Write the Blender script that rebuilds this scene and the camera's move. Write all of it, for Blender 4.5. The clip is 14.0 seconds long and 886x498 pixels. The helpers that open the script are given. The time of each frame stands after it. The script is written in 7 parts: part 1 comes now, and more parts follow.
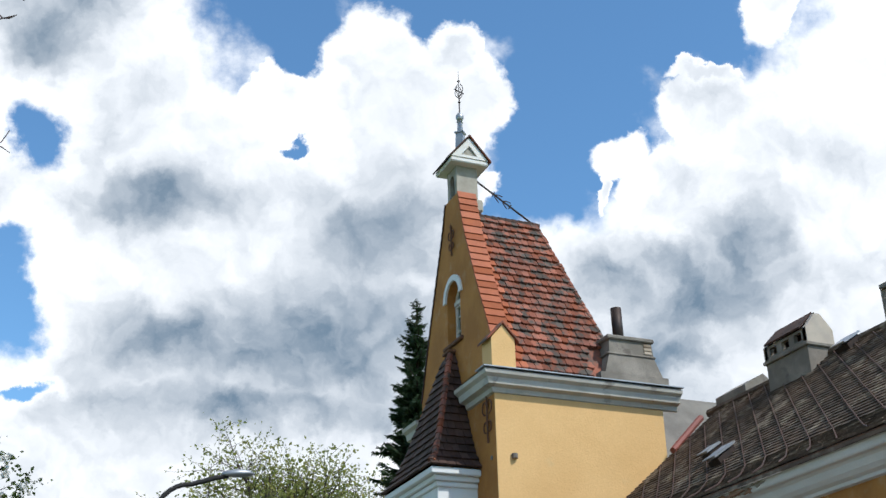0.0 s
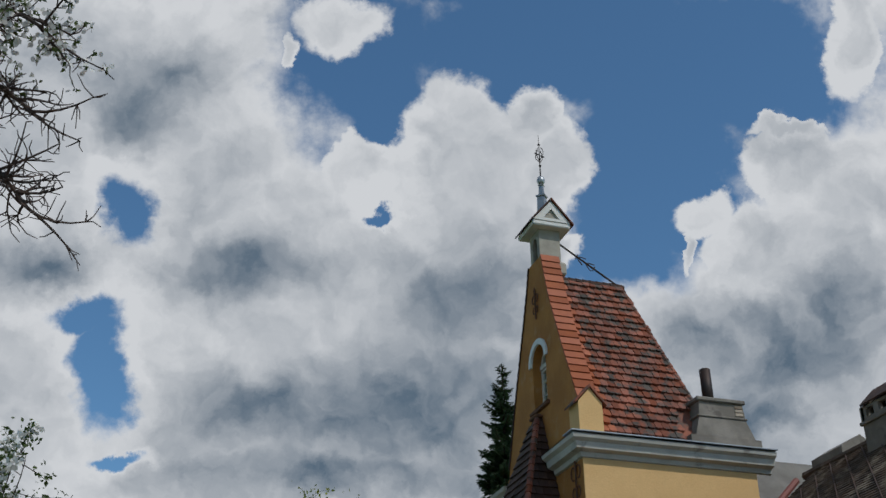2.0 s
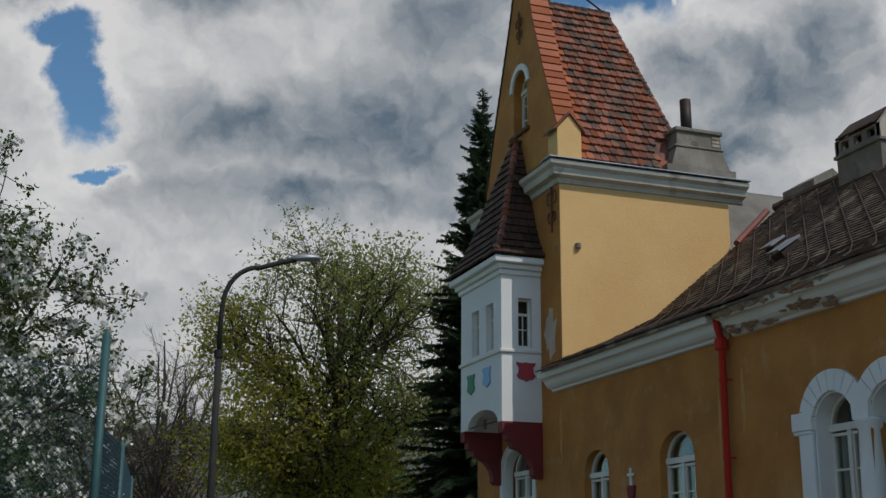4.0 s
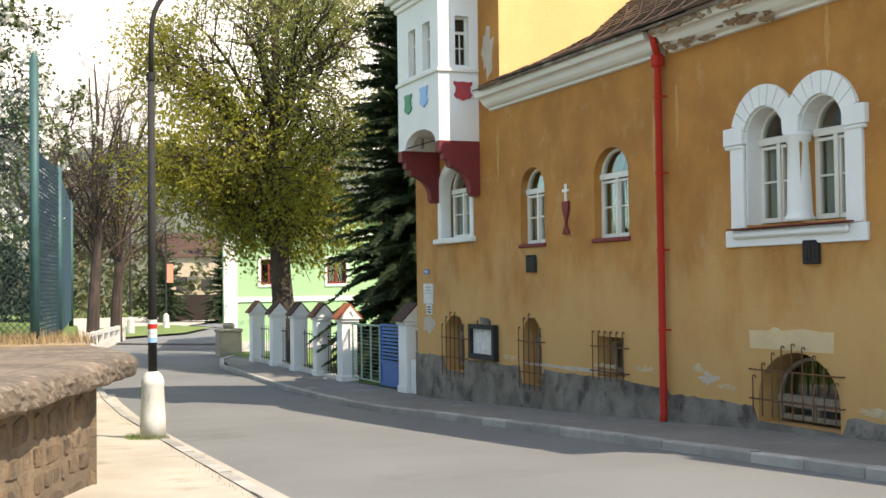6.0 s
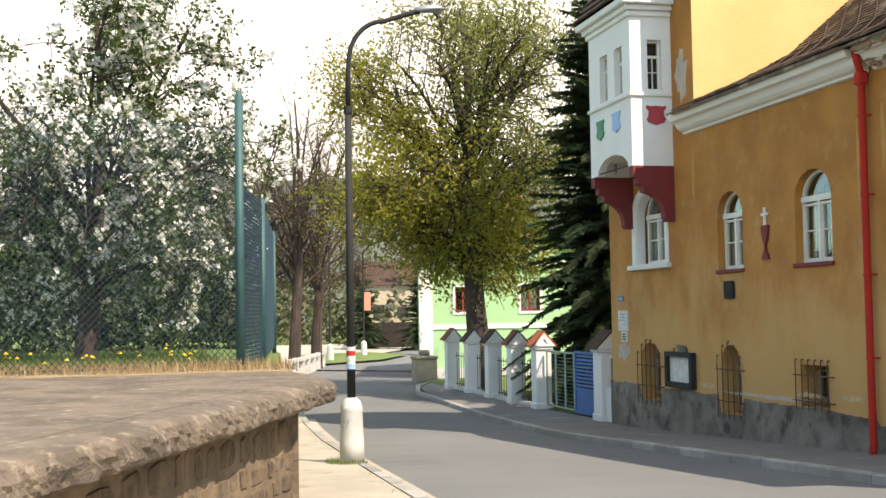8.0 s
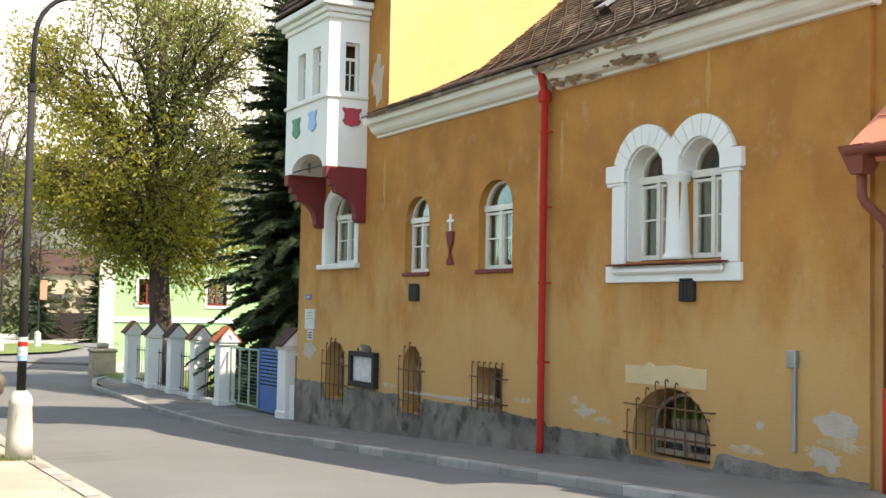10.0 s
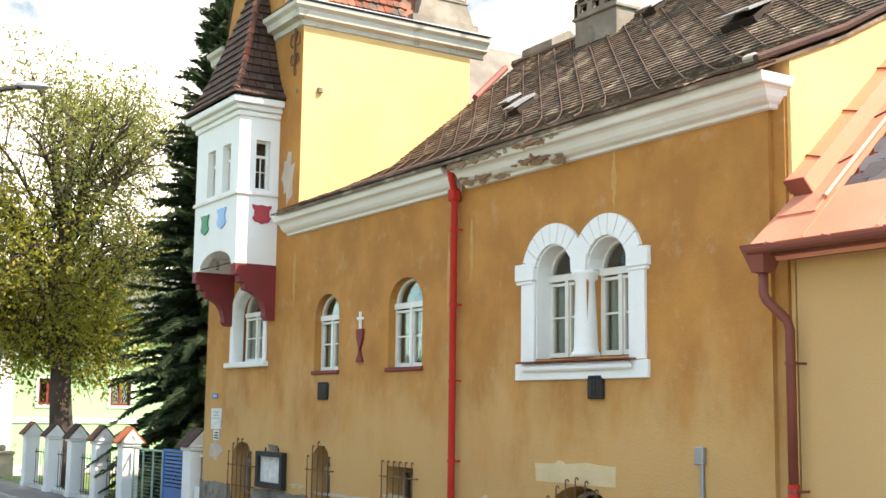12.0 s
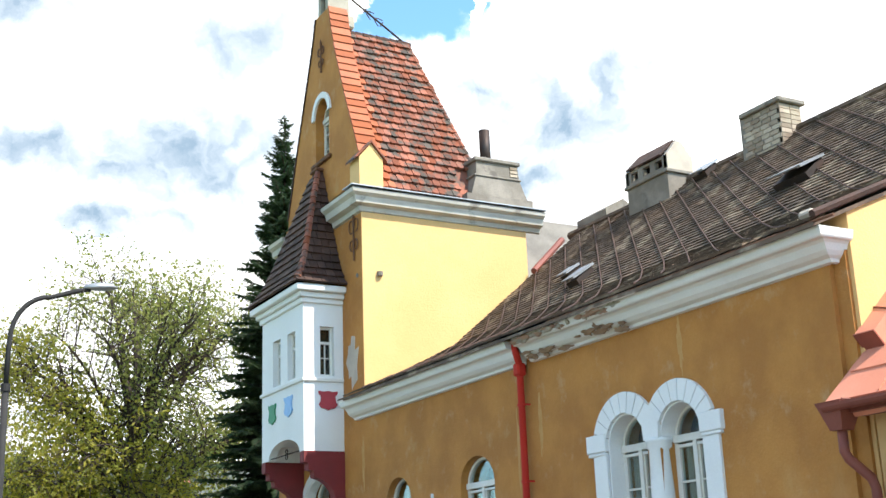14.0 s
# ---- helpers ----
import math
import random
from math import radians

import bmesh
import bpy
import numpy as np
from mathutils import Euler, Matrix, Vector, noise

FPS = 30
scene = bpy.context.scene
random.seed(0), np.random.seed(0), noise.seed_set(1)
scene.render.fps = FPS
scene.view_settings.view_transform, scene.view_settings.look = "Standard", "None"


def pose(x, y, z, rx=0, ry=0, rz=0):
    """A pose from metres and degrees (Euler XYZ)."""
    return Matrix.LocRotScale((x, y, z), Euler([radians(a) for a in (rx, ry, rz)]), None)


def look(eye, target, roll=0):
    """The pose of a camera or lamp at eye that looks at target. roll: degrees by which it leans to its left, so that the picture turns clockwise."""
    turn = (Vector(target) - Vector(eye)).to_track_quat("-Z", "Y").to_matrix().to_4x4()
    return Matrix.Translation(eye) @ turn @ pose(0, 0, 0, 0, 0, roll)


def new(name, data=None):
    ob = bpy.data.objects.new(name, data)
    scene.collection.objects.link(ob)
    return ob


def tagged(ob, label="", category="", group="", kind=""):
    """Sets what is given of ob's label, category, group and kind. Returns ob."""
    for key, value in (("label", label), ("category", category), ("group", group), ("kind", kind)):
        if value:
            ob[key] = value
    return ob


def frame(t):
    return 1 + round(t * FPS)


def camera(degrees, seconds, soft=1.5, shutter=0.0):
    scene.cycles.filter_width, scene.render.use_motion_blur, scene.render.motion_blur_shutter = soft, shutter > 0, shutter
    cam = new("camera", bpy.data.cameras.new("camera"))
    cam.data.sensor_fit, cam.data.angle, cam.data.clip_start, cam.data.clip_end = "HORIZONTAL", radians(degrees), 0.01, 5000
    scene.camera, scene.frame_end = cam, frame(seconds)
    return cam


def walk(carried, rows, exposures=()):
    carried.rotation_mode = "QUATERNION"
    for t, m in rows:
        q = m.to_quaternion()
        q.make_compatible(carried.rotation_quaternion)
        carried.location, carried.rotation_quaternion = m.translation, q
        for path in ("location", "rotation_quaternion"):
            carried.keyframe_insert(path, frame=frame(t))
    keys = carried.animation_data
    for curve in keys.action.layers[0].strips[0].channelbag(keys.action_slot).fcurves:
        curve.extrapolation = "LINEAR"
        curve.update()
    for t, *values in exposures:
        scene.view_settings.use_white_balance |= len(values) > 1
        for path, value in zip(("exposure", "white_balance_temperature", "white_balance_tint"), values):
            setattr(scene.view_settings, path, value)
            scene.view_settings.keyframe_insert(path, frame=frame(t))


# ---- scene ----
from mathutils import geometry

cam = camera(40.0, 14.0)
EYE = (0.0, 0.0, 1.6)
# seconds, yaw, pitch, roll: the camera turns where it stands
TURNS = [
    (0.0, -22.44, 24.62, 1.32),
    (0.5, -21.18, 28.27, 0.81),
    (1.0, -19.44, 28.25, 0.39),
    (1.5, -18.74, 27.45, 1.00),
    (2.0, -18.36, 27.73, 0.73),
    (2.5, -18.83, 26.42, 0.36),
    (3.0, -19.32, 25.65, 0.64),
    (3.5, -19.36, 20.48, 0.75),
    (4.0, -19.80, 14.76, -0.43),
    (4.2, -19.42, 12.66, -0.76),
    (5.2, -21.56, 4.56, 0.60),
    (6.3, -22.66, 1.39, 0.67),
    (6.5, -22.13, 1.51, 0.94),
    (7.0, -17.79, 2.94, 0.99),
    (7.2, -15.66, 3.14, 0.83),
    (7.7, -13.76, 3.16, 1.20),
    (8.3, -13.36, 2.86, 0.70),
    (8.8, -17.16, 2.56, 0.20),
    (9.3, -21.65, 2.46, -0.27),
    (9.5, -23.17, 2.53, -0.09),
    (10.0, -28.14, 2.94, -1.07),
    (10.5, -30.47, 4.22, -1.75),
    (11.0, -31.53, 5.01, -2.04),
    (11.5, -33.03, 7.08, -2.34),
    (12.0, -32.36, 7.60, -0.76),
    (12.5, -32.35, 7.47, 0.69),
    (13.0, -30.92, 6.71, 0.25),
    (13.5, -30.04, 9.86, 0.98),
    (14.0, -28.75, 15.95, 2.09),
]
walk(cam, [(t, pose(*EYE, 90 + p, r, y)) for t, y, p, r in TURNS],
     exposures=[(0.0, -0.15, 6000, 10), (0.5, -0.45, 6000, 10), (1.0, -0.85, 6000, 10), (3.0, -1.12, 6050, 10), (3.5, -1.12, 6100, 10), (4.2, -1.02, 6400, 11),
                (6.3, 0.95, 7600, 15), (7.2, 0.9, 7600, 15), (9.3, 0.65, 7800, 15), (10.0, 1.08, 7800, 15), (11.0, 1.48, 7700, 15), (12.5, 1.4, 7700, 15), (13.3, 1.35, 7000, 10), (14.0, 1.0, 6400, 10)])

# ---------------------------------------------------------------- light
SUN_DIR = Vector((0.45, -0.685, 1.0)).normalized()
sun = new("sun", bpy.data.lights.new("sun", "SUN"))
sun.data.energy, sun.data.angle, sun.data.color = 4.6, radians(0.5), (1.0, 0.95, 0.86)
sun.matrix_world = look(SUN_DIR * 60, (0, 0, 0))

world = bpy.data.worlds.new("sky")
scene.world = world
world.use_nodes = True


class Nodes:
    """Short names for building node trees."""

    def __init__(self, tree):
        self.tree = tree
        tree.nodes.clear()

    def add(self, kind):
        return self.tree.nodes.new(kind)

    def put(self, socket, value):
        if isinstance(value, bpy.types.NodeSocket):
            self.tree.links.new(value, socket)
        elif value is not None:
            socket.default_value = value

    def math(self, op, a, b=None, c=None, clamp=False):
        n = self.add("ShaderNodeMath")
        n.operation, n.use_clamp = op, clamp
        for socket, value in zip(n.inputs, (a, b, c)):
            self.put(socket, value)
        return n.outputs[0]

    def vec(self, op, a, b=None, c=None):
        n = self.add("ShaderNodeVectorMath")
        n.operation = op
        for socket, value in zip(n.inputs, (a, b, c)):
            self.put(socket, value)
        return n.outputs["Value"] if op in ("LENGTH", "DOT_PRODUCT") else n.outputs["Vector"]

    def noise(self, where, scale, detail=4.0, rough=0.55, distort=0.0):
        n = self.add("ShaderNodeTexNoise")
        self.put(n.inputs["Vector"], where)
        for key, value in (("Scale", scale), ("Detail", detail), ("Roughness", rough), ("Distortion", distort)):
            n.inputs[key].default_value = value
        return n.outputs["Fac"], n.outputs["Color"]

    def ramp(self, value, low, high, a=0.0, b=1.0):
        n = self.add("ShaderNodeMapRange")
        n.interpolation_type = "SMOOTHSTEP"
        for socket, v in zip(n.inputs, (value, low, high, a, b)):
            self.put(socket, v)
        return n.outputs[0]

    def mix(self, fac, a, b):
        n = self.add("ShaderNodeMix")
        n.data_type = "RGBA"
        self.put(n.inputs[0], fac)
        self.put(n.inputs[6], a)
        self.put(n.inputs[7], b)
        return n.outputs[2]


def rgb(r, g, b):
    return (r, g, b, 1.0)


def build_sky():
    k = Nodes(world.node_tree)
    sky = k.add("ShaderNodeTexSky")
    sky.sky_type, sky.sun_disc = "NISHITA", False
    sky.sun_elevation = math.asin(SUN_DIR.z)
    sky.dust_density, sky.ozone_density, sky.air_density = 0.3, 2.0, 1.0
    sky.sun_rotation = math.atan2(SUN_DIR.x, SUN_DIR.y)
    way = k.add("ShaderNodeTexCoord").outputs["Generated"]
    # a flat chart of the sky round one direction
    m = pose(0, 0, 0, 90 + 27.78, 0.56, -18.38).to_3x3()
    ahead = k.math("MAXIMUM", k.vec("DOT_PRODUCT", way, tuple(-m.col[2])), 0.12)
    u = k.math("DIVIDE", k.vec("DOT_PRODUCT", way, tuple(m.col[0])), ahead)
    v = k.math("DIVIDE", k.vec("DOT_PRODUCT", way, tuple(m.col[1])), ahead)
    chart = k.add("ShaderNodeCombineXYZ")
    k.put(chart.inputs[0], u)
    k.put(chart.inputs[1], v)
    flat = chart.outputs[0]
    wob = k.vec("SUBTRACT", k.noise(flat, 13.0, 9.0, 0.60)[1], (0.5, 0.5, 0.5))
    bent = k.vec("MULTIPLY_ADD", wob, (0.085, 0.085, 0.0), flat)

    def blobs(rows, where):
        out = None
        for x, y, rx, ry in rows:
            d = k.vec("MULTIPLY_ADD", where, (1 / rx, 1 / ry, 0.0), (-x / rx, -y / ry, 0.0))
            f = k.math("SUBTRACT", 1.0, k.vec("LENGTH", d))
            out = f if out is None else k.math("SMOOTH_MAX", out, f, 0.12)
        return out

    gaps = blobs(GAPS, bent)
    puffs = blobs(PUFFS, bent)
    field = k.math("SUBTRACT", k.math("MINIMUM", gaps, 0.5), k.math("MAXIMUM", k.math("MULTIPLY", puffs, 1.6), -0.4))
    grain = k.noise(flat, 22.0, 6.0, 0.6)[0]
    field = k.math("MULTIPLY_ADD", k.math("SUBTRACT", grain, 0.5), 0.9, field)
    clear = k.ramp(field, 0.10, 0.68)
    wide = k.ramp(k.noise(way, 2.2, 7.0, 0.6)[0], 0.50, 0.64)
    inside = k.ramp(k.vec("DOT_PRODUCT", way, tuple(-m.col[2])), 0.72, 0.86)
    clear = k.math("ADD", k.math("MULTIPLY", clear, inside), k.math("MULTIPLY", k.math("SUBTRACT", 1.0, wide), k.math("SUBTRACT", 1.0, inside)))
    shade = blobs(DARK, bent)

    def heap(where):
        """Heaped cloud: large heads with smaller ones on them."""
        return k.math("MULTIPLY_ADD", k.noise(where, 24.0, 5.0, 0.55)[0], 0.28, k.noise(where, 8.0, 5.0, 0.5)[0])

    lit = k.math("SUBTRACT", heap(bent), heap(k.vec("ADD", bent, (0.004, 0.016, 0.0))))
    soft = k.noise(bent, 5.0, 6.0, 0.5)[0]
    rim = k.ramp(field, -1.0, 0.25, 0.26, 0.02)
    dim = k.math("MULTIPLY_ADD", k.ramp(shade, -1.1, 1.1), 0.62, k.math("MULTIPLY_ADD", k.math("SUBTRACT", soft, 0.5), 0.8, rim))
    dim = k.math("MULTIPLY_ADD", lit, -1.7, dim, clamp=True)
    cloud = k.mix(dim, rgb(1.15, 1.13, 1.09), rgb(0.185, 0.255, 0.325))
    sky_bg = k.add("ShaderNodeBackground")
    k.put(sky_bg.inputs[0], k.vec("MULTIPLY", sky.outputs[0], (0.78, 1.02, 1.06)))
    sky_bg.inputs[1].default_value = 0.19
    cloud_bg = k.add("ShaderNodeBackground")
    k.put(cloud_bg.inputs[0], cloud)
    cloud_bg.inputs[1].default_value = 1.18
    both = k.add("ShaderNodeMixShader")
    k.put(both.inputs[0], clear)
    k.put(both.inputs[1], cloud_bg.outputs[0])
    k.put(both.inputs[2], sky_bg.outputs[0])
    k.put(k.add("ShaderNodeOutputWorld").inputs[0], both.outputs[0])


# openings in the cloud, single puffs before them, and grey undersides: place and radii on the chart
GAPS = [(0.1, 0.255, 0.22, 0.09), (-0.067, 0.158, 0.07, 0.079), (0.1, 0.168, 0.153, 0.06), (0.221, 0.149, 0.135, 0.07), (0.17, 0.065, 0.088, 0.088), (0.144, 0.0, 0.046, 0.039), (0.295, 0.128, 0.042, 0.032), (-0.055, 0.096, 0.032, 0.023), (-0.279, -0.095, 0.022, 0.052), (-0.256, 0.032, 0.021, 0.029), (-0.294, -0.053, 0.028, 0.016), (-0.043, 0.025, 0.011, 0.006), (-0.264, -0.167, 0.019, 0.006)]
PUFFS = [(0.01, 0.096, 0.039, 0.041), (0.069, 0.105, 0.019, 0.026), (0.035, 0.061, 0.065, 0.046), (0.093, 0.065, 0.027, 0.032), (-0.067, 0.069, 0.022, 0.019), (0.031, 0.005, 0.07, 0.042), (0.106, -0.003, 0.017, 0.012), (0.214, 0.033, 0.027, 0.017), (0.286, 0.068, 0.035, 0.021), (0.253, 0.007, 0.032, 0.03), (0.335, 0.177, 0.019, 0.042), (0.284, 0.093, 0.023, 0.006), (-0.078, 0.185, 0.036, 0.024), (-0.128, 0.165, 0.008, 0.013), (0.202, 0.005, 0.006, 0.019)]
DARK = [(0.031, -0.032, 0.056, 0.035), (-0.044, -0.134, 0.097, 0.044), (-0.155, -0.134, 0.074, 0.028), (-0.164, -0.018, 0.051, 0.019), (-0.248, 0.121, 0.032, 0.028), (-0.327, -0.009, 0.042, 0.021), (0.286, -0.083, 0.07, 0.037), (0.323, -0.055, 0.028, 0.028), (-0.206, 0.144, 0.042, 0.023), (-0.085, -0.19, 0.121, 0.019), (0.216, -0.074, 0.037, 0.028), (0.24, -0.13, 0.06, 0.023)]
build_sky()

# ---------------------------------------------------------------- materials


def surface(name, colour, second=None, scale=3.0, mixed=0.5, rough=0.8, metal=0.0, bump=0.2, fine=40.0, spots=None, spot_scale=1.2,
            spot_edge=(0.56, 0.66), vary=0.0, stretch=(1, 1, 1), island=False, faded=None):
    """A procedural material: two colours in soft patches, fine grain and relief, and stains with an edge of their own."""
    mat = bpy.data.materials.new(name)
    mat.use_nodes = True
    k = Nodes(mat.node_tree)
    at = k.vec("MULTIPLY", k.add("ShaderNodeNewGeometry").outputs["Position"], stretch)
    second = second or tuple(c * 0.75 for c in colour)
    patch, _ = k.noise(at, scale, 5.0, 0.6)
    grain, _ = k.noise(at, fine, 3.0, 0.6)
    fac = k.math("MULTIPLY", k.ramp(patch, 0.3, 0.7), mixed * 2, clamp=True)
    col = k.mix(fac, rgb(*colour), rgb(*second))
    col = k.mix(k.math("MULTIPLY", grain, 0.35), col, rgb(*(c * 0.55 for c in colour)))
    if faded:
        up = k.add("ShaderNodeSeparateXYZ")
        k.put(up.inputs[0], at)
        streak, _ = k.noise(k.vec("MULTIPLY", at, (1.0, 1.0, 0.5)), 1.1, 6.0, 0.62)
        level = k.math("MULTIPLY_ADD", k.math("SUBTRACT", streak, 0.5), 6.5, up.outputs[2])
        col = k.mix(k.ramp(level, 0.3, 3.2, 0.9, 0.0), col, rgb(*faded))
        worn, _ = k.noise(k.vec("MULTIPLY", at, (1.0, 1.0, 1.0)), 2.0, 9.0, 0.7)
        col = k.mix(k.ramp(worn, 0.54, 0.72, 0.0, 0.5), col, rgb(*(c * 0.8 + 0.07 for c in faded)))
    if spots:
        st, _ = k.noise(at, spot_scale, 7.0, 0.65)
        col = k.mix(k.ramp(st, *spot_edge), col, rgb(*spots))
    if vary:
        r = k.add("ShaderNodeNewGeometry").outputs["Random Per Island"] if island else k.add("ShaderNodeObjectInfo").outputs["Random"]
        hsv = k.add("ShaderNodeHueSaturation")
        k.put(hsv.inputs["Value"], k.math("MULTIPLY_ADD", r, vary * 2, 1 - vary))
        k.put(hsv.inputs["Saturation"], k.math("MULTIPLY_ADD", r, -vary * 0.6, 1.1))
        k.put(hsv.inputs["Color"], col)
        col = hsv.outputs[0]
    b = k.add("ShaderNodeBsdfPrincipled")
    k.put(b.inputs["Base Color"], col)
    k.put(b.inputs["Roughness"], k.math("MULTIPLY_ADD", grain, 0.2, rough - 0.1, clamp=True))
    b.inputs["Metallic"].default_value = metal
    if bump:
        bn = k.add("ShaderNodeBump")
        bn.inputs["Strength"].default_value = bump
        bn.inputs["Distance"].default_value = 0.02
        k.put(bn.inputs["Height"], k.math("ADD", k.math("MULTIPLY", patch, 0.6), grain))
        k.put(b.inputs["Normal"], bn.outputs[0])
    k.put(k.add("ShaderNodeOutputMaterial").inputs[0], b.outputs[0])
    return mat


def leafy(name, colour, second, glow=0.35):
    """Leaves: two greens by leaf, with some light coming through."""
    mat = bpy.data.materials.new(name)
    mat.use_nodes = True
    k = Nodes(mat.node_tree)
    r = k.add("ShaderNodeNewGeometry").outputs["Random Per Island"]
    col = k.mix(r, rgb(*colour), rgb(*second))
    d = k.add("ShaderNodeBsdfPrincipled")
    k.put(d.inputs["Base Color"], col)
    d.inputs["Roughness"].default_value = 0.6
    t = k.add("ShaderNodeBsdfTranslucent")
    k.put(t.inputs[0], col)
    s = k.add("ShaderNodeMixShader")
    s.inputs[0].default_value = glow
    k.put(s.inputs[1], d.outputs[0])
    k.put(s.inputs[2], t.outputs[0])
    k.put(k.add("ShaderNodeOutputMaterial").inputs[0], s.outputs[0])
    return mat


def glassy(name):
    mat = bpy.data.materials.new(name)
    mat.use_nodes = True
    k = Nodes(mat.node_tree)
    g = k.add("ShaderNodeBsdfGlossy")
    g.inputs["Roughness"].default_value = 0.03
    t = k.add("ShaderNodeBsdfTransparent")
    t.inputs[0].default_value = rgb(0.85, 0.9, 0.88)
    fr = k.add("ShaderNodeLayerWeight")
    fr.inputs[0].default_value = 0.35
    s = k.add("ShaderNodeMixShader")
    k.put(s.inputs[0], k.math("MULTIPLY_ADD", k.math("POWER", fr.outputs["Facing"], 2.5), 0.7, 0.05))
    k.put(s.inputs[1], t.outputs[0])
    k.put(s.inputs[2], g.outputs[0])
    k.put(k.add("ShaderNodeOutputMaterial").inputs[0], s.outputs[0])
    return mat


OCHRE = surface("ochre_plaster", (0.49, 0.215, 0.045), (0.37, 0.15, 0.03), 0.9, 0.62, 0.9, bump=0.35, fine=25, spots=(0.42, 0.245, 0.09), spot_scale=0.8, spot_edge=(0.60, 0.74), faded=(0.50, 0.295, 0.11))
# Paler than OCHRE: strong sun on these walls is put into the colour.
LIT_YELLOW = surface("lit_tower_plaster", (0.76, 0.48, 0.20), (0.69, 0.42, 0.165), 0.8, 0.5, 0.9, bump=0.3, fine=25, spots=(0.6, 0.42, 0.2), spot_scale=0.7, spot_edge=(0.62, 0.75))
TAN = surface("tan_plaster", (0.60, 0.365, 0.15), (0.55, 0.33, 0.135), 0.5, 0.4, 0.9, bump=0.2)
PLINTH = surface("grey_plinth", (0.26, 0.235, 0.195), (0.13, 0.115, 0.095), 1.4, 0.6, 0.95, bump=0.9, fine=30, spots=(0.06, 0.053, 0.044), spot_scale=1.9, spot_edge=(0.50, 0.68))
WHITE = surface("white_plaster", (0.80, 0.79, 0.76), (0.74, 0.73, 0.70), 1.0, 0.4, 0.8, bump=0.15)
CORNICE = surface("cornice_plaster", (0.78, 0.75, 0.70), (0.68, 0.65, 0.59), 0.9, 0.5, 0.85, bump=0.3, spots=(0.36, 0.27, 0.18), spot_scale=0.8, spot_edge=(0.64, 0.70))
AGED = surface("aged_cornice_plaster", (0.60, 0.56, 0.49), (0.46, 0.43, 0.37), 1.1, 0.6, 0.9, bump=0.4, spots=(0.28, 0.25, 0.21), spot_scale=1.5)
WINDOW_WOOD = surface("white_window_wood", (0.74, 0.71, 0.64), (0.66, 0.62, 0.54), 5, 0.4, 0.5, bump=0.05)
DIRTY_WOOD = surface("dirty_window_wood", (0.30, 0.24, 0.17), (0.2, 0.16, 0.12), 5, 0.5, 0.7, bump=0.1)
BROWN_BREAK = surface("broken_plaster", (0.34, 0.21, 0.12), (0.24, 0.15, 0.09), 6, 0.6, 0.95, bump=0.8)
MAROON = surface("maroon_paint", (0.21, 0.022, 0.022), (0.15, 0.02, 0.02), 1.5, 0.5, 0.75, bump=0.2)
RED_PAINT = surface("red_pipe_paint", (0.50, 0.022, 0.008), (0.42, 0.02, 0.008), 1.5, 0.5, 0.85, bump=0.05)
COPPER = surface("red_oxide_metal", (0.24, 0.06, 0.035), (0.18, 0.045, 0.03), 1.3, 0.5, 0.65, bump=0.06)
METAL_ROOF = surface("salmon_sheet_metal", (0.72, 0.27, 0.17), (0.62, 0.22, 0.13), 0.8, 0.5, 0.55, bump=0.1)
TILE = surface("red_clay_tile", (0.27, 0.075, 0.032), (0.16, 0.052, 0.03), 1.6, 0.5, 0.85, bump=0.3, spots=(0.065, 0.05, 0.038), spot_scale=3.5, spot_edge=(0.45, 0.60), vary=0.32)
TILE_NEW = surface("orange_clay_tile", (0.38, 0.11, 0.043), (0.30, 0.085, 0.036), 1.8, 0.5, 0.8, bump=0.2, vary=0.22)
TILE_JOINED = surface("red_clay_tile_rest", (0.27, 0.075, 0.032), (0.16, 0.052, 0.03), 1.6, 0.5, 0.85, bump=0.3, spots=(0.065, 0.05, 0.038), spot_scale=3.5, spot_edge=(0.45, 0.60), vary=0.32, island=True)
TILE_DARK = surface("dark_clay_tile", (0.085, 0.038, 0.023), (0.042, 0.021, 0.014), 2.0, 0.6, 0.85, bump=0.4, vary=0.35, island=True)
SHINGLE = surface("weathered_shingle", (0.130, 0.080, 0.048), (0.050, 0.033, 0.021), 1.1, 0.6, 0.9, bump=0.5, fine=35, spots=(0.245, 0.188, 0.130), spot_scale=1.6, spot_edge=(0.50, 0.66), vary=0.28, island=True)
SHINGLE_PALE = surface("pale_shingle", (0.25, 0.225, 0.19), (0.16, 0.142, 0.12), 1.1, 0.6, 0.9, bump=0.5, fine=35, vary=0.3, island=True)
SLATE = surface("slate", (0.10, 0.105, 0.12), (0.07, 0.072, 0.08), 2.0, 0.5, 0.6, bump=0.2, vary=0.3)
GREY_RENDER = surface("grey_render", (0.29, 0.255, 0.21), (0.18, 0.155, 0.125), 1.5, 0.6, 0.95, bump=0.6, spots=(0.14, 0.12, 0.1), spot_scale=2.2)
BRICK = surface("old_brick", (0.40, 0.33, 0.24), (0.3, 0.22, 0.16), 3.0, 0.5, 0.9, bump=0.4, vary=0.3)
IRON = surface("dark_iron", (0.035, 0.03, 0.028), (0.06, 0.035, 0.025), 3.0, 0.5, 0.6, metal=0.6, bump=0.1)
RUST_IRON = surface("rusty_iron", (0.20, 0.085, 0.04), (0.10, 0.05, 0.03), 6.0, 0.5, 0.85, metal=0.2, bump=0.2)
ZINC = surface("zinc_sheet", (0.42, 0.43, 0.44), (0.3, 0.31, 0.32), 1.2, 0.5, 0.45, metal=0.7, bump=0.05)
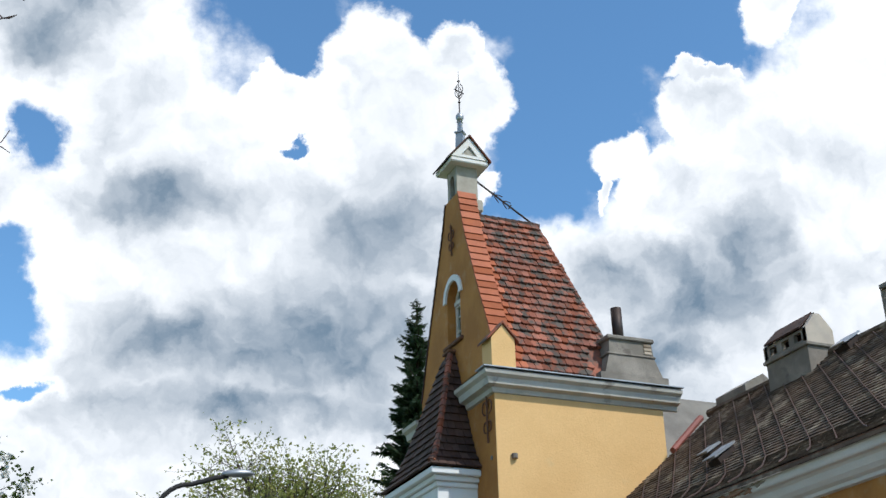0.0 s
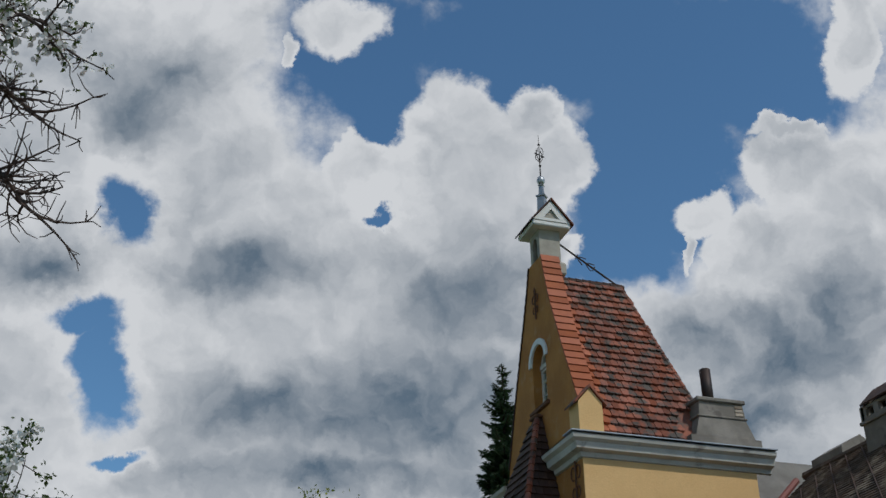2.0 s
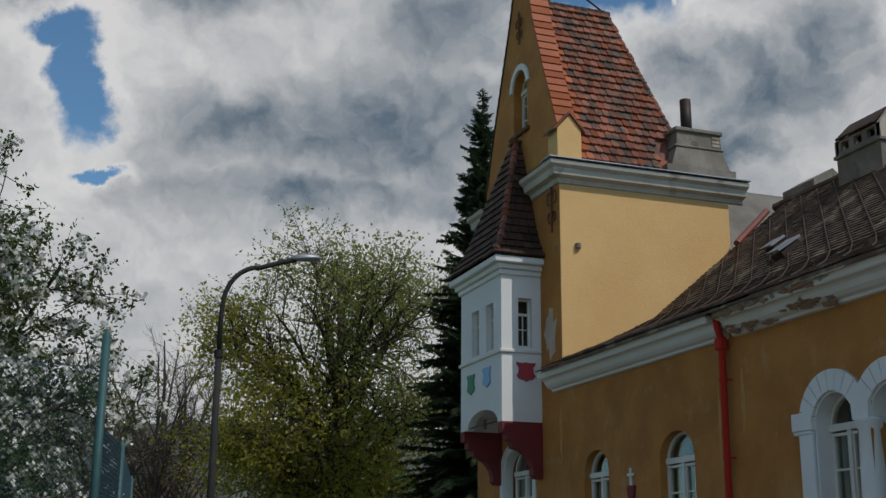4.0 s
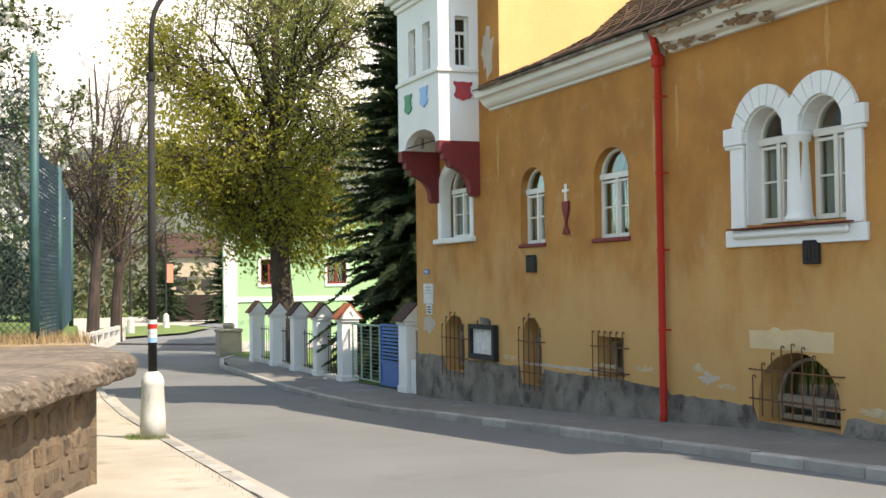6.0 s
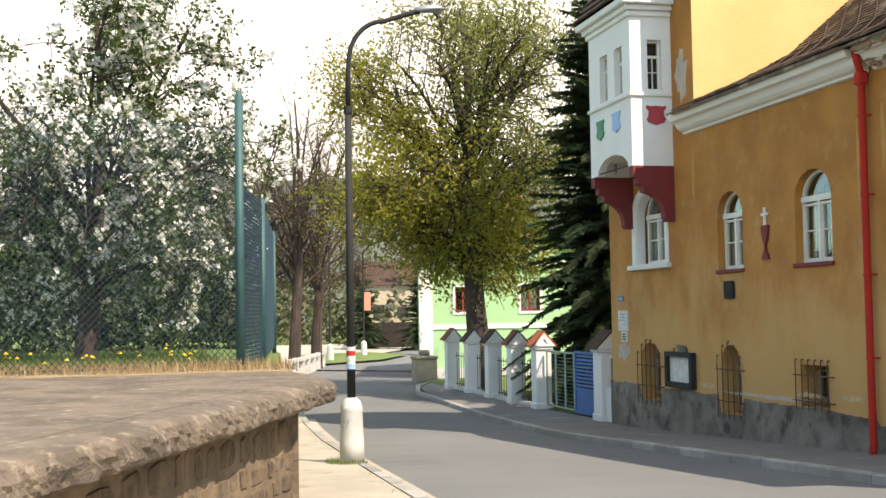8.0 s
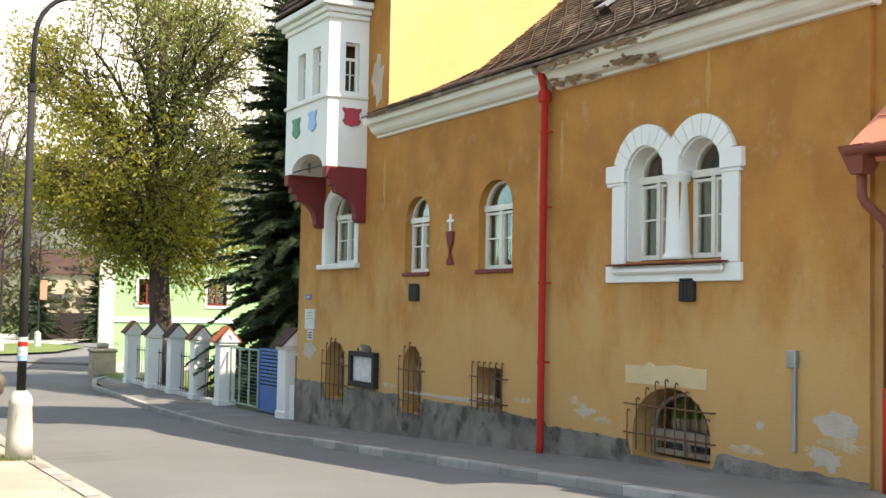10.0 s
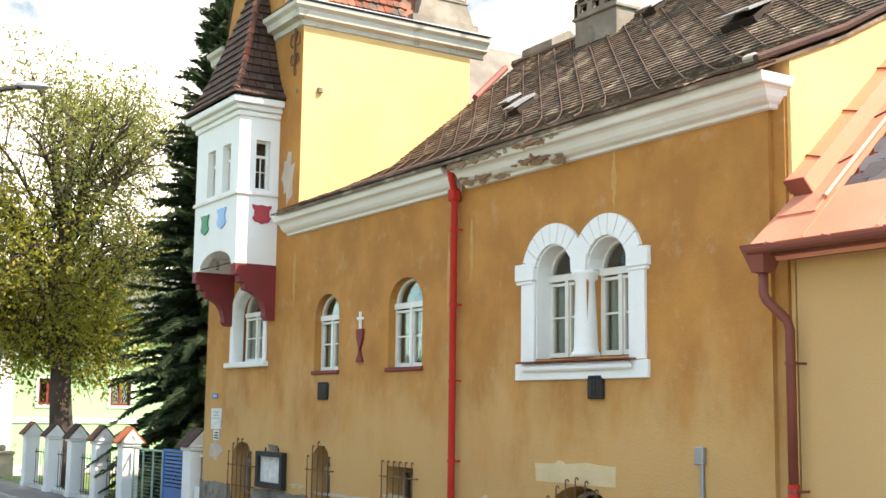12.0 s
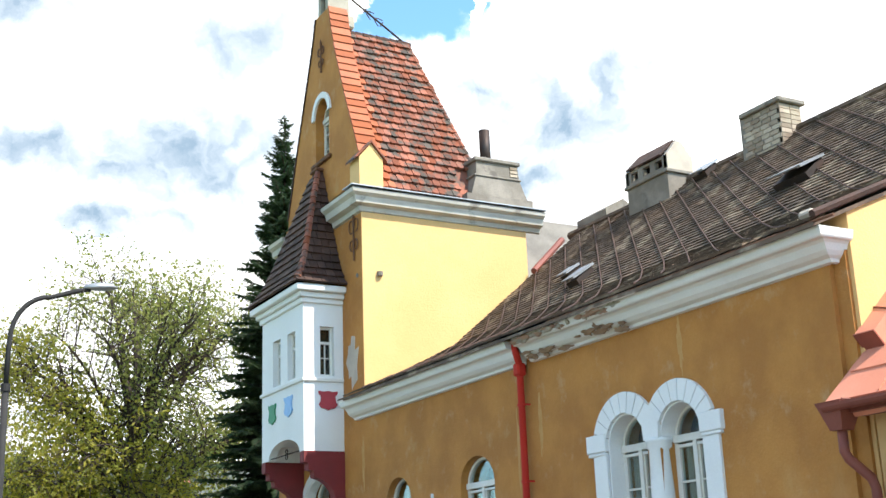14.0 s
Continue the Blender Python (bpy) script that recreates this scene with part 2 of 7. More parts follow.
ASPHALT = surface("asphalt", (0.158, 0.163, 0.160), (0.130, 0.134, 0.132), 0.35, 0.5, 0.95, bump=0.35, fine=60, spots=(0.112, 0.115, 0.113), spot_scale=0.25)
SAND = surface("sandy_pavement", (0.44, 0.40, 0.33), (0.36, 0.32, 0.26), 0.9, 0.5, 0.95, bump=0.5, fine=40, spots=(0.30, 0.26, 0.2), spot_scale=1.4)
PAVING = surface("pavement_asphalt", (0.185, 0.18, 0.168), (0.145, 0.14, 0.128), 0.8, 0.5, 0.95, bump=0.5, fine=45, spots=(0.22, 0.21, 0.19), spot_scale=0.9)
KERB = surface("granite_kerb", (0.36, 0.35, 0.32), (0.26, 0.25, 0.23), 2.5, 0.5, 0.85, bump=0.4, vary=0.2)
CONCRETE = surface("weathered_concrete", (0.20, 0.155, 0.115), (0.10, 0.08, 0.06), 1.3, 0.6, 0.95, bump=1.0, fine=34, spots=(0.30, 0.245, 0.18), spot_scale=7.0, spot_edge=(0.52, 0.72))
STONE = surface("wall_stone", (0.22, 0.155, 0.095), (0.10, 0.074, 0.05), 1.7, 0.6, 0.95, bump=1.0, fine=22, spots=(0.075, 0.058, 0.044), spot_scale=3.2, spot_edge=(0.50, 0.62), vary=0.16)
PALE_CONCRETE = surface("pale_concrete", (0.62, 0.60, 0.56), (0.5, 0.48, 0.44), 2.0, 0.5, 0.9, bump=0.3)
GRASS = surface("grass", (0.09, 0.15, 0.03), (0.14, 0.19, 0.04), 1.2, 0.6, 0.95, bump=0.8, fine=50)
DRY = surface("dry_soil", (0.34, 0.25, 0.15), (0.22, 0.16, 0.09), 2.0, 0.6, 0.95, bump=0.9, fine=30)
BARK = surface("bark", (0.085, 0.055, 0.042), (0.04, 0.03, 0.024), 5.0, 0.6, 0.95, bump=1.0, fine=25, stretch=(1, 1, 0.25))
GREEN_WALL = surface("green_plaster", (0.36, 0.57, 0.31), (0.32, 0.52, 0.28), 0.6, 0.4, 0.9, bump=0.1)
TEAL = surface("teal_fence_paint", (0.03, 0.105, 0.10), (0.022, 0.07, 0.075), 3, 0.5, 0.6, bump=0.1)
BLUE_WIRE = surface("blue_green_wire", (0.012, 0.042, 0.044), (0.014, 0.034, 0.06), 1.0, 0.6, 0.95, bump=0.0)
GATE_BLUE = surface("blue_gate_paint", (0.03, 0.14, 0.40), (0.025, 0.11, 0.32), 2, 0.5, 0.55, bump=0.1)
GLASS = glassy("window_glass")
# Shade of unlit interiors, put into a near-black colour.
ROOM_SHADE = surface("room_shade", (0.05, 0.045, 0.04), None, 1, 0.5, 0.9, bump=0)
CURTAIN = surface("white_curtain", (0.46, 0.42, 0.34), (0.36, 0.33, 0.27), 3, 0.5, 0.9, bump=0.2, stretch=(6, 6, 0.4))
BLACK = surface("black_paint", (0.014, 0.013, 0.012), (0.024, 0.022, 0.02), 6, 0.5, 0.85, bump=0.1)
PAPER = surface("paper", (0.70, 0.70, 0.67), (0.5, 0.5, 0.48), 7, 0.6, 0.7, bump=0)
LEAF = leafy("spring_leaves", (0.15, 0.19, 0.035), (0.33, 0.32, 0.075), 0.45)
LEAF_YELLOW = leafy("yellow_green_leaves", (0.36, 0.31, 0.03), (0.22, 0.235, 0.033), 0.5)
BLOSSOM = leafy("white_blossom", (0.84, 0.83, 0.78), (0.74, 0.72, 0.66), 0.3)
LEAF_FRESH = leafy("fresh_leaves", (0.045, 0.075, 0.016), (0.10, 0.135, 0.03), 0.35)
NEEDLE = leafy("spruce_needles", (0.026, 0.056, 0.024), (0.07, 0.11, 0.04), 0.35)
HILL = surface("wooded_hill", (0.07, 0.085, 0.06), (0.10, 0.10, 0.085), 0.05, 0.6, 1.0, bump=0.0, fine=0.6)

# ---------------------------------------------------------------- mesh helpers
ORIGIN = {}


def thing(name, at, label, category, group="", kind=""):
    """A thing: an Empty at its base, to which the parts belong."""
    ob = new(name)
    ob.empty_display_size = 0.2
    ob.location = at
    ORIGIN[ob] = Vector(at)
    return tagged(ob, label, category, group, kind)


def part(name, bm, material, parent, label="", kind="", smooth=False):
    """Links a bmesh, given in the world's places, as one mesh under a thing or a part."""
    me = bpy.data.meshes.new(name)
    o = ORIGIN[parent] if parent else Vector((0, 0, 0))
    bmesh.ops.translate(bm, vec=-o, verts=bm.verts)
    bm.normal_update()
    bm.to_mesh(me)
    bm.free()
    if smooth:
        me.shade_smooth()
    me.materials.append(material)
    ob = new(name, me)
    if parent:
        ob.parent = parent
    ORIGIN[ob] = o
    return tagged(ob, label, "", "", kind)


def structure(name, bm, material, label, category=""):
    return tagged(part(name, bm, material, None), label, category or name, "", "structure")


def box(bm, x0, x1, y0, y1, z0, z1, bevel=0.0, m=None):
    r = bmesh.ops.create_cube(bm, size=1.0)
    vs = r["verts"]
    for v in vs:
        v.co = Vector((x0 + (v.co.x + 0.5) * (x1 - x0), y0 + (v.co.y + 0.5) * (y1 - y0), z0 + (v.co.z + 0.5) * (z1 - z0)))
    if bevel:
        es = list({e for v in vs for e in v.link_edges})
        vs = bmesh.ops.bevel(bm, geom=es, offset=bevel, segments=1, affect="EDGES")["verts"]
    if m:
        bmesh.ops.transform(bm, matrix=m, verts=list({v for v in vs}))
    return vs


def boxed(*dims, bevel=0.0, m=None):
    bm = bmesh.new()
    box(bm, *dims, bevel=bevel, m=m)
    return bm


def tube(bm, points, radius, sides=8, closed=True, taper=None):
    """A round bar along points."""
    rings, n = [], len(points)
    pts = [Vector(p) for p in points]
    for i, p in enumerate(pts):
        d = (pts[min(i + 1, n - 1)] - pts[max(i - 1, 0)]).normalized()
        a = d.orthogonal().normalized() if i == 0 else (side - d * side.dot(d)).normalized()
        side = a
        b = d.cross(a)
        r = radius if taper is None else radius + (taper - radius) * i / max(n - 1, 1)
        rings.append([bm.verts.new(p + (a * math.cos(q) + b * math.sin(q)) * r) for q in [2 * math.pi * j / sides for j in range(sides)]])
    for r0, r1 in zip(rings, rings[1:]):
        for j in range(sides):
            bm.faces.new((r0[j], r0[(j + 1) % sides], r1[(j + 1) % sides], r1[j]))
    if closed:
        bm.faces.new(rings[0][::-1])
        bm.faces.new(rings[-1])
    return rings


def tubed(points, radius, sides=8, taper=None):
    bm = bmesh.new()
    tube(bm, points, radius, sides, taper=taper)
    return bm


def lathe(profile, at, sides=16):
    """A turned body from (radius, height) pairs."""
    bm = bmesh.new()
    rings = []
    for r, z in profile:
        rings.append([bm.verts.new((at[0] + r * math.cos(2 * math.pi * j / sides), at[1] + r * math.sin(2 * math.pi * j / sides), at[2] + z)) for j in range(sides)])
    for r0, r1 in zip(rings, rings[1:]):
        for j in range(sides):
            bm.faces.new((r0[j], r0[(j + 1) % sides], r1[(j + 1) % sides], r1[j]))
    bm.faces.new(rings[0][::-1])
    bm.faces.new(rings[-1])
    return bm


def prism(outline, place, depth, bm=None):
    """A slab: an outline in two dimensions, set in space by place(a, b, d), from d = 0 to depth."""
    bm = bm or bmesh.new()
    f = [bm.verts.new(place(a, b, 0.0)) for a, b in outline]
    g = [bm.verts.new(place(a, b, depth)) for a, b in outline]
    n = len(outline)
    bm.faces.new(f)
    bm.faces.new(g[::-1])
    for i in range(n):
        bm.faces.new((f[(i + 1) % n], f[i], g[i], g[(i + 1) % n]))
    bmesh.ops.recalc_face_normals(bm, faces=bm.faces)
    return bm


def pierced(outline, holes, place, depth):
    """A wall slab with openings that go through it."""
    bm = bmesh.new()
    co, loops = [], []
    for loop in (outline, *holes):
        loops.append(list(range(len(co), len(co) + len(loop))))
        co += [Vector(p) for p in loop]
    edges = [(l[i], l[(i + 1) % len(l)]) for l in loops for i in range(len(l))]
    from_cdt = geometry.delaunay_2d_cdt(co, edges, [], 0, 1e-5)
    flat, tris = from_cdt[0], []

    def within(p, loop):
        odd = False
        for (x0, y0), (x1, y1) in zip(loop, loop[1:] + loop[:1]):
            if (y0 > p.y) != (y1 > p.y) and p.x < (x1 - x0) * (p.y - y0) / (y1 - y0) + x0:
                odd = not odd
        return odd

    for t in from_cdt[2]:
        c = (flat[t[0]] + flat[t[1]] + flat[t[2]]) / 3
        if within(c, outline) and not any(within(c, h) for h in holes):
            tris.append(t)
    for d in (0.0, depth):
        vs = [bm.verts.new(place(p.x, p.y, d)) for p in flat]
        for t in tris:
            bm.faces.new([vs[i] for i in (t if d == 0 else t[::-1])])
    for l in loops:
        n = len(l)
        f = [bm.verts.new(place(co[i].x, co[i].y, 0.0)) for i in l]
        g = [bm.verts.new(place(co[i].x, co[i].y, depth)) for i in l]
        for i in range(n):
            bm.faces.new((f[i], f[(i + 1) % n], g[(i + 1) % n], g[i]))
    bmesh.ops.remove_doubles(bm, verts=bm.verts, dist=1e-4)
    bmesh.ops.recalc_face_normals(bm, faces=bm.faces)
    return bm


def arch(y0, y1, z0, spring, rise=None, n=12):
    """An arched outline: straight sides to the spring line, then a round or flat arch."""
    c, r = (y0 + y1) / 2, (y1 - y0) / 2
    rise = r if rise is None else rise
    return [(y0, z0), (y1, z0)] + [(c + r * math.cos(math.pi * i / n), spring + rise * math.sin(math.pi * i / n)) for i in range(n + 1)]


def swept(profile, along, place):
    """A moulding: a closed profile (out, up) swept between the two ends of along."""
    bm = bmesh.new()
    a = [bm.verts.new(place(o, u, along[0])) for o, u in profile]
    b = [bm.verts.new(place(o, u, along[1])) for o, u in profile]
    n = len(profile)
    for i in range(n):
        bm.faces.new((a[i], a[(i + 1) % n], b[(i + 1) % n], b[i]))
    bm.faces.new(a[::-1])
    bm.faces.new(b)
    bmesh.ops.recalc_face_normals(bm, faces=bm.faces)
    return bm


def grid(us, vs, place):
    """A sheet over a grid of two parameters."""
    bm = bmesh.new()
    rows = [[bm.verts.new(place(u, v)) for v in vs] for u in us]
    for r0, r1 in zip(rows, rows[1:]):
        for j in range(len(vs) - 1):
            bm.faces.new((r0[j], r1[j], r1[j + 1], r0[j + 1]))
    return bm


def street(a, b, d):
    """On the street front: along, up, into the house."""
    return Vector((FRONT + d, a, b))


FRONT = 11.0


def fall(y):
    """The pavement's height along the street."""
    pts = ((-60, 0.5), (0, 0.12), (11.8, -0.44), (20, -0.83), (27, -1.13), (34, -1.25), (400, -1.25))
    for (a, za), (b, zb) in zip(pts, pts[1:]):
        if y <= b:
            return za + (zb - za) * (y - a) / (b - a)
    return pts[-1][1]


# ---------------------------------------------------------------- ground and street
YS = [-60, -30, -15, -5, 0, 4, 8, 11, 13, 15, 17, 19, 21, 23, 25, 27, 29, 31, 33, 35, 38, 42, 46, 50, 56, 64, 74, 90, 120]


def kerb_right(y):
    pts = ((-60, 8.5), (10, 8.87), (16, 9.03), (20, 9.05), (25, 8.9), (31, 9.0), (37, 9.25), (44, 9.5), (49, 10.6), (53, 13.5), (60, 20), (70, 32), (121, 60))
    for (a, xa), (b, xb) in zip(pts, pts[1:]):
        if y <= b:
            return xa + (xb - xa) * (y - a) / (b - a)


def kerb_left(y):
    pts = ((-60, 2.0), (0, 2.45), (14, 3.15), (32, 4.07), (46, 5.2), (60, 7.0), (75, 11), (121, 30))
    for (a, xa), (b, xb) in zip(pts, pts[1:]):
        if y <= b:
            return xa + (xb - xa) * (y - a) / (b - a)


structure("ground", grid([-900, -300, -120, -60, -30, -12, 0, 6, 12, 30, 60, 120, 300, 900], [-400, -120] + YS + [200, 400, 1200],
                         lambda u, v: Vector((u, v, fall(v) - 0.30))), GRASS, "grassy ground under the whole place", "ground")
structure("road", grid([0, 0.5, 1], YS, lambda u, v: Vector((kerb_left(v) + (kerb_right(v) - kerb_left(v)) * u, v, fall(v) - 0.12 + (0.04 if u == 0.5 else 0)))),
          ASPHALT, "grey asphalt road, worn and patched", "road")
# ground level pavements
structure("pavement_house_side", grid([0, 1], YS[:-4], lambda u, v: Vector((kerb_right(v) + 0.15 + (FRONT + 0.3 + max(0, (v - 46) * 0.6) - kerb_right(v) - 0.15) * u, v, fall(v)))),
          PAVING, "grey asphalt pavement along the house front", "pavement")


def wall_edge(y):
    """The street face of the retaining wall."""
    return -0.50 + 0.385 * (y - 7.28)


structure("pavement_wall_side", grid([0, 1], YS, lambda u, v: Vector((min(wall_edge(min(v, 14)) - 0.6, 1.2 + max(0, v - 30) * 0.06) * (1 - u) + (kerb_left(v) - 0.15) * u, v, fall(v) - 0.01))),
          SAND, "sunlit sandy pavement beside the stone wall", "pavement")

# ---------------------------------------------------------------- the house with the tower
house = thing("house", (14.0, 17.0, -0.8), "ochre plastered old town house with a steep tiled tower", "house")
GROUND = -1.6

# openings on the street front: low, high, sill, spring, rise
W1 = arch(21.2, 22.25, 2.36, 3.45, 0.45)
W2 = arch(18.07, 19.25, 2.36, 3.50, 0.47)
DA = arch(13.84, 14.77, 2.39, 3.63)
DB = arch(12.63, 13.55, 2.39, 3.63)
OW = arch(24.75, 26.45, 2.62, 3.75, 0.55)
B1 = arch(25.2, 26.3, -0.42, 0.45, 0.42)
B2 = arch(21.42, 22.25, -0.45, 0.45, 0.45)
B3 = [(18.3, -0.1), (19.22, -0.1), (19.22, 0.62), (18.3, 0.62)]
B4 = arch(12.85, 14.58, -0.45, -0.1, 0.68)
front_outline = [(10.1, GROUND), (28.1, GROUND), (28.1, 5.5), (27.6, 5.5), (27.6, 10.6), (23.2, 10.6), (23.2, 5.5), (10.1, 5.5)]
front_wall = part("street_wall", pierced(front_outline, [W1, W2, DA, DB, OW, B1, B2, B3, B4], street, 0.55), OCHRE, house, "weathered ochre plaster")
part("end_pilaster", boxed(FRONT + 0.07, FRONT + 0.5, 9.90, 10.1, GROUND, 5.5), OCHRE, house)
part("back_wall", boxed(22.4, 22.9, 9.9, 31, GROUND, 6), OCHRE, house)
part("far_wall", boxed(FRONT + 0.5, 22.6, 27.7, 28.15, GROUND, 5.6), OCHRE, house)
# Inner floor and partition, with the shade indoors put into their colour.
part("inner_floor", boxed(FRONT + 0.5, 22.4, 10.1, 28.0, 1.2, 1.4), ROOM_SHADE, house)
part("inner_partition", boxed(14.2, 14.4, 10.1, 28.0, GROUND, 6.0), ROOM_SHADE, house)

# roof profile across the house: out, up
RP = [(10.50, 5.70), (12.07, 6.36), (13.22, 6.96), (14.46, 7.99), (16.9, 10.05), (19.3, 8.0), (23.3, 5.4)]


def roof_at(s):
    """A point of the street slope at the way s up it from the eaves, and its direction."""
    pts = [Vector((x, 0, z)) for x, z in RP[:5]]
    for a, b in zip(pts, pts[1:]):
        l = (b - a).length
        if s <= l or b is pts[-1]:
            d = (b - a) / l
            return a + d * s, d
        s -= l


ROOF_LEN = sum((Vector(a) - Vector(b)).length for a, b in zip(RP[:4], RP[1:5]))
gable_outline = [(11.12, GROUND), (22.9, GROUND), (22.9, 5.5), (19.3, 7.91), (16.9, 9.96), (14.46, 7.90), (13.22, 6.87), (12.07, 6.27), (11.12, 5.91)]
part("gable_wall", prism(gable_outline, lambda a, b, d: Vector((a, 9.84 + d, b)), 0.44), LIT_YELLOW, house, "sunlit yellow gable wall")
slab = [(x, z) for x, z in RP] + [(x, z - 0.05) for x, z in RP[::-1]]
roof = part("roof", prism(slab, lambda a, b, d: Vector((a, 9.8 + d, b - 0.03)), 13.4), SHINGLE, house, "weathered brown shingle roof with diagonal seams")
wing = [(22.6, 6.0), (26.2, 11.3), (30.0, 6.0)]
part("wing_roof", prism(wing, lambda a, b, d: Vector((15.4 + d, a, b)), 8.0), SHINGLE_PALE, house, "pale grey shingle roof behind the tower")

# tower
TY0, TY1, TX1 = 23.2, 27.6, 15.3
part("tower_side_wall", boxed(FRONT + 0.004, TX1, TY0 - 0.02, TY0 + 0.5, 5.0, 10.3), LIT_YELLOW, house, "sunlit yellow tower wall")
part("tower_back_wall", boxed(TX1 - 0.5, TX1, TY0 + 0.5, TY1 - 0.5, 5.0, 10.3), LIT_YELLOW, house)
part("tower_far_wall", boxed(FRONT + 0.55, TX1, TY1 - 0.5, TY1, 5.0, 10.3), LIT_YELLOW, house)
GABLE_C = 25.25
gable = [(23.12, 10.5), (27.5, 10.5), (27.45, 10.85), (26.9, 12.3), (26.4, 13.5), (26.02, 14.4), (25.78, 15.0), (25.6, 15.6), (24.8, 15.6), (24.66, 15.0), (24.46, 14.3), (23.88, 12.8), (23.42, 11.75), (23.12, 11.0)]
gable_win = arch(24.88, 25.68, 11.75, 12.9, 0.42)
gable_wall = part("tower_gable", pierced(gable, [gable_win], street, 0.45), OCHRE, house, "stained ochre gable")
tower_roof_mesh = bmesh.new()
tv = [tower_roof_mesh.verts.new(p) for p in ((11.35, 25.3, 15.23), (13.36, 25.3, 15.23), (11.35, 23.1, 10.4), (14.3, 23.1, 10.4), (14.3, 27.5, 10.4), (11.35, 27.5, 10.4))]
for f in ((0, 1, 3, 2), (1, 4, 3), (0, 5, 4, 1), (2, 3, 4, 5), (0, 2, 5)):
    tower_roof_mesh.faces.new([tv[i] for i in f])
bmesh.ops.recalc_face_normals(tower_roof_mesh, faces=tower_roof_mesh.faces)
tower_roof = part("tower_roof", tower_roof_mesh, TILE, house, "steep red clay tile roof")

# mouldings
CP = [(0.0, -0.30), (0.07, -0.29), (0.09, -0.25), (0.16, -0.22), (0.22, -0.17), (0.27, -0.09), (0.31, -0.06), (0.38, -0.05), (0.40, -0.03), (0.43, 0.05), (0.43, 0.07), (0.0, 0.07)]


def cornice_y(name, y0, y1, z, mat, label=""):
    return part(name, swept(CP, (y0, y1), lambda o, u, a: Vector((FRONT - o, a, z + u))), mat, house, label)


cornice_y("eaves_cornice", 16.86, 23.56, 5.57, WHITE, "white moulded eaves cornice")
part("eaves_cornice", swept(CP, (10.04, 16.64), lambda o, u, a: Vector((FRONT - o, a - (o * 0.6 if a < 11 else 0.0), 5.57 + u))), CORNICE, house, "white eaves cornice with peeling plaster")
part("cornice_return", swept(CP, (FRONT, FRONT + 0.13), lambda o, u, a: Vector((a - (o if a == FRONT else 0.0), 10.04 - o * 0.6, 5.57 + u))), WHITE, house)
TC = [(0.0, -0.28), (0.06, -0.26), (0.08, -0.16), (0.22, -0.12), (0.25, 0.02), (0.34, 0.08), (0.36, 0.16), (0.0, 0.2)]
part("tower_cornice_side", swept(TC, (FRONT - 0.34, TX1 + 0.38), lambda o, u, a: Vector((FRONT - o if a < FRONT else a, TY0 - o, 10.115 + u))), AGED, house, "grey-white tower cornice under a zinc sheet")
part("tower_cornice_front", swept(TC, (TY0 - 0.34, 24.6), lambda o, u, a: Vector((FRONT - o, TY0 - o if a < TY0 else a, 10.115 + u))), AGED, house)
part("tower_cornice_front", swept(TC, (27.0, TY1 + 0.38), lambda o, u, a: Vector((FRONT - o, a, 10.115 + u))), AGED, house)

# oriel
OX, OY0, OY1 = 10.05, 24.25, 26.75


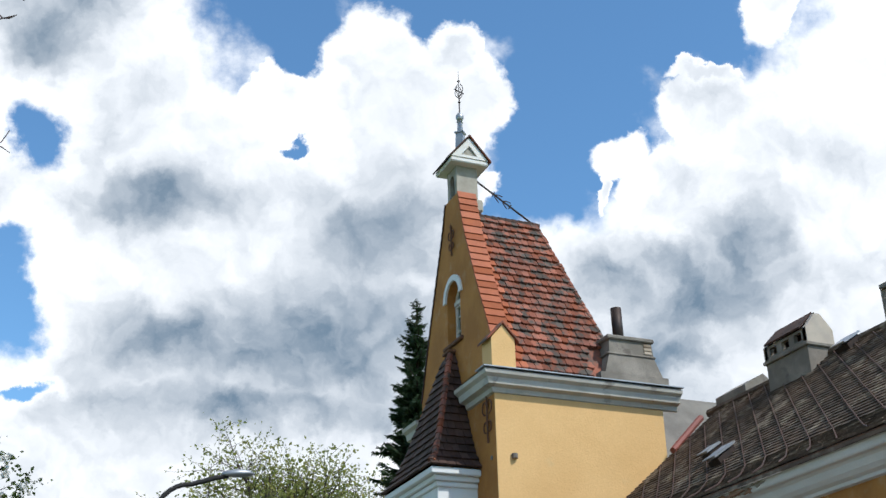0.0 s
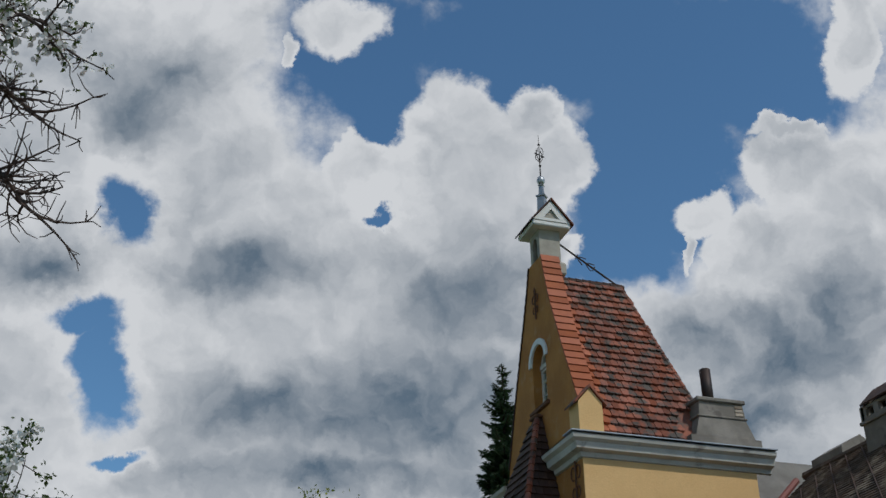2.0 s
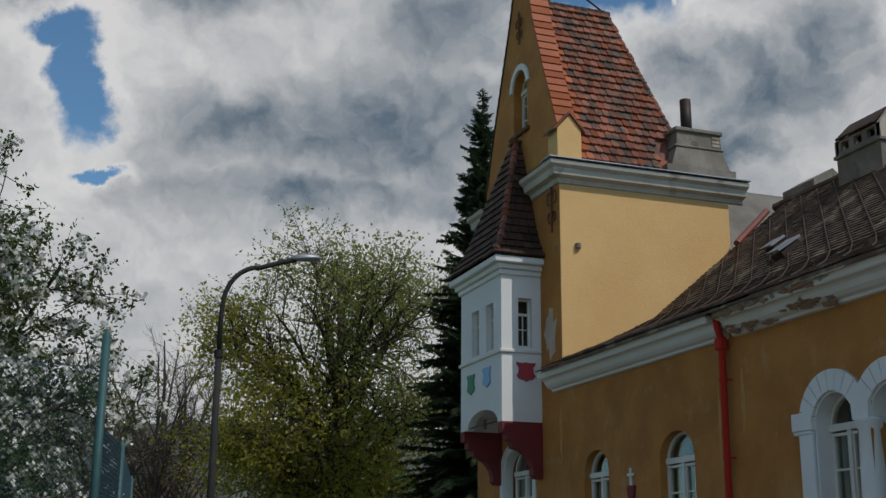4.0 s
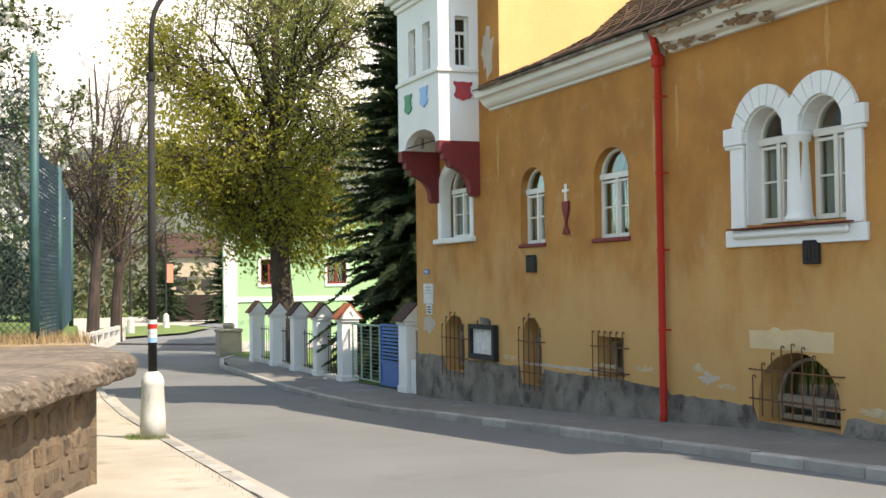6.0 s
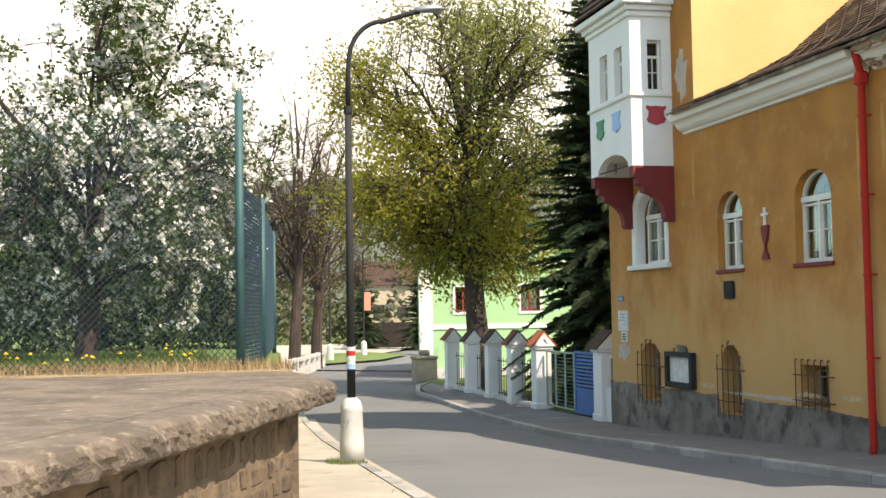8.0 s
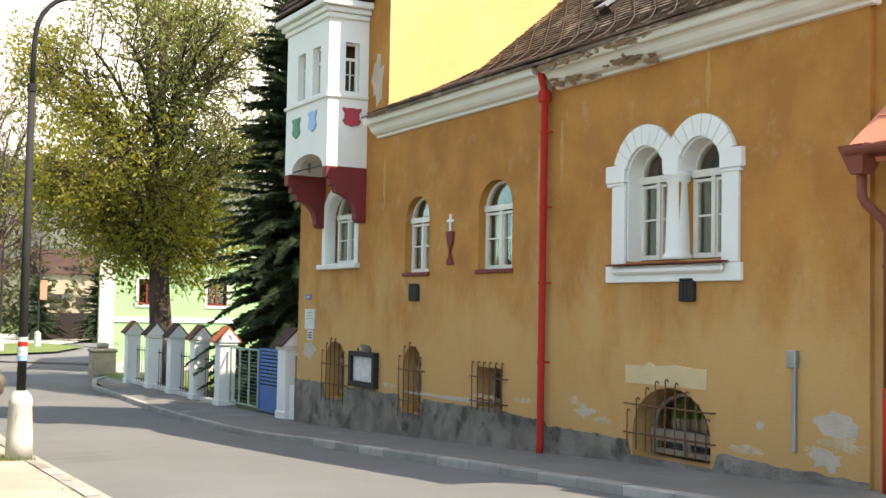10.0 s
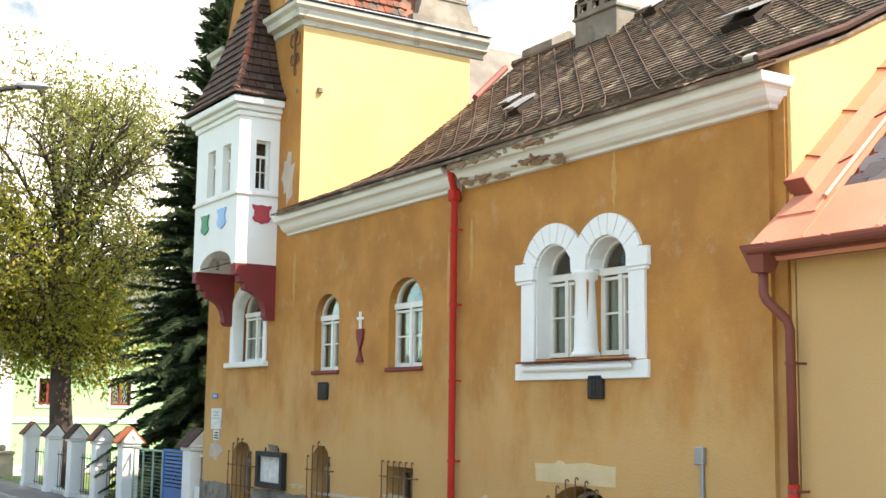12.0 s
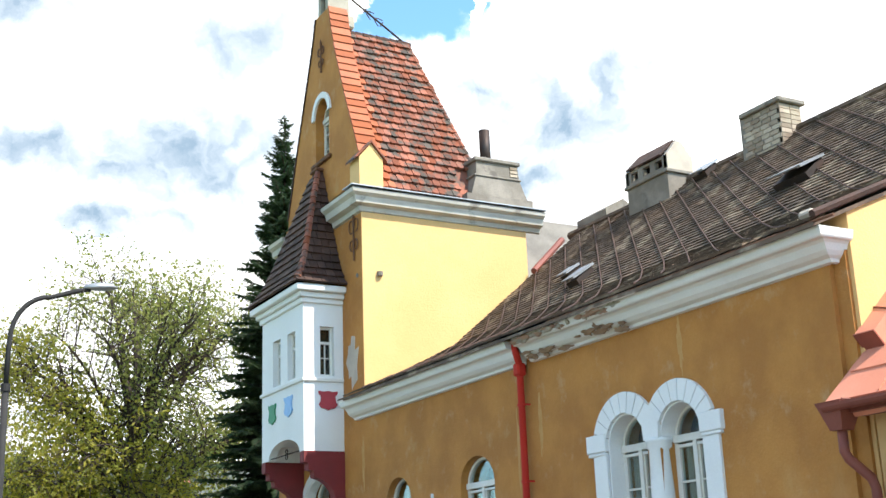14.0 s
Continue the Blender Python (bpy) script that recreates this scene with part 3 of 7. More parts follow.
# ---------------------------------------------------------------- windows of the house


def window(parent, y0, y1, z0, spring, rise, place, depth, bars=1, curtain=True, transom=True, mat=None, name="window"):
    """An arched wooden window with a fanlight over a transom and two casements; place(along, up, in)."""
    mat = mat or WINDOW_WOOD
    e = 0.045
    bm = pierced(arch(y0 - 0.02, y1 + 0.02, z0, spring, rise), [arch(y0 + e, y1 - e, z0 + e, spring if rise else spring - e, max(rise - e, 0.0))], lambda a, b, d: place(a, b, depth + d), 0.08)

    pieces = []

    def bar(kind, a0, a1, b0, b1, d0=-0.015, d1=0.07):
        ps = [place(a, b, depth + d) for a in (a0, a1) for b in (b0, b1) for d in (d0, d1)]
        xs, ys, zs = zip(*[tuple(p) for p in ps])
        pieces.append((kind, (min(xs), max(xs), min(ys), max(ys), min(zs), max(zs))))

    c = (y0 + y1) / 2
    tr = spring - 0.02
    if transom:
        bar("transom", y0, y1, tr - 0.05, tr + 0.05, -0.04)
        bar("casement_head", y0, y1, tr - 0.12, tr - 0.08)
    bar("mullion", c - 0.04, c + 0.04, z0, tr, -0.03)
    for i in range(bars):
        z = z0 + (tr - z0) * (i + 1) / (bars + 1)
        bar("glazing_bar", y0, y1, z - 0.014, z + 0.014, 0.01, 0.05)
    for a in (y0 + e, c - 0.07, c + 0.04, y1 - e - 0.03):
        bar("casement_stile", a, a + 0.03, z0 + 0.02, tr - 0.08, 0.0)
    bar("casement_foot", y0, y1, z0, z0 + 0.07, -0.01)
    w = part(name, bm, mat, parent, "painted wooden window frame")
    for kind, dims in pieces:
        part(kind, boxed(*dims), mat, w)
    for (a0, a1, b0, b1) in ((y0, c, z0, tr), (c, y1, z0, tr)):
        part("pane", prism([(a0, b0), (a1, b0), (a1, b1), (a0, b1)], lambda a, b, d: place(a, b, depth + 0.035 + d), 0.004), GLASS, w)
    part("pane", prism(arch(y0, y1, tr, spring, rise), lambda a, b, d: place(a, b, depth + 0.037 + d), 0.004), GLASS, w)
    if curtain:
        n = 28
        part("curtain", grid([i / n for i in range(n + 1)], [z0, tr - 0.05],
                             lambda u, v: place(y0 + (y1 - y0) * (0.03 + 0.31 * u), v, depth + 0.075 + 0.02 * math.sin(u * 40))), CURTAIN, w, "white net curtain")
        part("curtain", grid([i / n for i in range(n + 1)], [z0, tr - 0.05],
                             lambda u, v: place(y0 + (y1 - y0) * (0.55 + 0.28 * u), v, depth + 0.08 + 0.02 * math.sin(u * 43))), CURTAIN, w, "white net curtain")
    return w


window(house, 21.22, 22.23, 2.38, 3.45, 0.44, street, 0.15)
window(house, 18.09, 19.23, 2.38, 3.50, 0.46, street, 0.15)
window(house, 24.95, 26.25, 2.66, 3.75, 0.54, street, 0.22)
window(house, 13.86, 14.75, 2.42, 3.63, 0.445, street, 0.25)
window(house, 12.65, 13.53, 2.42, 3.63, 0.44, street, 0.25)
for y0, y1 in ((21.15, 22.3), (18.02, 19.3)):
    part("window_sill", boxed(FRONT - 0.05, FRONT + 0.27, y0, y1, 2.30, 2.372, bevel=0.012), MAROON, house, "thin red-brown window sill")
part("window_sill", boxed(FRONT - 0.12, FRONT + 0.36, 24.5, 26.75, 2.52, 2.64, bevel=0.02), CORNICE, house, "crumbling plaster sill under the oriel")
# white band round the window under the oriel
part("window_surround", pierced(arch(24.6, 26.62, 2.64, 3.75, 0.72), [arch(24.77, 26.43, 2.62 + 0.03, 3.75, 0.53)], lambda a, b, d: street(a, b, d - 0.03), 0.05), WHITE, house, "white painted surround")
part("window_reveal", pierced(arch(24.752, 26.448, 2.625, 3.75, 0.547), [arch(24.80, 26.40, 2.66, 3.75, 0.51)], street, 0.215), WHITE, house)
# basement windows
window(house, 25.3, 26.2, -0.30, 0.45, 0.36, street, 0.30, bars=0, curtain=False, mat=DIRTY_WOOD)
window(house, 21.5, 22.17, -0.38, 0.45, 0.38, street, 0.30, bars=0, curtain=False, mat=DIRTY_WOOD)
window(house, 18.36, 19.16, -0.02, 0.50, 0.02, street, 0.30, bars=0, curtain=False, mat=DIRTY_WOOD, transom=False)
window(house, 12.95, 14.48, -0.40, -0.08, 0.58, street, 0.30, bars=0, curtain=False, mat=DIRTY_WOOD)


def window_grille(y0, y1, z0, z1, count, crown, rails):
    """Rusty upright bars with hooked tops, tied by cross rails into the wall."""
    g = thing("window_grille", (FRONT - 0.1, (y0 + y1) / 2, z0), "rusty wrought iron grille with hooked bar tops over a basement window", "window grille", "basement grilles")
    x = FRONT - 0.07
    for i in range(count):
        u = i / (count - 1)
        y = y0 + (y1 - y0) * u
        top = z1 + crown * math.sin(math.pi * u)
        pts = [(x, y, z0), (x, y, top - 0.03), (x, y - 0.008, top - 0.008), (x, y - 0.03, top), (x, y - 0.055, top - 0.006), (x, y - 0.065, top - 0.035)]
        part("bar", tubed(pts, 0.011, 6), RUST_IRON, g)
    for z in rails:
        part("rail", tubed([(x + 0.15, y0 - 0.12, z), (x + 0.01, y0 - 0.10, z), (x + 0.01, y1 + 0.10, z), (x + 0.15, y1 + 0.12, z)], 0.012, 6), RUST_IRON, g)


window_grille(25.12, 26.36, -0.52, 0.66, 6, 0.30, (-0.1, 0.35))
window_grille(21.38, 22.3, -0.54, 0.70, 5, 0.28, (-0.2, 0.42))
window_grille(18.24, 19.28, -0.16, 0.72, 6, 0.0, (0.0, 0.44))
window_grille(12.86, 14.62, -0.36, 0.22, 9, 0.48, (-0.12, 0.30))

# ---------------------------------------------------------------- twin window surround of white stones
twin = thing("twin_window_surround", (FRONT, 13.6, 2.1), "white painted stone surround of a twin arched window", "window surround")


def voussoirs(c, r0, r1, z, n, lo, hi):
    for i in range(n):
        a0 = lo + (hi - lo) * i / n + 0.010
        a1 = lo + (hi - lo) * (i + 1) / n - 0.010
        pts = [(c + r * math.cos(a), z + r * math.sin(a)) for r, a in [(r1, a0), (r1, (a0 + a1) / 2), (r1, a1), (r0, a1), (r0, (a0 + a1) / 2), (r0, a0)]]
        part("voussoir", prism(pts, lambda a, b, d: street(a, b, d - 0.055), 0.10), WHITE, twin)
    pts = [(c + (r1 - 0.012) * math.cos(lo + (hi - lo) * i / 16), z + (r1 - 0.012) * math.sin(lo + (hi - lo) * i / 16)) for i in range(17)]
    pts += [(c + (r0 + 0.01) * math.cos(lo + (hi - lo) * i / 16), z + (r0 + 0.01) * math.sin(lo + (hi - lo) * i / 16)) for i in range(16, -1, -1)]
    part("arch_backing", prism(pts, lambda a, b, d: street(a, b, d - 0.042), 0.06), GREY_RENDER, twin, "grey joint bed behind the stones")


voussoirs(13.09, 0.46, 0.765, 3.63, 9, math.pi * 0.16, math.pi * 0.99)
voussoirs(14.305, 0.465, 0.77, 3.63, 9, 0.03, math.pi * 0.84)
part("spandrel", prism([(13.53, 3.63), (13.86, 3.63), (13.88, 3.86), (13.80, 4.03), (13.70, 4.12), (13.60, 4.03), (13.51, 3.86)], lambda a, b, d: street(a, b, d - 0.057), 0.1), WHITE, twin)
for y0, y1 in ((12.29, 12.62), (14.78, 15.10)):
    part("pilaster", boxed(FRONT - 0.045, FRONT + 0.05, y0, y1, 2.33, 3.57, bevel=0.008), WHITE, twin)
for y0, y1 in ((12.20, 12.64), (14.76, 15.23)):
    part("impost", boxed(FRONT - 0.075, FRONT + 0.05, y0, y1, 3.585, 3.85, bevel=0.012), WHITE, twin)
    part("impost_moulding", boxed(FRONT - 0.065, FRONT + 0.05, y0 + 0.03, y1 - 0.02, 3.53, 3.583, bevel=0.015), WHITE, twin)
for y0, y1 in ((12.61, 12.66), (14.74, 14.79)):
    part("reveal_lining", boxed(FRONT + 0.0, FRONT + 0.25, y0, y1, 2.40, 3.63), WHITE, twin)
part("middle_column", lathe([(0.21, 0), (0.21, 0.05), (0.185, 0.08), (0.175, 0.15), (0.165, 0.6), (0.15, 1.08), (0.18, 1.12), (0.18, 1.17), (0.20, 1.19), (0.20, 1.25)], (FRONT + 0.09, 13.69, 2.40), 20), WHITE, twin, "", smooth=True)
part("column_backing", boxed(FRONT + 0.12, FRONT + 0.30, 13.56, 13.83, 2.40, 3.63), WHITE, twin)
for c, r in ((13.09, 0.463), (14.305, 0.468)):
    ring = [(c + r * math.cos(math.pi * i / 16), 3.63 + r * math.sin(math.pi * i / 16)) for i in range(17)] + [(c + (r - 0.03) * math.cos(math.pi * i / 16), 3.63 + (r - 0.03) * math.sin(math.pi * i / 16)) for i in range(16, -1, -1)]
    part("arch_lining", prism(ring, street, 0.26), WHITE, twin)
part("apron", boxed(FRONT - 0.05, FRONT + 0.05, 12.23, 15.24, 2.08, 2.325, bevel=0.01), WHITE, twin)
part("apron_moulding", boxed(FRONT - 0.12, FRONT - 0.052, 12.52, 15.0, 2.20, 2.30, bevel=0.03), WHITE, twin)
part("sill_sheet", boxed(FRONT - 0.17, FRONT + 0.26, 12.46, 15.06, 2.335, 2.352), MAROON, twin, "red-brown sheet metal sill")

# ---------------------------------------------------------------- plinth, patches and traces on the plaster
PLY = [10.1 + i * 0.1 for i in range(182)]


def plinth_top(y):
    top = -0.10 - 0.02 * (28 - y) / 10 + 0.05 * noise.noise((y * 0.9, 0.3, 0)) + 0.035 * noise.noise((y * 6, 2.3, 0)) - (0.12 if y < 17 else 0)
    for y0, y1, z in ((25.2, 26.3, -0.42), (21.42, 22.25, -0.45), (12.85, 14.58, -0.45)):
        if y0 - 0.08 < y < y1 + 0.08:
            top = min(top, z)
    return top


def plinth_at(u, v):
    top, low = plinth_top(u), fall(u) - 0.2
    out = 0.0 if v == 0 else 0.04 + 0.008 * noise.noise((u * 4, v * 5, 0)) + 0.006 * noise.noise((u * 13, v * 14, 4))
    return Vector((FRONT + 0.02 - out, u, top + (low - top) * max(0.0, v - 0.05) / 0.95))


part("plinth", grid(PLY, [0, 0.05, 0.15, 0.25, 0.35, 0.45, 0.55, 0.65, 0.75, 0.85, 0.95, 1.0], plinth_at), PLINTH, house, "crumbling dark grey cement plinth")
random.seed(11)


def trace(name, c, z, ry, rz, mat, label, n=18, rough=0.25, out=0.006):
    """A thin patch of other plaster with an uneven edge."""
    pts = []
    for i in range(n):
        q = 2 * math.pi * i / n
        k = 1 + random.uniform(-rough, rough)
        pts.append((c + ry * k * math.cos(q), z + rz * k * math.sin(q)))
    part(name, prism(pts, lambda a, b, d: street(a, b, d - out), 0.02), mat, house, label)


FILLER = surface("pale_filler", (0.62, 0.47, 0.27), (0.56, 0.42, 0.24), 2, 0.5, 0.9, bump=0.3)
BARE = surface("bare_plaster", (0.52, 0.44, 0.35), (0.42, 0.36, 0.3), 3, 0.5, 0.95, bump=0.5)
part("plaster_patch", prism([(12.95, 0.60), (14.75, 0.60), (14.77, 0.86), (14.3, 0.865), (14.22, 0.92), (14.12, 0.91), (14.05, 0.87), (13.6, 0.91), (13.2, 0.88), (12.94, 0.88)], lambda a, b, d: street(a, b, d - 0.008), 0.02), FILLER, house, "pale rectangular filler patch")
trace("plaster_patch", 27.3, 0.62, 0.36, 0.2, BARE, "round pale filler patch")
trace("bare_patch", 10.6, 0.35, 0.36, 0.16, BARE, "flaked patch of bare plaster")
trace("bare_patch", 10.75, -0.08, 0.2, 0.13, BARE, "flaked patch of bare plaster", rough=0.4, out=0.010)
trace("bare_patch", 15.8, 0.08, 0.22, 0.1, BARE, "flaked patch of bare plaster", rough=0.45)
trace("bare_patch", 11.9, 0.22, 0.07, 0.06, BARE, "small filler spot")
trace("bare_patch", 24.1, 0.79, 0.3, 0.08, PLINTH, "soot mark over the notice case", rough=0.4)
FLAKED = surface("flaked_whitewash", (0.55, 0.44, 0.29), (0.46, 0.33, 0.17), 5, 0.6, 0.95, bump=0.6)
for c, z, ry, rz in ((10.5, 0.12, 0.30, 0.10), (10.95, 0.0, 0.16, 0.07), (12.2, -0.12, 0.28, 0.05), (15.3, -0.02, 0.20, 0.05), (16.1, 0.22, 0.14, 0.06), (17.6, 0.12, 0.30, 0.05), (19.0, 0.1, 0.4, 0.04), (22.9, 0.05, 0.25, 0.05)):
    trace("bare_patch", c, z, ry, rz, FLAKED, "whitish flaked plaster low on the wall", n=26, rough=0.5, out=0.004)
trace("bare_patch", 20.4, -0.02, 1.6, 0.035, BARE, "crumbling line over the plinth", n=30, rough=0.5)
trace("bare_patch", 23.75, 6.6, 0.25, 0.55, BARE, "flaked grey corner of the tower", rough=0.4)
STREAK = surface("rain_streak", (0.52, 0.30, 0.105), (0.46, 0.235, 0.06), 4, 0.5, 0.9, bump=0.3)
for c, z, ry, rz in ((12.95, 4.86, 0.045, 0.42), (16.55, 4.3, 0.05, 0.5), (23.3, 4.4, 0.06, 0.5), (17.25, 3.9, 0.04, 0.7)):
    trace("bare_patch", c, z, ry, rz, STREAK, "pale rain streak on the plaster", n=24, rough=0.35, out=0.002)
part("conduit", boxed(FRONT - 0.05, FRONT, 11.24, 11.30, -0.05, 1.0, bevel=0.008), ZINC, house, "grey cable conduit")
part("junction_box", boxed(FRONT - 0.08, FRONT, 11.21, 11.36, 0.98, 1.2, bevel=0.01), ZINC, house, "grey junction box")
part("wall_lug", tubed([(FRONT - 0.01, 11.41 + 12.0, 8.44), (FRONT - 0.03, 11.41 + 12.0, 8.44)], 0.05, 8), GREY_RENDER, house)

# ---------------------------------------------------------------- rainwater pipes


def rain_pipe(label, pts, r, mat, clips, at):
    p = thing("downpipe", at, label, "downpipe", "rainwater pipes")
    part("pipe", tubed(pts, r, 12), mat, p, smooth=True)
    for x, y, z in clips:
        part("clip", lathe([(r + 0.012, -0.02), (r + 0.012, 0.02)], (x, y, z), 12), mat, p)
        part("clip_arm", boxed(x, FRONT + 0.06, y - r - 0.03, y - r - 0.015, z - 0.015, z + 0.015), mat, p)
    return p


px_ = FRONT - 0.12
red = rain_pipe("glossy red painted steel downpipe on the house front", [(px_ - 0.18, 16.75, 5.58), (px_ - 0.16, 16.75, 5.44), (px_ - 0.04, 16.86, 5.30), (px_, 16.9, 5.2), (px_, 16.9, -0.55), (px_ - 0.02, 16.9, -0.76)], 0.06, RED_PAINT,
                [(px_, 16.9, z) for z in (4.6, 3.35, 2.1, 0.8)], (px_, 16.9, -0.76))
part("hopper", boxed(px_ - 0.09, px_ + 0.08, 16.81, 16.99, 5.08, 5.3, bevel=0.03), RED_PAINT, red)
cop = rain_pipe("red-brown metal downpipe with a hopper and swan neck", [(FRONT - 0.38, 9.87, 3.27), (FRONT - 0.38, 9.87, 3.0), (FRONT - 0.36, 9.84, 2.92), (FRONT - 0.16, 9.73, 2.70), (FRONT - 0.12, 9.72, 2.58), (FRONT - 0.12, 9.72, 0.8)], 0.058, COPPER,
                [(FRONT - 0.12, 9.72, z) for z in (2.2, 0.75)], (FRONT - 0.12, 9.72, -0.4))
hp = bmesh.new()
r0 = [hp.verts.new((FRONT - 0.38 + sx * 0.19, 9.87 + sy * 0.19, 3.56)) for sx, sy in ((-1, -1), (1, -1), (1, 1), (-1, 1))]
r1 = [hp.verts.new((FRONT - 0.38 + sx * 0.09, 9.87 + sy * 0.09, 3.24)) for sx, sy in ((-1, -1), (1, -1), (1, 1), (-1, 1))]
for i in range(4):
    hp.faces.new((r0[i], r0[(i + 1) % 4], r1[(i + 1) % 4], r1[i]))
hp.faces.new(r1)
hp.faces.new(r0[::-1])
part("hopper", hp, COPPER, cop)
part("lower_pipe", tubed([(FRONT - 0.12, 9.72, 0.83), (FRONT - 0.12, 9.72, -0.42)], 0.068, 12), RED_PAINT, cop, "newer orange-red pipe end", smooth=True)

# ---------------------------------------------------------------- things on the front
nb = thing("notice_case", (FRONT - 0.05, 24.05, -0.06), "black framed notice case with faded papers", "notice case")
part("frame", pierced([(23.38, -0.06), (24.72, -0.06), (24.72, 0.70), (23.38, 0.70)], [[(23.50, 0.06), (24.60, 0.06), (24.60, 0.60), (23.50, 0.60)]], lambda a, b, d: street(a, b, d - 0.13), 0.12), BLACK, nb)
part("backing", boxed(FRONT - 0.05, FRONT - 0.02, 23.46, 24.64, 0.0, 0.65), PAPER, nb, "faded grey and white papers")
for y in (23.7, 24.35):
    part("hook", tubed([(FRONT - 0.06, y, 0.70), (FRONT - 0.06, y, 0.78)], 0.015, 6), BLACK, nb)


def plaque(y0, y1, z0, z1, label, rows):
    p = thing("wall_plaque", (FRONT, (y0 + y1) / 2, z0), label, "plaque")
    part("tablet", boxed(FRONT - 0.07, FRONT, y0, y1, z0, z1, bevel=0.015), BLACK, p)
    part("crest", boxed(FRONT - 0.085, FRONT, y0 + 0.03, y1 - 0.03, z1 - 0.005, z1 + 0.025, bevel=0.01), BLACK, p)
    for i in range(rows):
        z = z0 + 0.06 + i * 0.055
        for j in range(3):
            w = (y1 - y0 - 0.1) / 3
            part("raised_mark", boxed(FRONT - 0.082, FRONT - 0.068, y0 + 0.05 + j * w, y0 + 0.05 + j * w + w * 0.6, z, z + 0.03), IRON, p)


plaque(13.16, 13.48, 1.80, 2.10, "black cast iron relief plaque on the ochre wall", 4)
plaque(21.56, 21.94, 1.80, 2.12, "small black cast plaque on the ochre wall", 3)
sg = thing("chalice_emblem", (FRONT, 20.28, 2.5), "dark red chalice with a white cross fixed to the wall", "emblem")
cup = [(20.150, 3.12), (20.165, 2.97), (20.201, 2.86), (20.251, 2.79), (20.266, 2.72), (20.237, 2.64), (20.179, 2.56), (20.150, 2.5), (20.410, 2.5), (20.381, 2.56), (20.323, 2.64), (20.294, 2.72), (20.309, 2.79), (20.359, 2.86), (20.395, 2.97), (20.410, 3.12)]
part("chalice", prism(cup[::-1], lambda a, b, d: street(a, b, d - 0.05), 0.05), MAROON, sg, "dark red sheet chalice")
part("cross_upright", boxed(FRONT - 0.045, FRONT - 0.01, 20.255, 20.305, 3.13, 3.45), WHITE, sg, "white cross")
part("cross_arm", boxed(FRONT - 0.047, FRONT - 0.012, 20.17, 20.39, 3.30, 3.35), WHITE, sg, "white cross")
ns_ = thing("notice_plate", (FRONT, 27.3, 1.12), "white enamel notice plate with faint grey lines", "sign")
part("plate", boxed(FRONT - 0.02, FRONT, 27.02, 27.62, 1.12, 1.60), PAPER, ns_)
for z in (1.5, 1.43, 1.36):
    part("text_bar", boxed(FRONT - 0.024, FRONT - 0.018, 27.12, 27.50, z, z + 0.025), ZINC, ns_)
ns2 = thing("notice_plate", (FRONT, 27.28, 0.86), "small white plate with dark lines of lettering", "sign")
part("plate", boxed(FRONT - 0.02, FRONT, 27.10, 27.44, 0.86, 1.10), PAPER, ns2)
for z in (0.9, 0.96, 1.02):
    part("text_bar", boxed(FRONT - 0.024, FRONT - 0.018, 27.15, 27.38, z, z + 0.03), BLACK, ns2)
hn = thing("house_plate", (FRONT, 27.44, 1.84), "small dark blue enamel house plate", "sign")
part("plate", boxed(FRONT - 0.02, FRONT, 27.28, 27.60, 1.83, 1.95), GATE_BLUE, hn)
for y in (27.34, 27.46):
    part("figure_bar", boxed(FRONT - 0.024, FRONT - 0.018, y, y + 0.06, 1.86, 1.92), PAPER, hn)

# ---------------------------------------------------------------- oriel
oriel = thing("oriel", (10.5, 25.5, 3.5), "white plastered oriel on dark red corbels with a dark tiled cap", "oriel window")


def oriel_front(a, b, d):
    return Vector((OX + d, a, b))


def oriel_side(a, b, d):
    return Vector((a, OY0 + d, b))


WA, WB = (25.60, 26.06, 6.34, 7.40), (24.72, 25.17, 6.34, 7.40)
WS = (10.45, 10.78, 6.34, 7.44)


def rect(y0, y1, z0, z1):
    return [(y0, z0), (y1, z0), (y1, z1), (y0, z1)]


fo = [(OY0, 4.70), (24.48, 4.70)] + [(25.40 - 0.92 * math.cos(math.pi * i / 10), 4.70 + 0.36 * math.sin(math.pi * i / 10)) for i in range(11)] + [(OY1, 4.70), (OY1, 8.0), (OY0, 8.0)]
part("front_wall", pierced(fo, [rect(*WA), rect(*WB)], oriel_front, 0.18), WHITE, oriel)
part("side_wall", pierced([(OX + 0.18, 4.70), (FRONT, 4.70), (FRONT, 8.0), (OX + 0.18, 8.0)], [rect(*WS)], oriel_side, 0.18), WHITE, oriel)
part("far_side_wall", boxed(OX + 0.18, FRONT, OY1 - 0.18, OY1, 4.70, 8.0), WHITE, oriel)
part("oriel_floor", boxed(OX + 0.19, FRONT, OY0 + 0.19, OY1 - 0.19, 5.05, 5.15), WHITE, oriel)


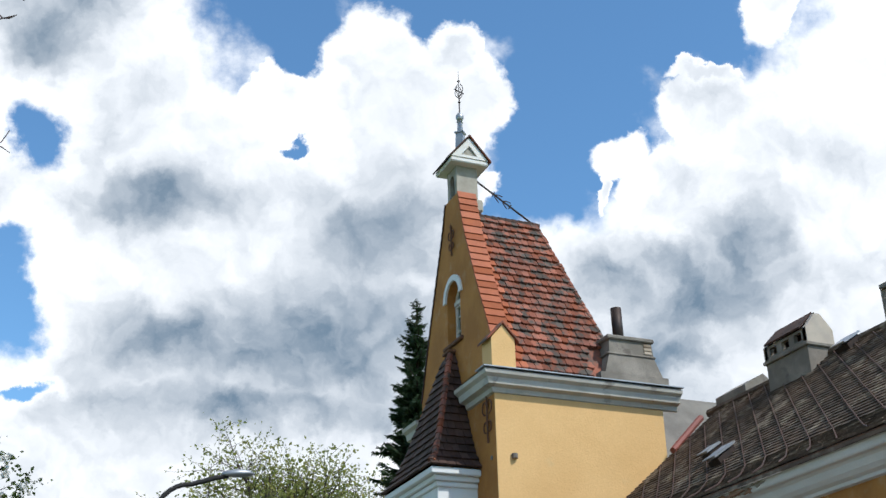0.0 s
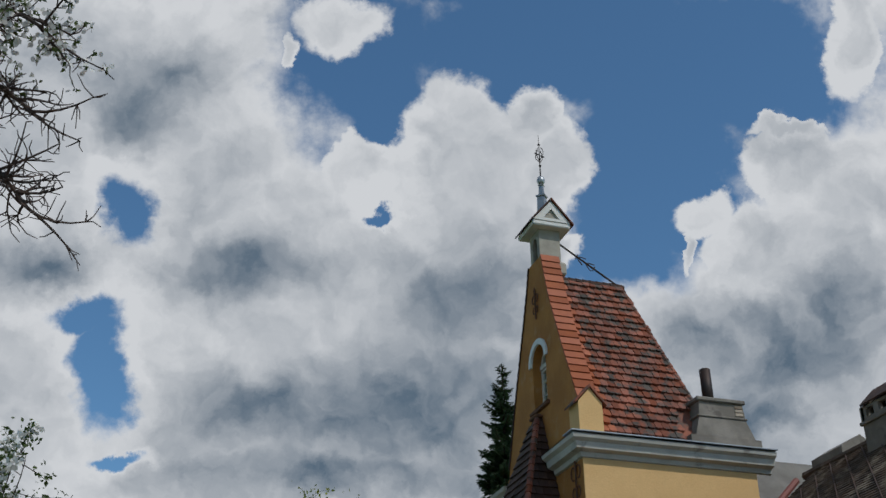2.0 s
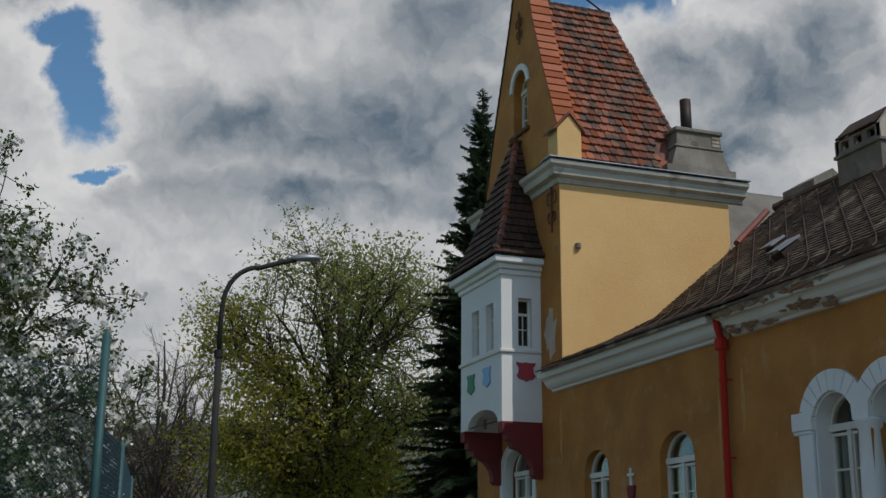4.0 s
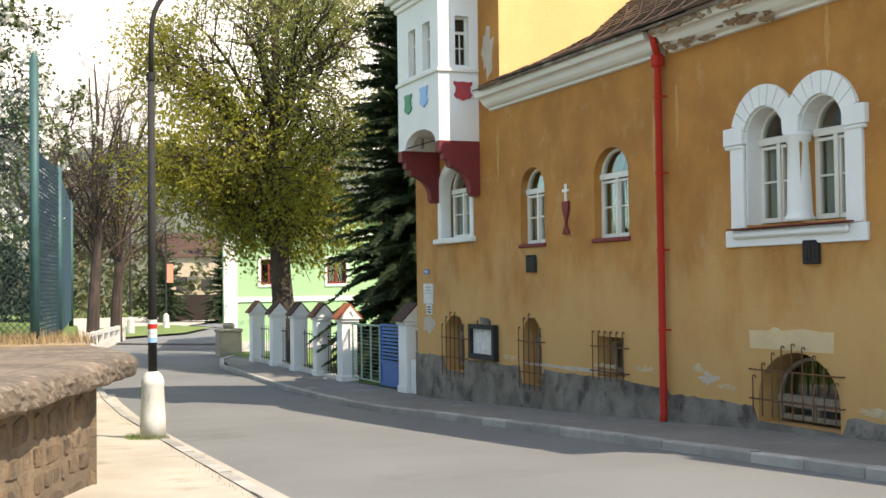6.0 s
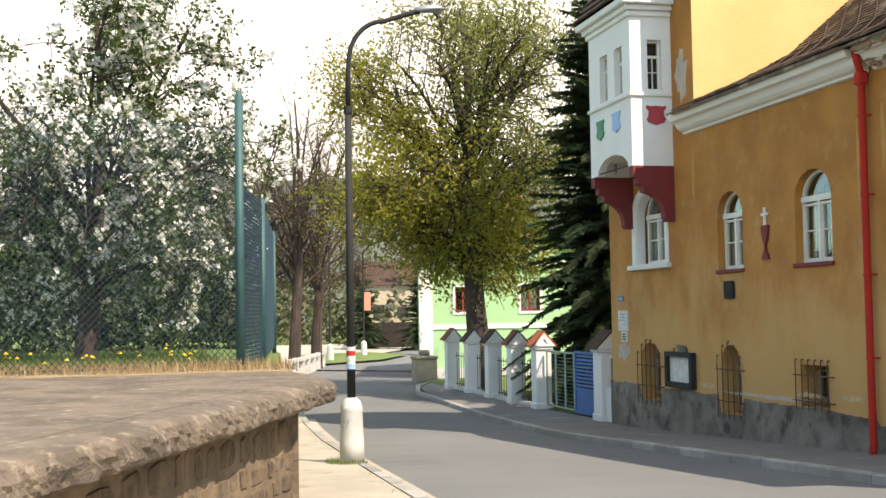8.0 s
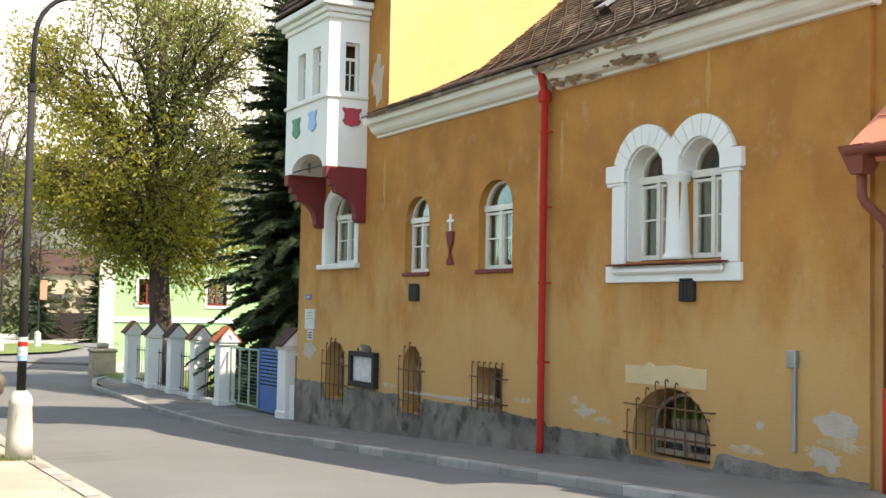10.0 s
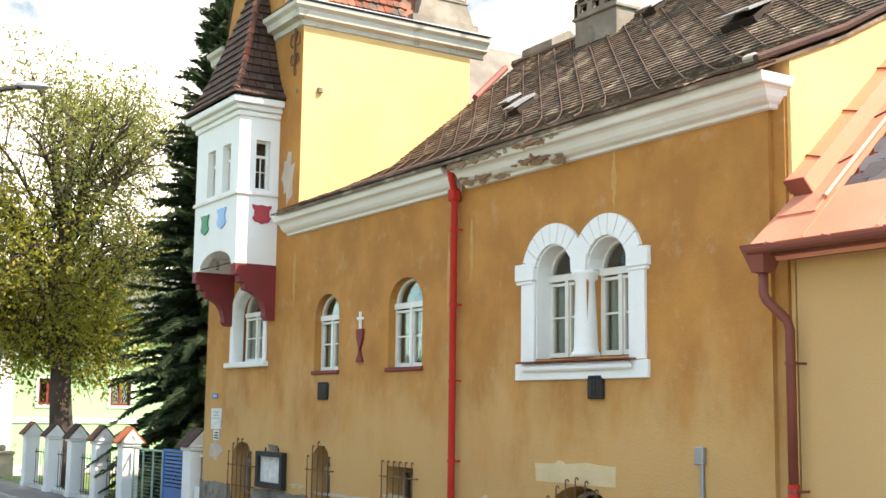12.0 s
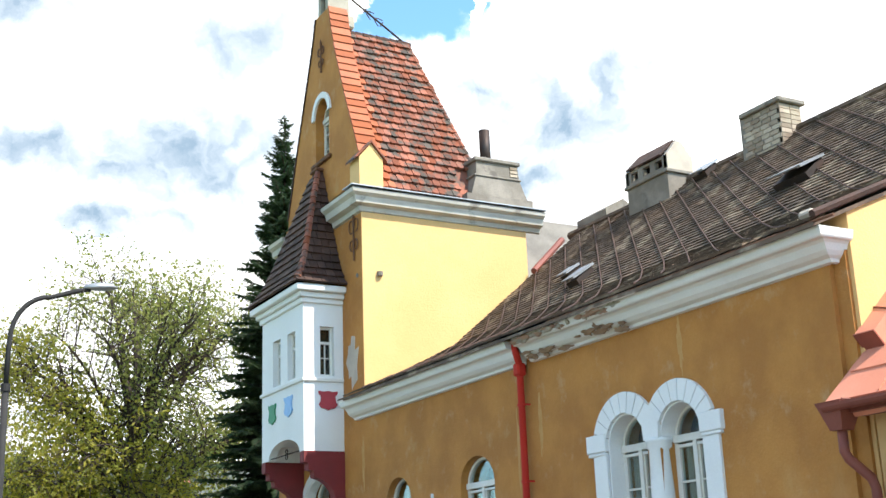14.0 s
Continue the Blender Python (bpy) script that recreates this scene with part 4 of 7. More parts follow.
def small_window(y0, y1, z0, z1, place):
    """A narrow casement: a frame, a cross rail and two panes before a dark sheet."""
    cut = z0 + (z1 - z0) * 0.68
    w = part("window", pierced(rect(y0, y1, z0, z1), [rect(y0 + 0.05, y1 - 0.05, z0 + 0.05, cut - 0.03), rect(y0 + 0.05, y1 - 0.05, cut + 0.03, z1 - 0.05)], lambda a, b, d: place(a, b, 0.12 + d), 0.05), WINDOW_WOOD, oriel, "cream painted narrow casement")
    c = (y0 + y1) / 2
    part("glazing_bar", prism(rect(c - 0.012, c + 0.012, z0 + 0.05, cut - 0.03), lambda a, b, d: place(a, b, 0.13 + d), 0.03), WINDOW_WOOD, w)
    part("glazing_bar", prism(rect(y0 + 0.05, y1 - 0.05, z0 + 0.40, z0 + 0.42), lambda a, b, d: place(a, b, 0.132 + d), 0.03), WINDOW_WOOD, w)
    for a0, a1 in ((z0, cut), (cut, z1)):
        part("pane", prism(rect(y0, y1, a0, a1), lambda a, b, d: place(a, b, 0.15 + d), 0.004), GLASS, w)
    # Dark sheet: the shade inside the oriel is put into its colour.
    part("window_room", prism(rect(y0 - 0.05, y1 + 0.05, z0 - 0.05, z1 + 0.05), lambda a, b, d: place(a, b, 0.32 + d), 0.02), ROOM_SHADE, w)


for rr in (WA, WB):
    small_window(*rr, oriel_front)
small_window(*WS, oriel_side)
part("belt_course", boxed(OX - 0.05, FRONT, OY0 - 0.05, OY1 + 0.05, 6.20, 6.28, bevel=0.015), CORNICE, oriel, "thin grey belt course")
for o, z0, z1 in ((0.06, 7.94, 8.06), (0.13, 8.06, 8.18), (0.24, 8.18, 8.33)):
    part("eaves_moulding", boxed(OX - o, FRONT, OY0 - o, OY1 + o, z0, z1, bevel=0.02), WHITE, oriel)
# corbels
cb = [(FRONT, 4.70), (OX, 4.70), (OX, 4.46), (OX + 0.10, 4.44), (OX + 0.10, 4.30), (OX + 0.22, 4.28), (OX + 0.24, 4.14), (OX + 0.40, 4.10), (OX + 0.56, 4.00), (OX + 0.67, 3.86), (OX + 0.72, 3.70), (OX + 0.72, 3.58), (OX + 0.80, 3.50), (FRONT, 3.50)]
for y in (OY0 - 0.02, OY1 - 0.22):
    part("corbel", prism(cb, lambda a, b, d: Vector((a, y + d, b)), 0.24), MAROON, oriel, "dark red stepped corbel")
part("tie_rod", tubed([(OX + 0.05, OY0 + 0.2, 4.74), (OX + 0.05, OY1 - 0.2, 4.74)], 0.015, 6), IRON, oriel)
for s in (0, 1):
    part("tie_scroll", tubed([(OX + 0.03, 25.3 + 0.06 * math.cos(q / 3), 4.80 - 0.12 * s + 0.045 * math.sin(q / 3)) for q in range(20)], 0.012, 6), IRON, oriel)
GREENP = surface("green_shield_paint", (0.05, 0.26, 0.12), None, 4, 0.4, 0.6, bump=0.05)
BLUEP = surface("pale_blue_shield_paint", (0.30, 0.50, 0.78), None, 4, 0.4, 0.6, bump=0.05)
CRIM = surface("crimson_shield_paint", (0.42, 0.04, 0.05), None, 4, 0.4, 0.6, bump=0.05)


def shield(c, z, w, hgt, place, mat, label):
    pts = [(-0.5, 0.36), (-0.5, 0.5), (-0.28, 0.46), (0.0, 0.5), (0.28, 0.46), (0.5, 0.5), (0.5, 0.36), (0.38, 0.22), (0.40, -0.05), (0.5, -0.2), (0.36, -0.38), (0.15, -0.42), (0.0, -0.5), (-0.15, -0.42), (-0.36, -0.38), (-0.5, -0.2), (-0.40, -0.05), (-0.38, 0.22)]
    s = thing("heraldic_shield", place(c, z - hgt / 2, 0), label, "shield", "oriel shields")
    part("shield_plate", prism([(c + a * w, z + b * hgt) for a, b in pts], lambda a, b, d: place(a, b, d - 0.035), 0.035), mat, s)


shield(10.62, 5.79, 0.44, 0.42, oriel_side, CRIM, "crimson painted shield on the white oriel side")
shield(25.08, 5.76, 0.46, 0.46, oriel_front, BLUEP, "pale blue painted shield on the oriel front")
shield(26.06, 5.72, 0.44, 0.46, oriel_front, GREENP, "green painted shield on the oriel front")

# the oriel's tiled cap: four-sided, flared at the foot, leaning on the gable
cap = [(1.0, 8.35), (0.80, 8.68), (0.62, 9.2), (0.0, 11.5)]


def cap_edges(k):
    return OX - 0.27 + (1 - k) * (FRONT - 0.12 - OX + 0.27), OY0 - 0.27 + (1 - k) * (25.28 - OY0 + 0.27), OY1 + 0.27 - (1 - k) * (OY1 + 0.27 - 25.55)


def cap_at(z):
    for (k0, z0), (k1, z1) in zip(cap, cap[1:]):
        if z <= z1:
            return k0 + (k1 - k0) * (z - z0) / (z1 - z0)
    return 0.0


core = bmesh.new()
rings = []
for k, z in cap:
    x, a, b = cap_edges(k)
    rings.append([core.verts.new(p) for p in ((FRONT, a, z), (x, a, z), (x, b, z), (FRONT, b, z))])
for r0, r1 in zip(rings, rings[1:]):
    for i in range(3):
        core.faces.new((r0[i], r0[i + 1], r1[i + 1], r1[i]))
cap_part = part("tiled_cap", core, TILE_DARK, oriel, "dark weathered clay tile cap")
random.seed(5)


def tile_mesh(bm, a, b, up, out, lift, thick):
    """One tile: lower edge from a to b, reaching up, its lower edge lifted from the roof."""
    lo = [a + out * lift, b + out * lift]
    hi = [p + up + out * 0.01 for p in (a, b)]
    v = [bm.verts.new(p) for p in (lo[0], lo[1], hi[1], hi[0])]
    w_ = [bm.verts.new(p - out * thick) for p in (lo[0], lo[1])]
    bm.faces.new(v)
    bm.faces.new((w_[0], w_[1], v[1], v[0]))
    bm.faces.new((v[0], v[3], w_[0]))
    bm.faces.new((v[1], w_[1], v[2]))


ct = bmesh.new()
zs = [8.35 + i * 0.2 for i in range(16)]
for z0, z1 in zip(zs, zs[1:]):
    x0, a0, b0 = cap_edges(cap_at(z0))
    x1, a1, b1 = cap_edges(cap_at(z1))
    for (p, q, up) in ((Vector((x0, b0, z0)), Vector((x0, a0, z0)), Vector((x1 - x0, 0, z1 - z0))), (Vector((x0, a0, z0)), Vector((FRONT, a0, z0)), Vector((0, a1 - a0, z1 - z0)))):
        n = max(1, round((q - p).length / 0.21))
        out = (q - p).cross(up).normalized()
        for i in range(n):
            tile_mesh(ct, p + (q - p) * ((i + 0.04) / n), p + (q - p) * ((i + 0.96) / n), up * 1.1, out, 0.05 + random.uniform(0, 0.015), 0.045)
tagged(part("cap_tiles", ct, TILE_DARK, cap_part), "", "", "", "stuff")
for i in range(16):
    z0, z1 = 8.44 + i * 0.185, 8.44 + i * 0.185 + 0.21
    p, q = [Vector((cap_edges(cap_at(z))[0], cap_edges(cap_at(z))[1], z)) for z in (z0, z1)]
    part("hip_tile", tubed([p, q], 0.09, 7, taper=0.065), TILE, cap_part)
part("cap_flashing", boxed(FRONT - 0.2, FRONT, 25.2, 25.62, 11.46, 11.54, bevel=0.02), RUST_IRON, oriel, "rusty sheet flashing over the cap")

# ---------------------------------------------------------------- tower top
window(house, 24.90, 25.66, 11.78, 12.9, 0.40, street, 0.22, bars=2, curtain=False)
# Dark sheet added behind the gable window in place of attic shade.
part("attic_darkness", boxed(FRONT + 0.5, FRONT + 0.52, 24.7, 25.9, 11.6, 13.5), ROOM_SHADE, house)
part("window_hood", prism([(25.28 + r * math.cos(a), 12.9 + 1.05 * r * math.sin(a)) for r, a in [(0.56, math.pi * i / 12) for i in range(13)] + [(0.42, math.pi * i / 12) for i in range(12, -1, -1)]], lambda a, b, d: street(a, b, d - 0.05), 0.08), WHITE, house, "white plaster hood over the gable window")
part("gable_sill", boxed(FRONT - 0.08, FRONT + 0.22, 24.75, 25.85, 11.66, 11.76, bevel=0.02), RUST_IRON, house)


def iron_flower(y, z, place, size, label):
    """A wall anchor of wrought iron: an upright with scrolls."""
    a = thing("wall_anchor", place(y, z - size, 0), label, "wall anchor", "wrought iron anchors")
    part("stem", tubed([place(y, z - size, -0.04), place(y, z + size, -0.04)], 0.022, 6), RUST_IRON, a)
    for s in (-1, 1):
        for zz, r in ((0.45, 0.15), (-0.35, 0.12)):
            pts = [place(y + s * (0.02 + size * r * 1.6 * (1 - math.cos(q * 0.45)) / 1.2), z + size * (zz + r * 1.8 * math.sin(q * 0.45)), -0.04) for q in range(12)]
            part("scroll", tubed(pts, 0.016, 6), RUST_IRON, a)
    part("tip", tubed([place(y, z + size, -0.04), place(y, z + size + 0.12, -0.04)], 0.035, 6, taper=0.004), RUST_IRON, a)


iron_flower(25.24, 14.4, street, 0.38, "rusty scrolled iron anchor high on the gable")
iron_flower(23.52, 9.35, street, 0.55, "rusty scrolled iron anchor at the tower corner")
part("wall_lug", lathe([(0.07, 0.0), (0.07, 0.1)], (11.41, 23.15, 8.4), 8), GREY_RENDER, house)

# coping of the gable
gl = [p for p in gable if p[1] > 10.6]
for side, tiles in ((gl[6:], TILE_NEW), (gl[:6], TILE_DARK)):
    for (a, b), (c, d) in zip(side, side[1:]):
        n = max(1, round(math.hypot(c - a, d - b) / 0.24))
        for i in range(n):
            p = Vector((FRONT - 0.03, a + (c - a) * i / n, b + (d - b) * i / n))
            q = Vector((FRONT - 0.03, a + (c - a) * (i + 1) / n, b + (d - b) * (i + 1) / n))
            if p.z > 15.5 and q.z > 15.5:
                continue
            out = Vector((0, (p.z - q.z), (q.y - p.y)))
            out = out.normalized() * (1 if out.y * (p.y - GABLE_C) > 0 else -1)
            bm = bmesh.new()
            lo, hi = (p, q) if p.z < q.z else (q, p)
            vs = [bm.verts.new(v) for v in (lo + out * 0.05, hi + out * 0.02, hi + out * 0.02 + Vector((0.5, 0, 0)), lo + out * 0.05 + Vector((0.5, 0, 0)),
                                            lo + out * 0.0, hi - out * 0.02, hi - out * 0.02 + Vector((0.5, 0, 0)), lo + Vector((0.5, 0, 0)))]
            for f in ((0, 1, 2, 3), (4, 7, 6, 5), (0, 4, 5, 1), (3, 2, 6, 7), (0, 3, 7, 4), (1, 5, 6, 2)):
                bm.faces.new([vs[k] for k in f])
            bmesh.ops.recalc_face_normals(bm, faces=bm.faces)
            part("coping_tile", bm, tiles, gable_wall)

# corner pedestal, chimney stack and its pot
ped = [(10.88, 10.3), (11.46, 10.3), (11.46, 11.06), (11.17, 11.40), (10.88, 11.06)]
part("corner_pedestal", prism(ped, lambda a, b, d: Vector((a, 22.98 + d, b)), 0.5), LIT_YELLOW, house, "small yellow gabled pedestal")
for s in (-1, 1):
    part("pedestal_tile", prism([(11.17, 11.42), (11.17 + s * 0.38, 11.0), (11.17 + s * 0.38, 11.05), (11.17, 11.48)], lambda a, b, d: Vector((a, 22.93 + d, b)), 0.6), TILE, house)
part("cornice_sheet", boxed(FRONT - 0.40, TX1 + 0.40, TY0 - 0.40, TY0 + 0.1, 10.317, 10.34), ZINC, house, "zinc sheet on the tower cornice")
part("parapet_curb", boxed(13.6, 15.4, 22.95, 23.4, 10.34, 10.56), GREY_RENDER, house)
cs = thing("chimney", (14.5, 23.3, 10.5), "low cracked grey rendered chimney with a dark pipe", "chimney", "chimneys")
cm = bmesh.new()
r0 = [cm.verts.new(p) for p in ((13.72, 22.98, 10.5), (15.30, 22.98, 10.5), (15.30, 23.9, 10.5), (13.72, 23.9, 10.5))]
r1 = [cm.verts.new(p) for p in ((13.92, 23.05, 11.05), (15.12, 23.05, 11.05), (15.12, 23.8, 11.05), (13.92, 23.8, 11.05))]
r2 = [cm.verts.new(p) for p in ((13.95, 23.06, 11.42), (15.08, 23.06, 11.42), (15.08, 23.8, 11.42), (13.95, 23.8, 11.42))]
for a, b in ((r0, r1), (r1, r2)):
    for i in range(4):
        cm.faces.new((a[i], a[(i + 1) % 4], b[(i + 1) % 4], b[i]))
cm.faces.new(r2)
part("shaft", cm, GREY_RENDER, cs)
part("cap_slab", boxed(13.88, 15.14, 23.0, 23.86, 11.42, 11.52, bevel=0.02), GREY_RENDER, cs)
part("shoulder", boxed(13.86, 15.16, 23.02, 23.84, 11.04, 11.09, bevel=0.015), GREY_RENDER, cs)
for i in range(3):
    part("brick", boxed(14.86, 15.06, 23.035, 23.1, 11.13 + i * 0.09, 11.20 + i * 0.09, bevel=0.008), BRICK, cs, "bare brick where render fell")
part("pipe", tubed([(14.42, 23.4, 11.4), (14.41, 23.4, 12.36)], 0.13, 14), IRON, cs, "dark metal flue pipe", smooth=True)

# turret with a little gabled roof, spire, ball and vane
turret = thing("turret", (11.4, 25.6, 15.5), "small plastered turret with a gabled roof and iron vane", "turret")
TU = surface("turret_plaster", (0.42, 0.38, 0.31), (0.30, 0.27, 0.22), 3, 0.5, 0.9, bump=0.5)


def tur(a, b, d):
    return Vector((11.05 + d, a, b))


part("shaft_front", pierced([(25.22, 15.5), (25.98, 15.5), (25.98, 16.75), (25.22, 16.75)], [arch(25.42, 25.78, 15.75, 16.25, 0.2)], tur, 0.12), TU, turret)
part("shaft_side", boxed(11.17, 11.68, 25.22, 25.34, 15.5, 16.75), TU, turret)
part("shaft_side", boxed(11.17, 11.68, 25.86, 25.98, 15.5, 16.75), TU, turret)
part("shaft_back", boxed(11.68, 11.78, 25.22, 25.98, 15.5, 16.75), TU, turret)
part("shaft_foot", boxed(11.02, 11.95, 25.16, 26.04, 15.35, 15.72, bevel=0.05), TU, turret)
part("eaves_slab", boxed(10.74, 12.08, 24.94, 26.26, 16.62, 16.76, bevel=0.03), CORNICE, turret)
rf = [(10.76, 16.76), (12.06, 16.76), (11.41, 17.38)]
part("roof_body", prism(rf, lambda a, b, d: Vector((a, 24.98 + d, b)), 1.24), TU, turret)
part("pediment", pierced([(10.76, 16.76), (12.06, 16.76), (11.41, 17.36)], [[(11.13, 16.84), (11.69, 16.84), (11.41, 17.12)]], lambda a, b, d: Vector((a, 24.92 + d, b)), 0.05), CORNICE, turret, "white pediment moulding")
for s in (-1, 1):
    part("roof_sheet", prism([(11.41, 17.39), (11.41 + s * 0.74, 16.70), (11.41 + s * 0.74, 16.75), (11.41, 17.45)], lambda a, b, d: Vector((a, 24.86 + d, b)), 1.46), TILE_DARK if s < 0 else TILE, turret, "weathered tiled turret roof")
part("spire_base", lathe([(0.20, 0), (0.17, 0.5), (0.22, 0.52), (0.22, 0.56), (0.11, 0.58), (0.09, 0.85), (0.13, 0.87), (0.07, 0.92)], (11.4, 25.6, 17.25), 4), ZINC, turret, "grey zinc spire base")
part("ball", lathe([(0.02, -0.14), (0.09, -0.11), (0.135, -0.03), (0.135, 0.03), (0.09, 0.11), (0.02, 0.14)], (11.4, 25.6, 18.28), 14), ZINC, turret, smooth=True)
part("vane_rod", tubed([(11.4, 25.6, 18.38), (11.4, 25.6, 19.75)], 0.026, 6, taper=0.006), IRON, turret)
for z in (18.75, 19.42):
    part("rod_collar", lathe([(0.02, -0.03), (0.055, 0.0), (0.02, 0.03)], (11.4, 25.6, z), 8), IRON, turret)
for k in range(4):
    q = k * math.pi / 2 + 0.5
    pts = [(11.4 + math.cos(q) * 0.17 * math.sin(i * 0.35), 25.6 + math.sin(q) * 0.17 * math.sin(i * 0.35), 18.85 + 0.05 * i + 0.02 * k) for i in range(9)]
    part("vane_scroll", tubed(pts, 0.014, 5), IRON, turret)
part("vane_arrow", tubed([(11.28, 25.72, 19.2), (11.52, 25.48, 18.98)], 0.02, 5), IRON, turret)
turret.scale = (0.78, 0.78, 0.98)
turret.location = (11.3, 25.22, 15.32)
stay = thing("turret_stay", (13.4, 25.6, 15.4), "black iron stay with scrolls between turret and ridge", "iron stay")
s0, s1 = Vector((11.55, 25.25, 16.35)), Vector((13.3, 25.3, 15.3))
part("rod", tubed([s0, s1], 0.026, 6), IRON, stay)
mid, along = (s0 + s1) / 2, (s1 - s0).normalized()
nrm = Vector((along.z, 0, -along.x))
for s in (-1, 1):
    for t0 in (-0.22, 0.05):
        part("scroll", tubed([mid + along * (t0 + 0.10 * (1 - math.cos(i * 0.6))) + nrm * s * 0.11 * abs(math.sin(i * 0.3)) for i in range(11)], 0.014, 5), IRON, stay)
for t0 in (-0.26, 0.28):
    part("collar", tubed([mid + along * t0 - nrm * 0.07, mid + along * t0 + nrm * 0.07], 0.02, 5), IRON, stay)

# ---------------------------------------------------------------- main roof covering
random.seed(21)
sh = bmesh.new()
step = 0.145
course = 0
s = 0.0
while s < ROOF_LEN - 0.05:
    p, d = roof_at(s)
    nrm = Vector((-d.z, 0, d.x))
    y = 9.82 + random.uniform(0, 0.1)
    while y < 23.15:
        w = random.uniform(0.13, 0.21)
        y1 = min(y + w, 23.18)
        up = d * (step * 1.15)
        lift = 0.030 + random.uniform(0, 0.012)
        if not (10.2 < y < 10.9 and s < 0.3):
            tile_mesh(sh, p + Vector((0, y1 - 0.006, 0)), p + Vector((0, y, 0)), up, nrm, lift, 0.03)
        y = y1
    s += step
tagged(part("shingles", sh, SHINGLE, roof), "", "", "", "stuff")
k = 0
y = 10.6
while y < 30.5:
    pts = []
    for i in range(17):
        s = ROOF_LEN * i / 16
        yy = y - (ROOF_LEN - s) * 1.05
        if 9.9 < yy < 23.1:
            p, d = roof_at(s)
            pts.append(p + Vector((-d.z, 0, d.x)) * 0.045 + Vector((0, yy, 0)))
    if len(pts) > 1:
        part("seam", tubed(pts, 0.014, 4), TILE_DARK, roof, "")
    y += 0.6
part("ridge_capping", tubed([(16.9, 9.8, 10.04), (16.9, 23.6, 10.04)], 0.11, 8), SHINGLE, roof)
part("eaves_edge", tubed([(10.52, 9.5, 5.68), (10.52, 15.5, 5.68)], 0.018, 6), RUST_IRON, roof, "rusty eaves edge")
part("eaves_edge", tubed([(10.52, 16.9, 5.68), (10.52, 23.5, 5.68)], 0.015, 6), SHINGLE, roof)
vg = [Vector((x, 9.80, z + 0.07)) for x, z in RP[:5]]
part("verge_strip", tubed(vg, 0.05, 6), TILE_DARK, roof, "dark weathered verge capping")
part("valley_capping", tubed([(16.7, 23.7, 9.95), (15.35, 23.0, 8.85)], 0.08, 7), COPPER, roof, "pinkish tiled hip")


def skylight(y0, y1, s0, s1, label, lift):
    """A roof hatch with a raised sheet metal lid."""
    k = thing("roof_hatch", roof_at(s0)[0] + Vector((0, y0, 0)), label, "skylight", "roof hatches")
    p, d = roof_at(s0)
    n = Vector((-d.z, 0, d.x))

    def place(a, b, c):
        q, _ = roof_at(s0)
        return q + d * b + n * c + Vector((0, a, 0))

    part("frame", prism([(y0, 0), (y1, 0), (y1, s1 - s0), (y0, s1 - s0)], lambda a, b, c: place(a, b, 0.0 + c), 0.14), IRON, k)
    part("lid", prism([(y0 - 0.03, -0.05), (y1 + 0.03, -0.05), (y1 + 0.03, s1 - s0 + 0.05), (y0 - 0.03, s1 - s0 + 0.05)], lambda a, b, c: place(a, b, 0.16 + c + lift * (1 - b / (s1 - s0))), 0.02), ZINC, k, "grey metal lid")
    part("lid_rim", prism([(y0 - 0.04, -0.06), (y0 + 0.04, -0.06), (y0 + 0.04, s1 - s0 + 0.06), (y0 - 0.04, s1 - s0 + 0.06)], lambda a, b, c: place(a, b, 0.14 + c + lift * (1 - b / (s1 - s0))), 0.045), ZINC, k)


skylight(13.25, 14.0, 4.35, 4.85, "grey metal roof hatch, its lid slightly raised", 0.12)
skylight(19.0, 19.35, 3.7, 4.2, "small pale roof hatch among the shingles", 0.05)
skylight(19.9, 20.2, 4.3, 4.6, "small pale roof hatch among the shingles", 0.03)
skylight(18.1, 18.5, 7.35, 7.75, "pale roof hatch near the ridge", 0.05)

# slipped tiles by the gable end of the eaves
part("slipped_tile", boxed(10.72, 11.0, 10.02, 10.26, 5.84, 5.95, bevel=0.04), BARE, roof, "displaced pale ridge tile")


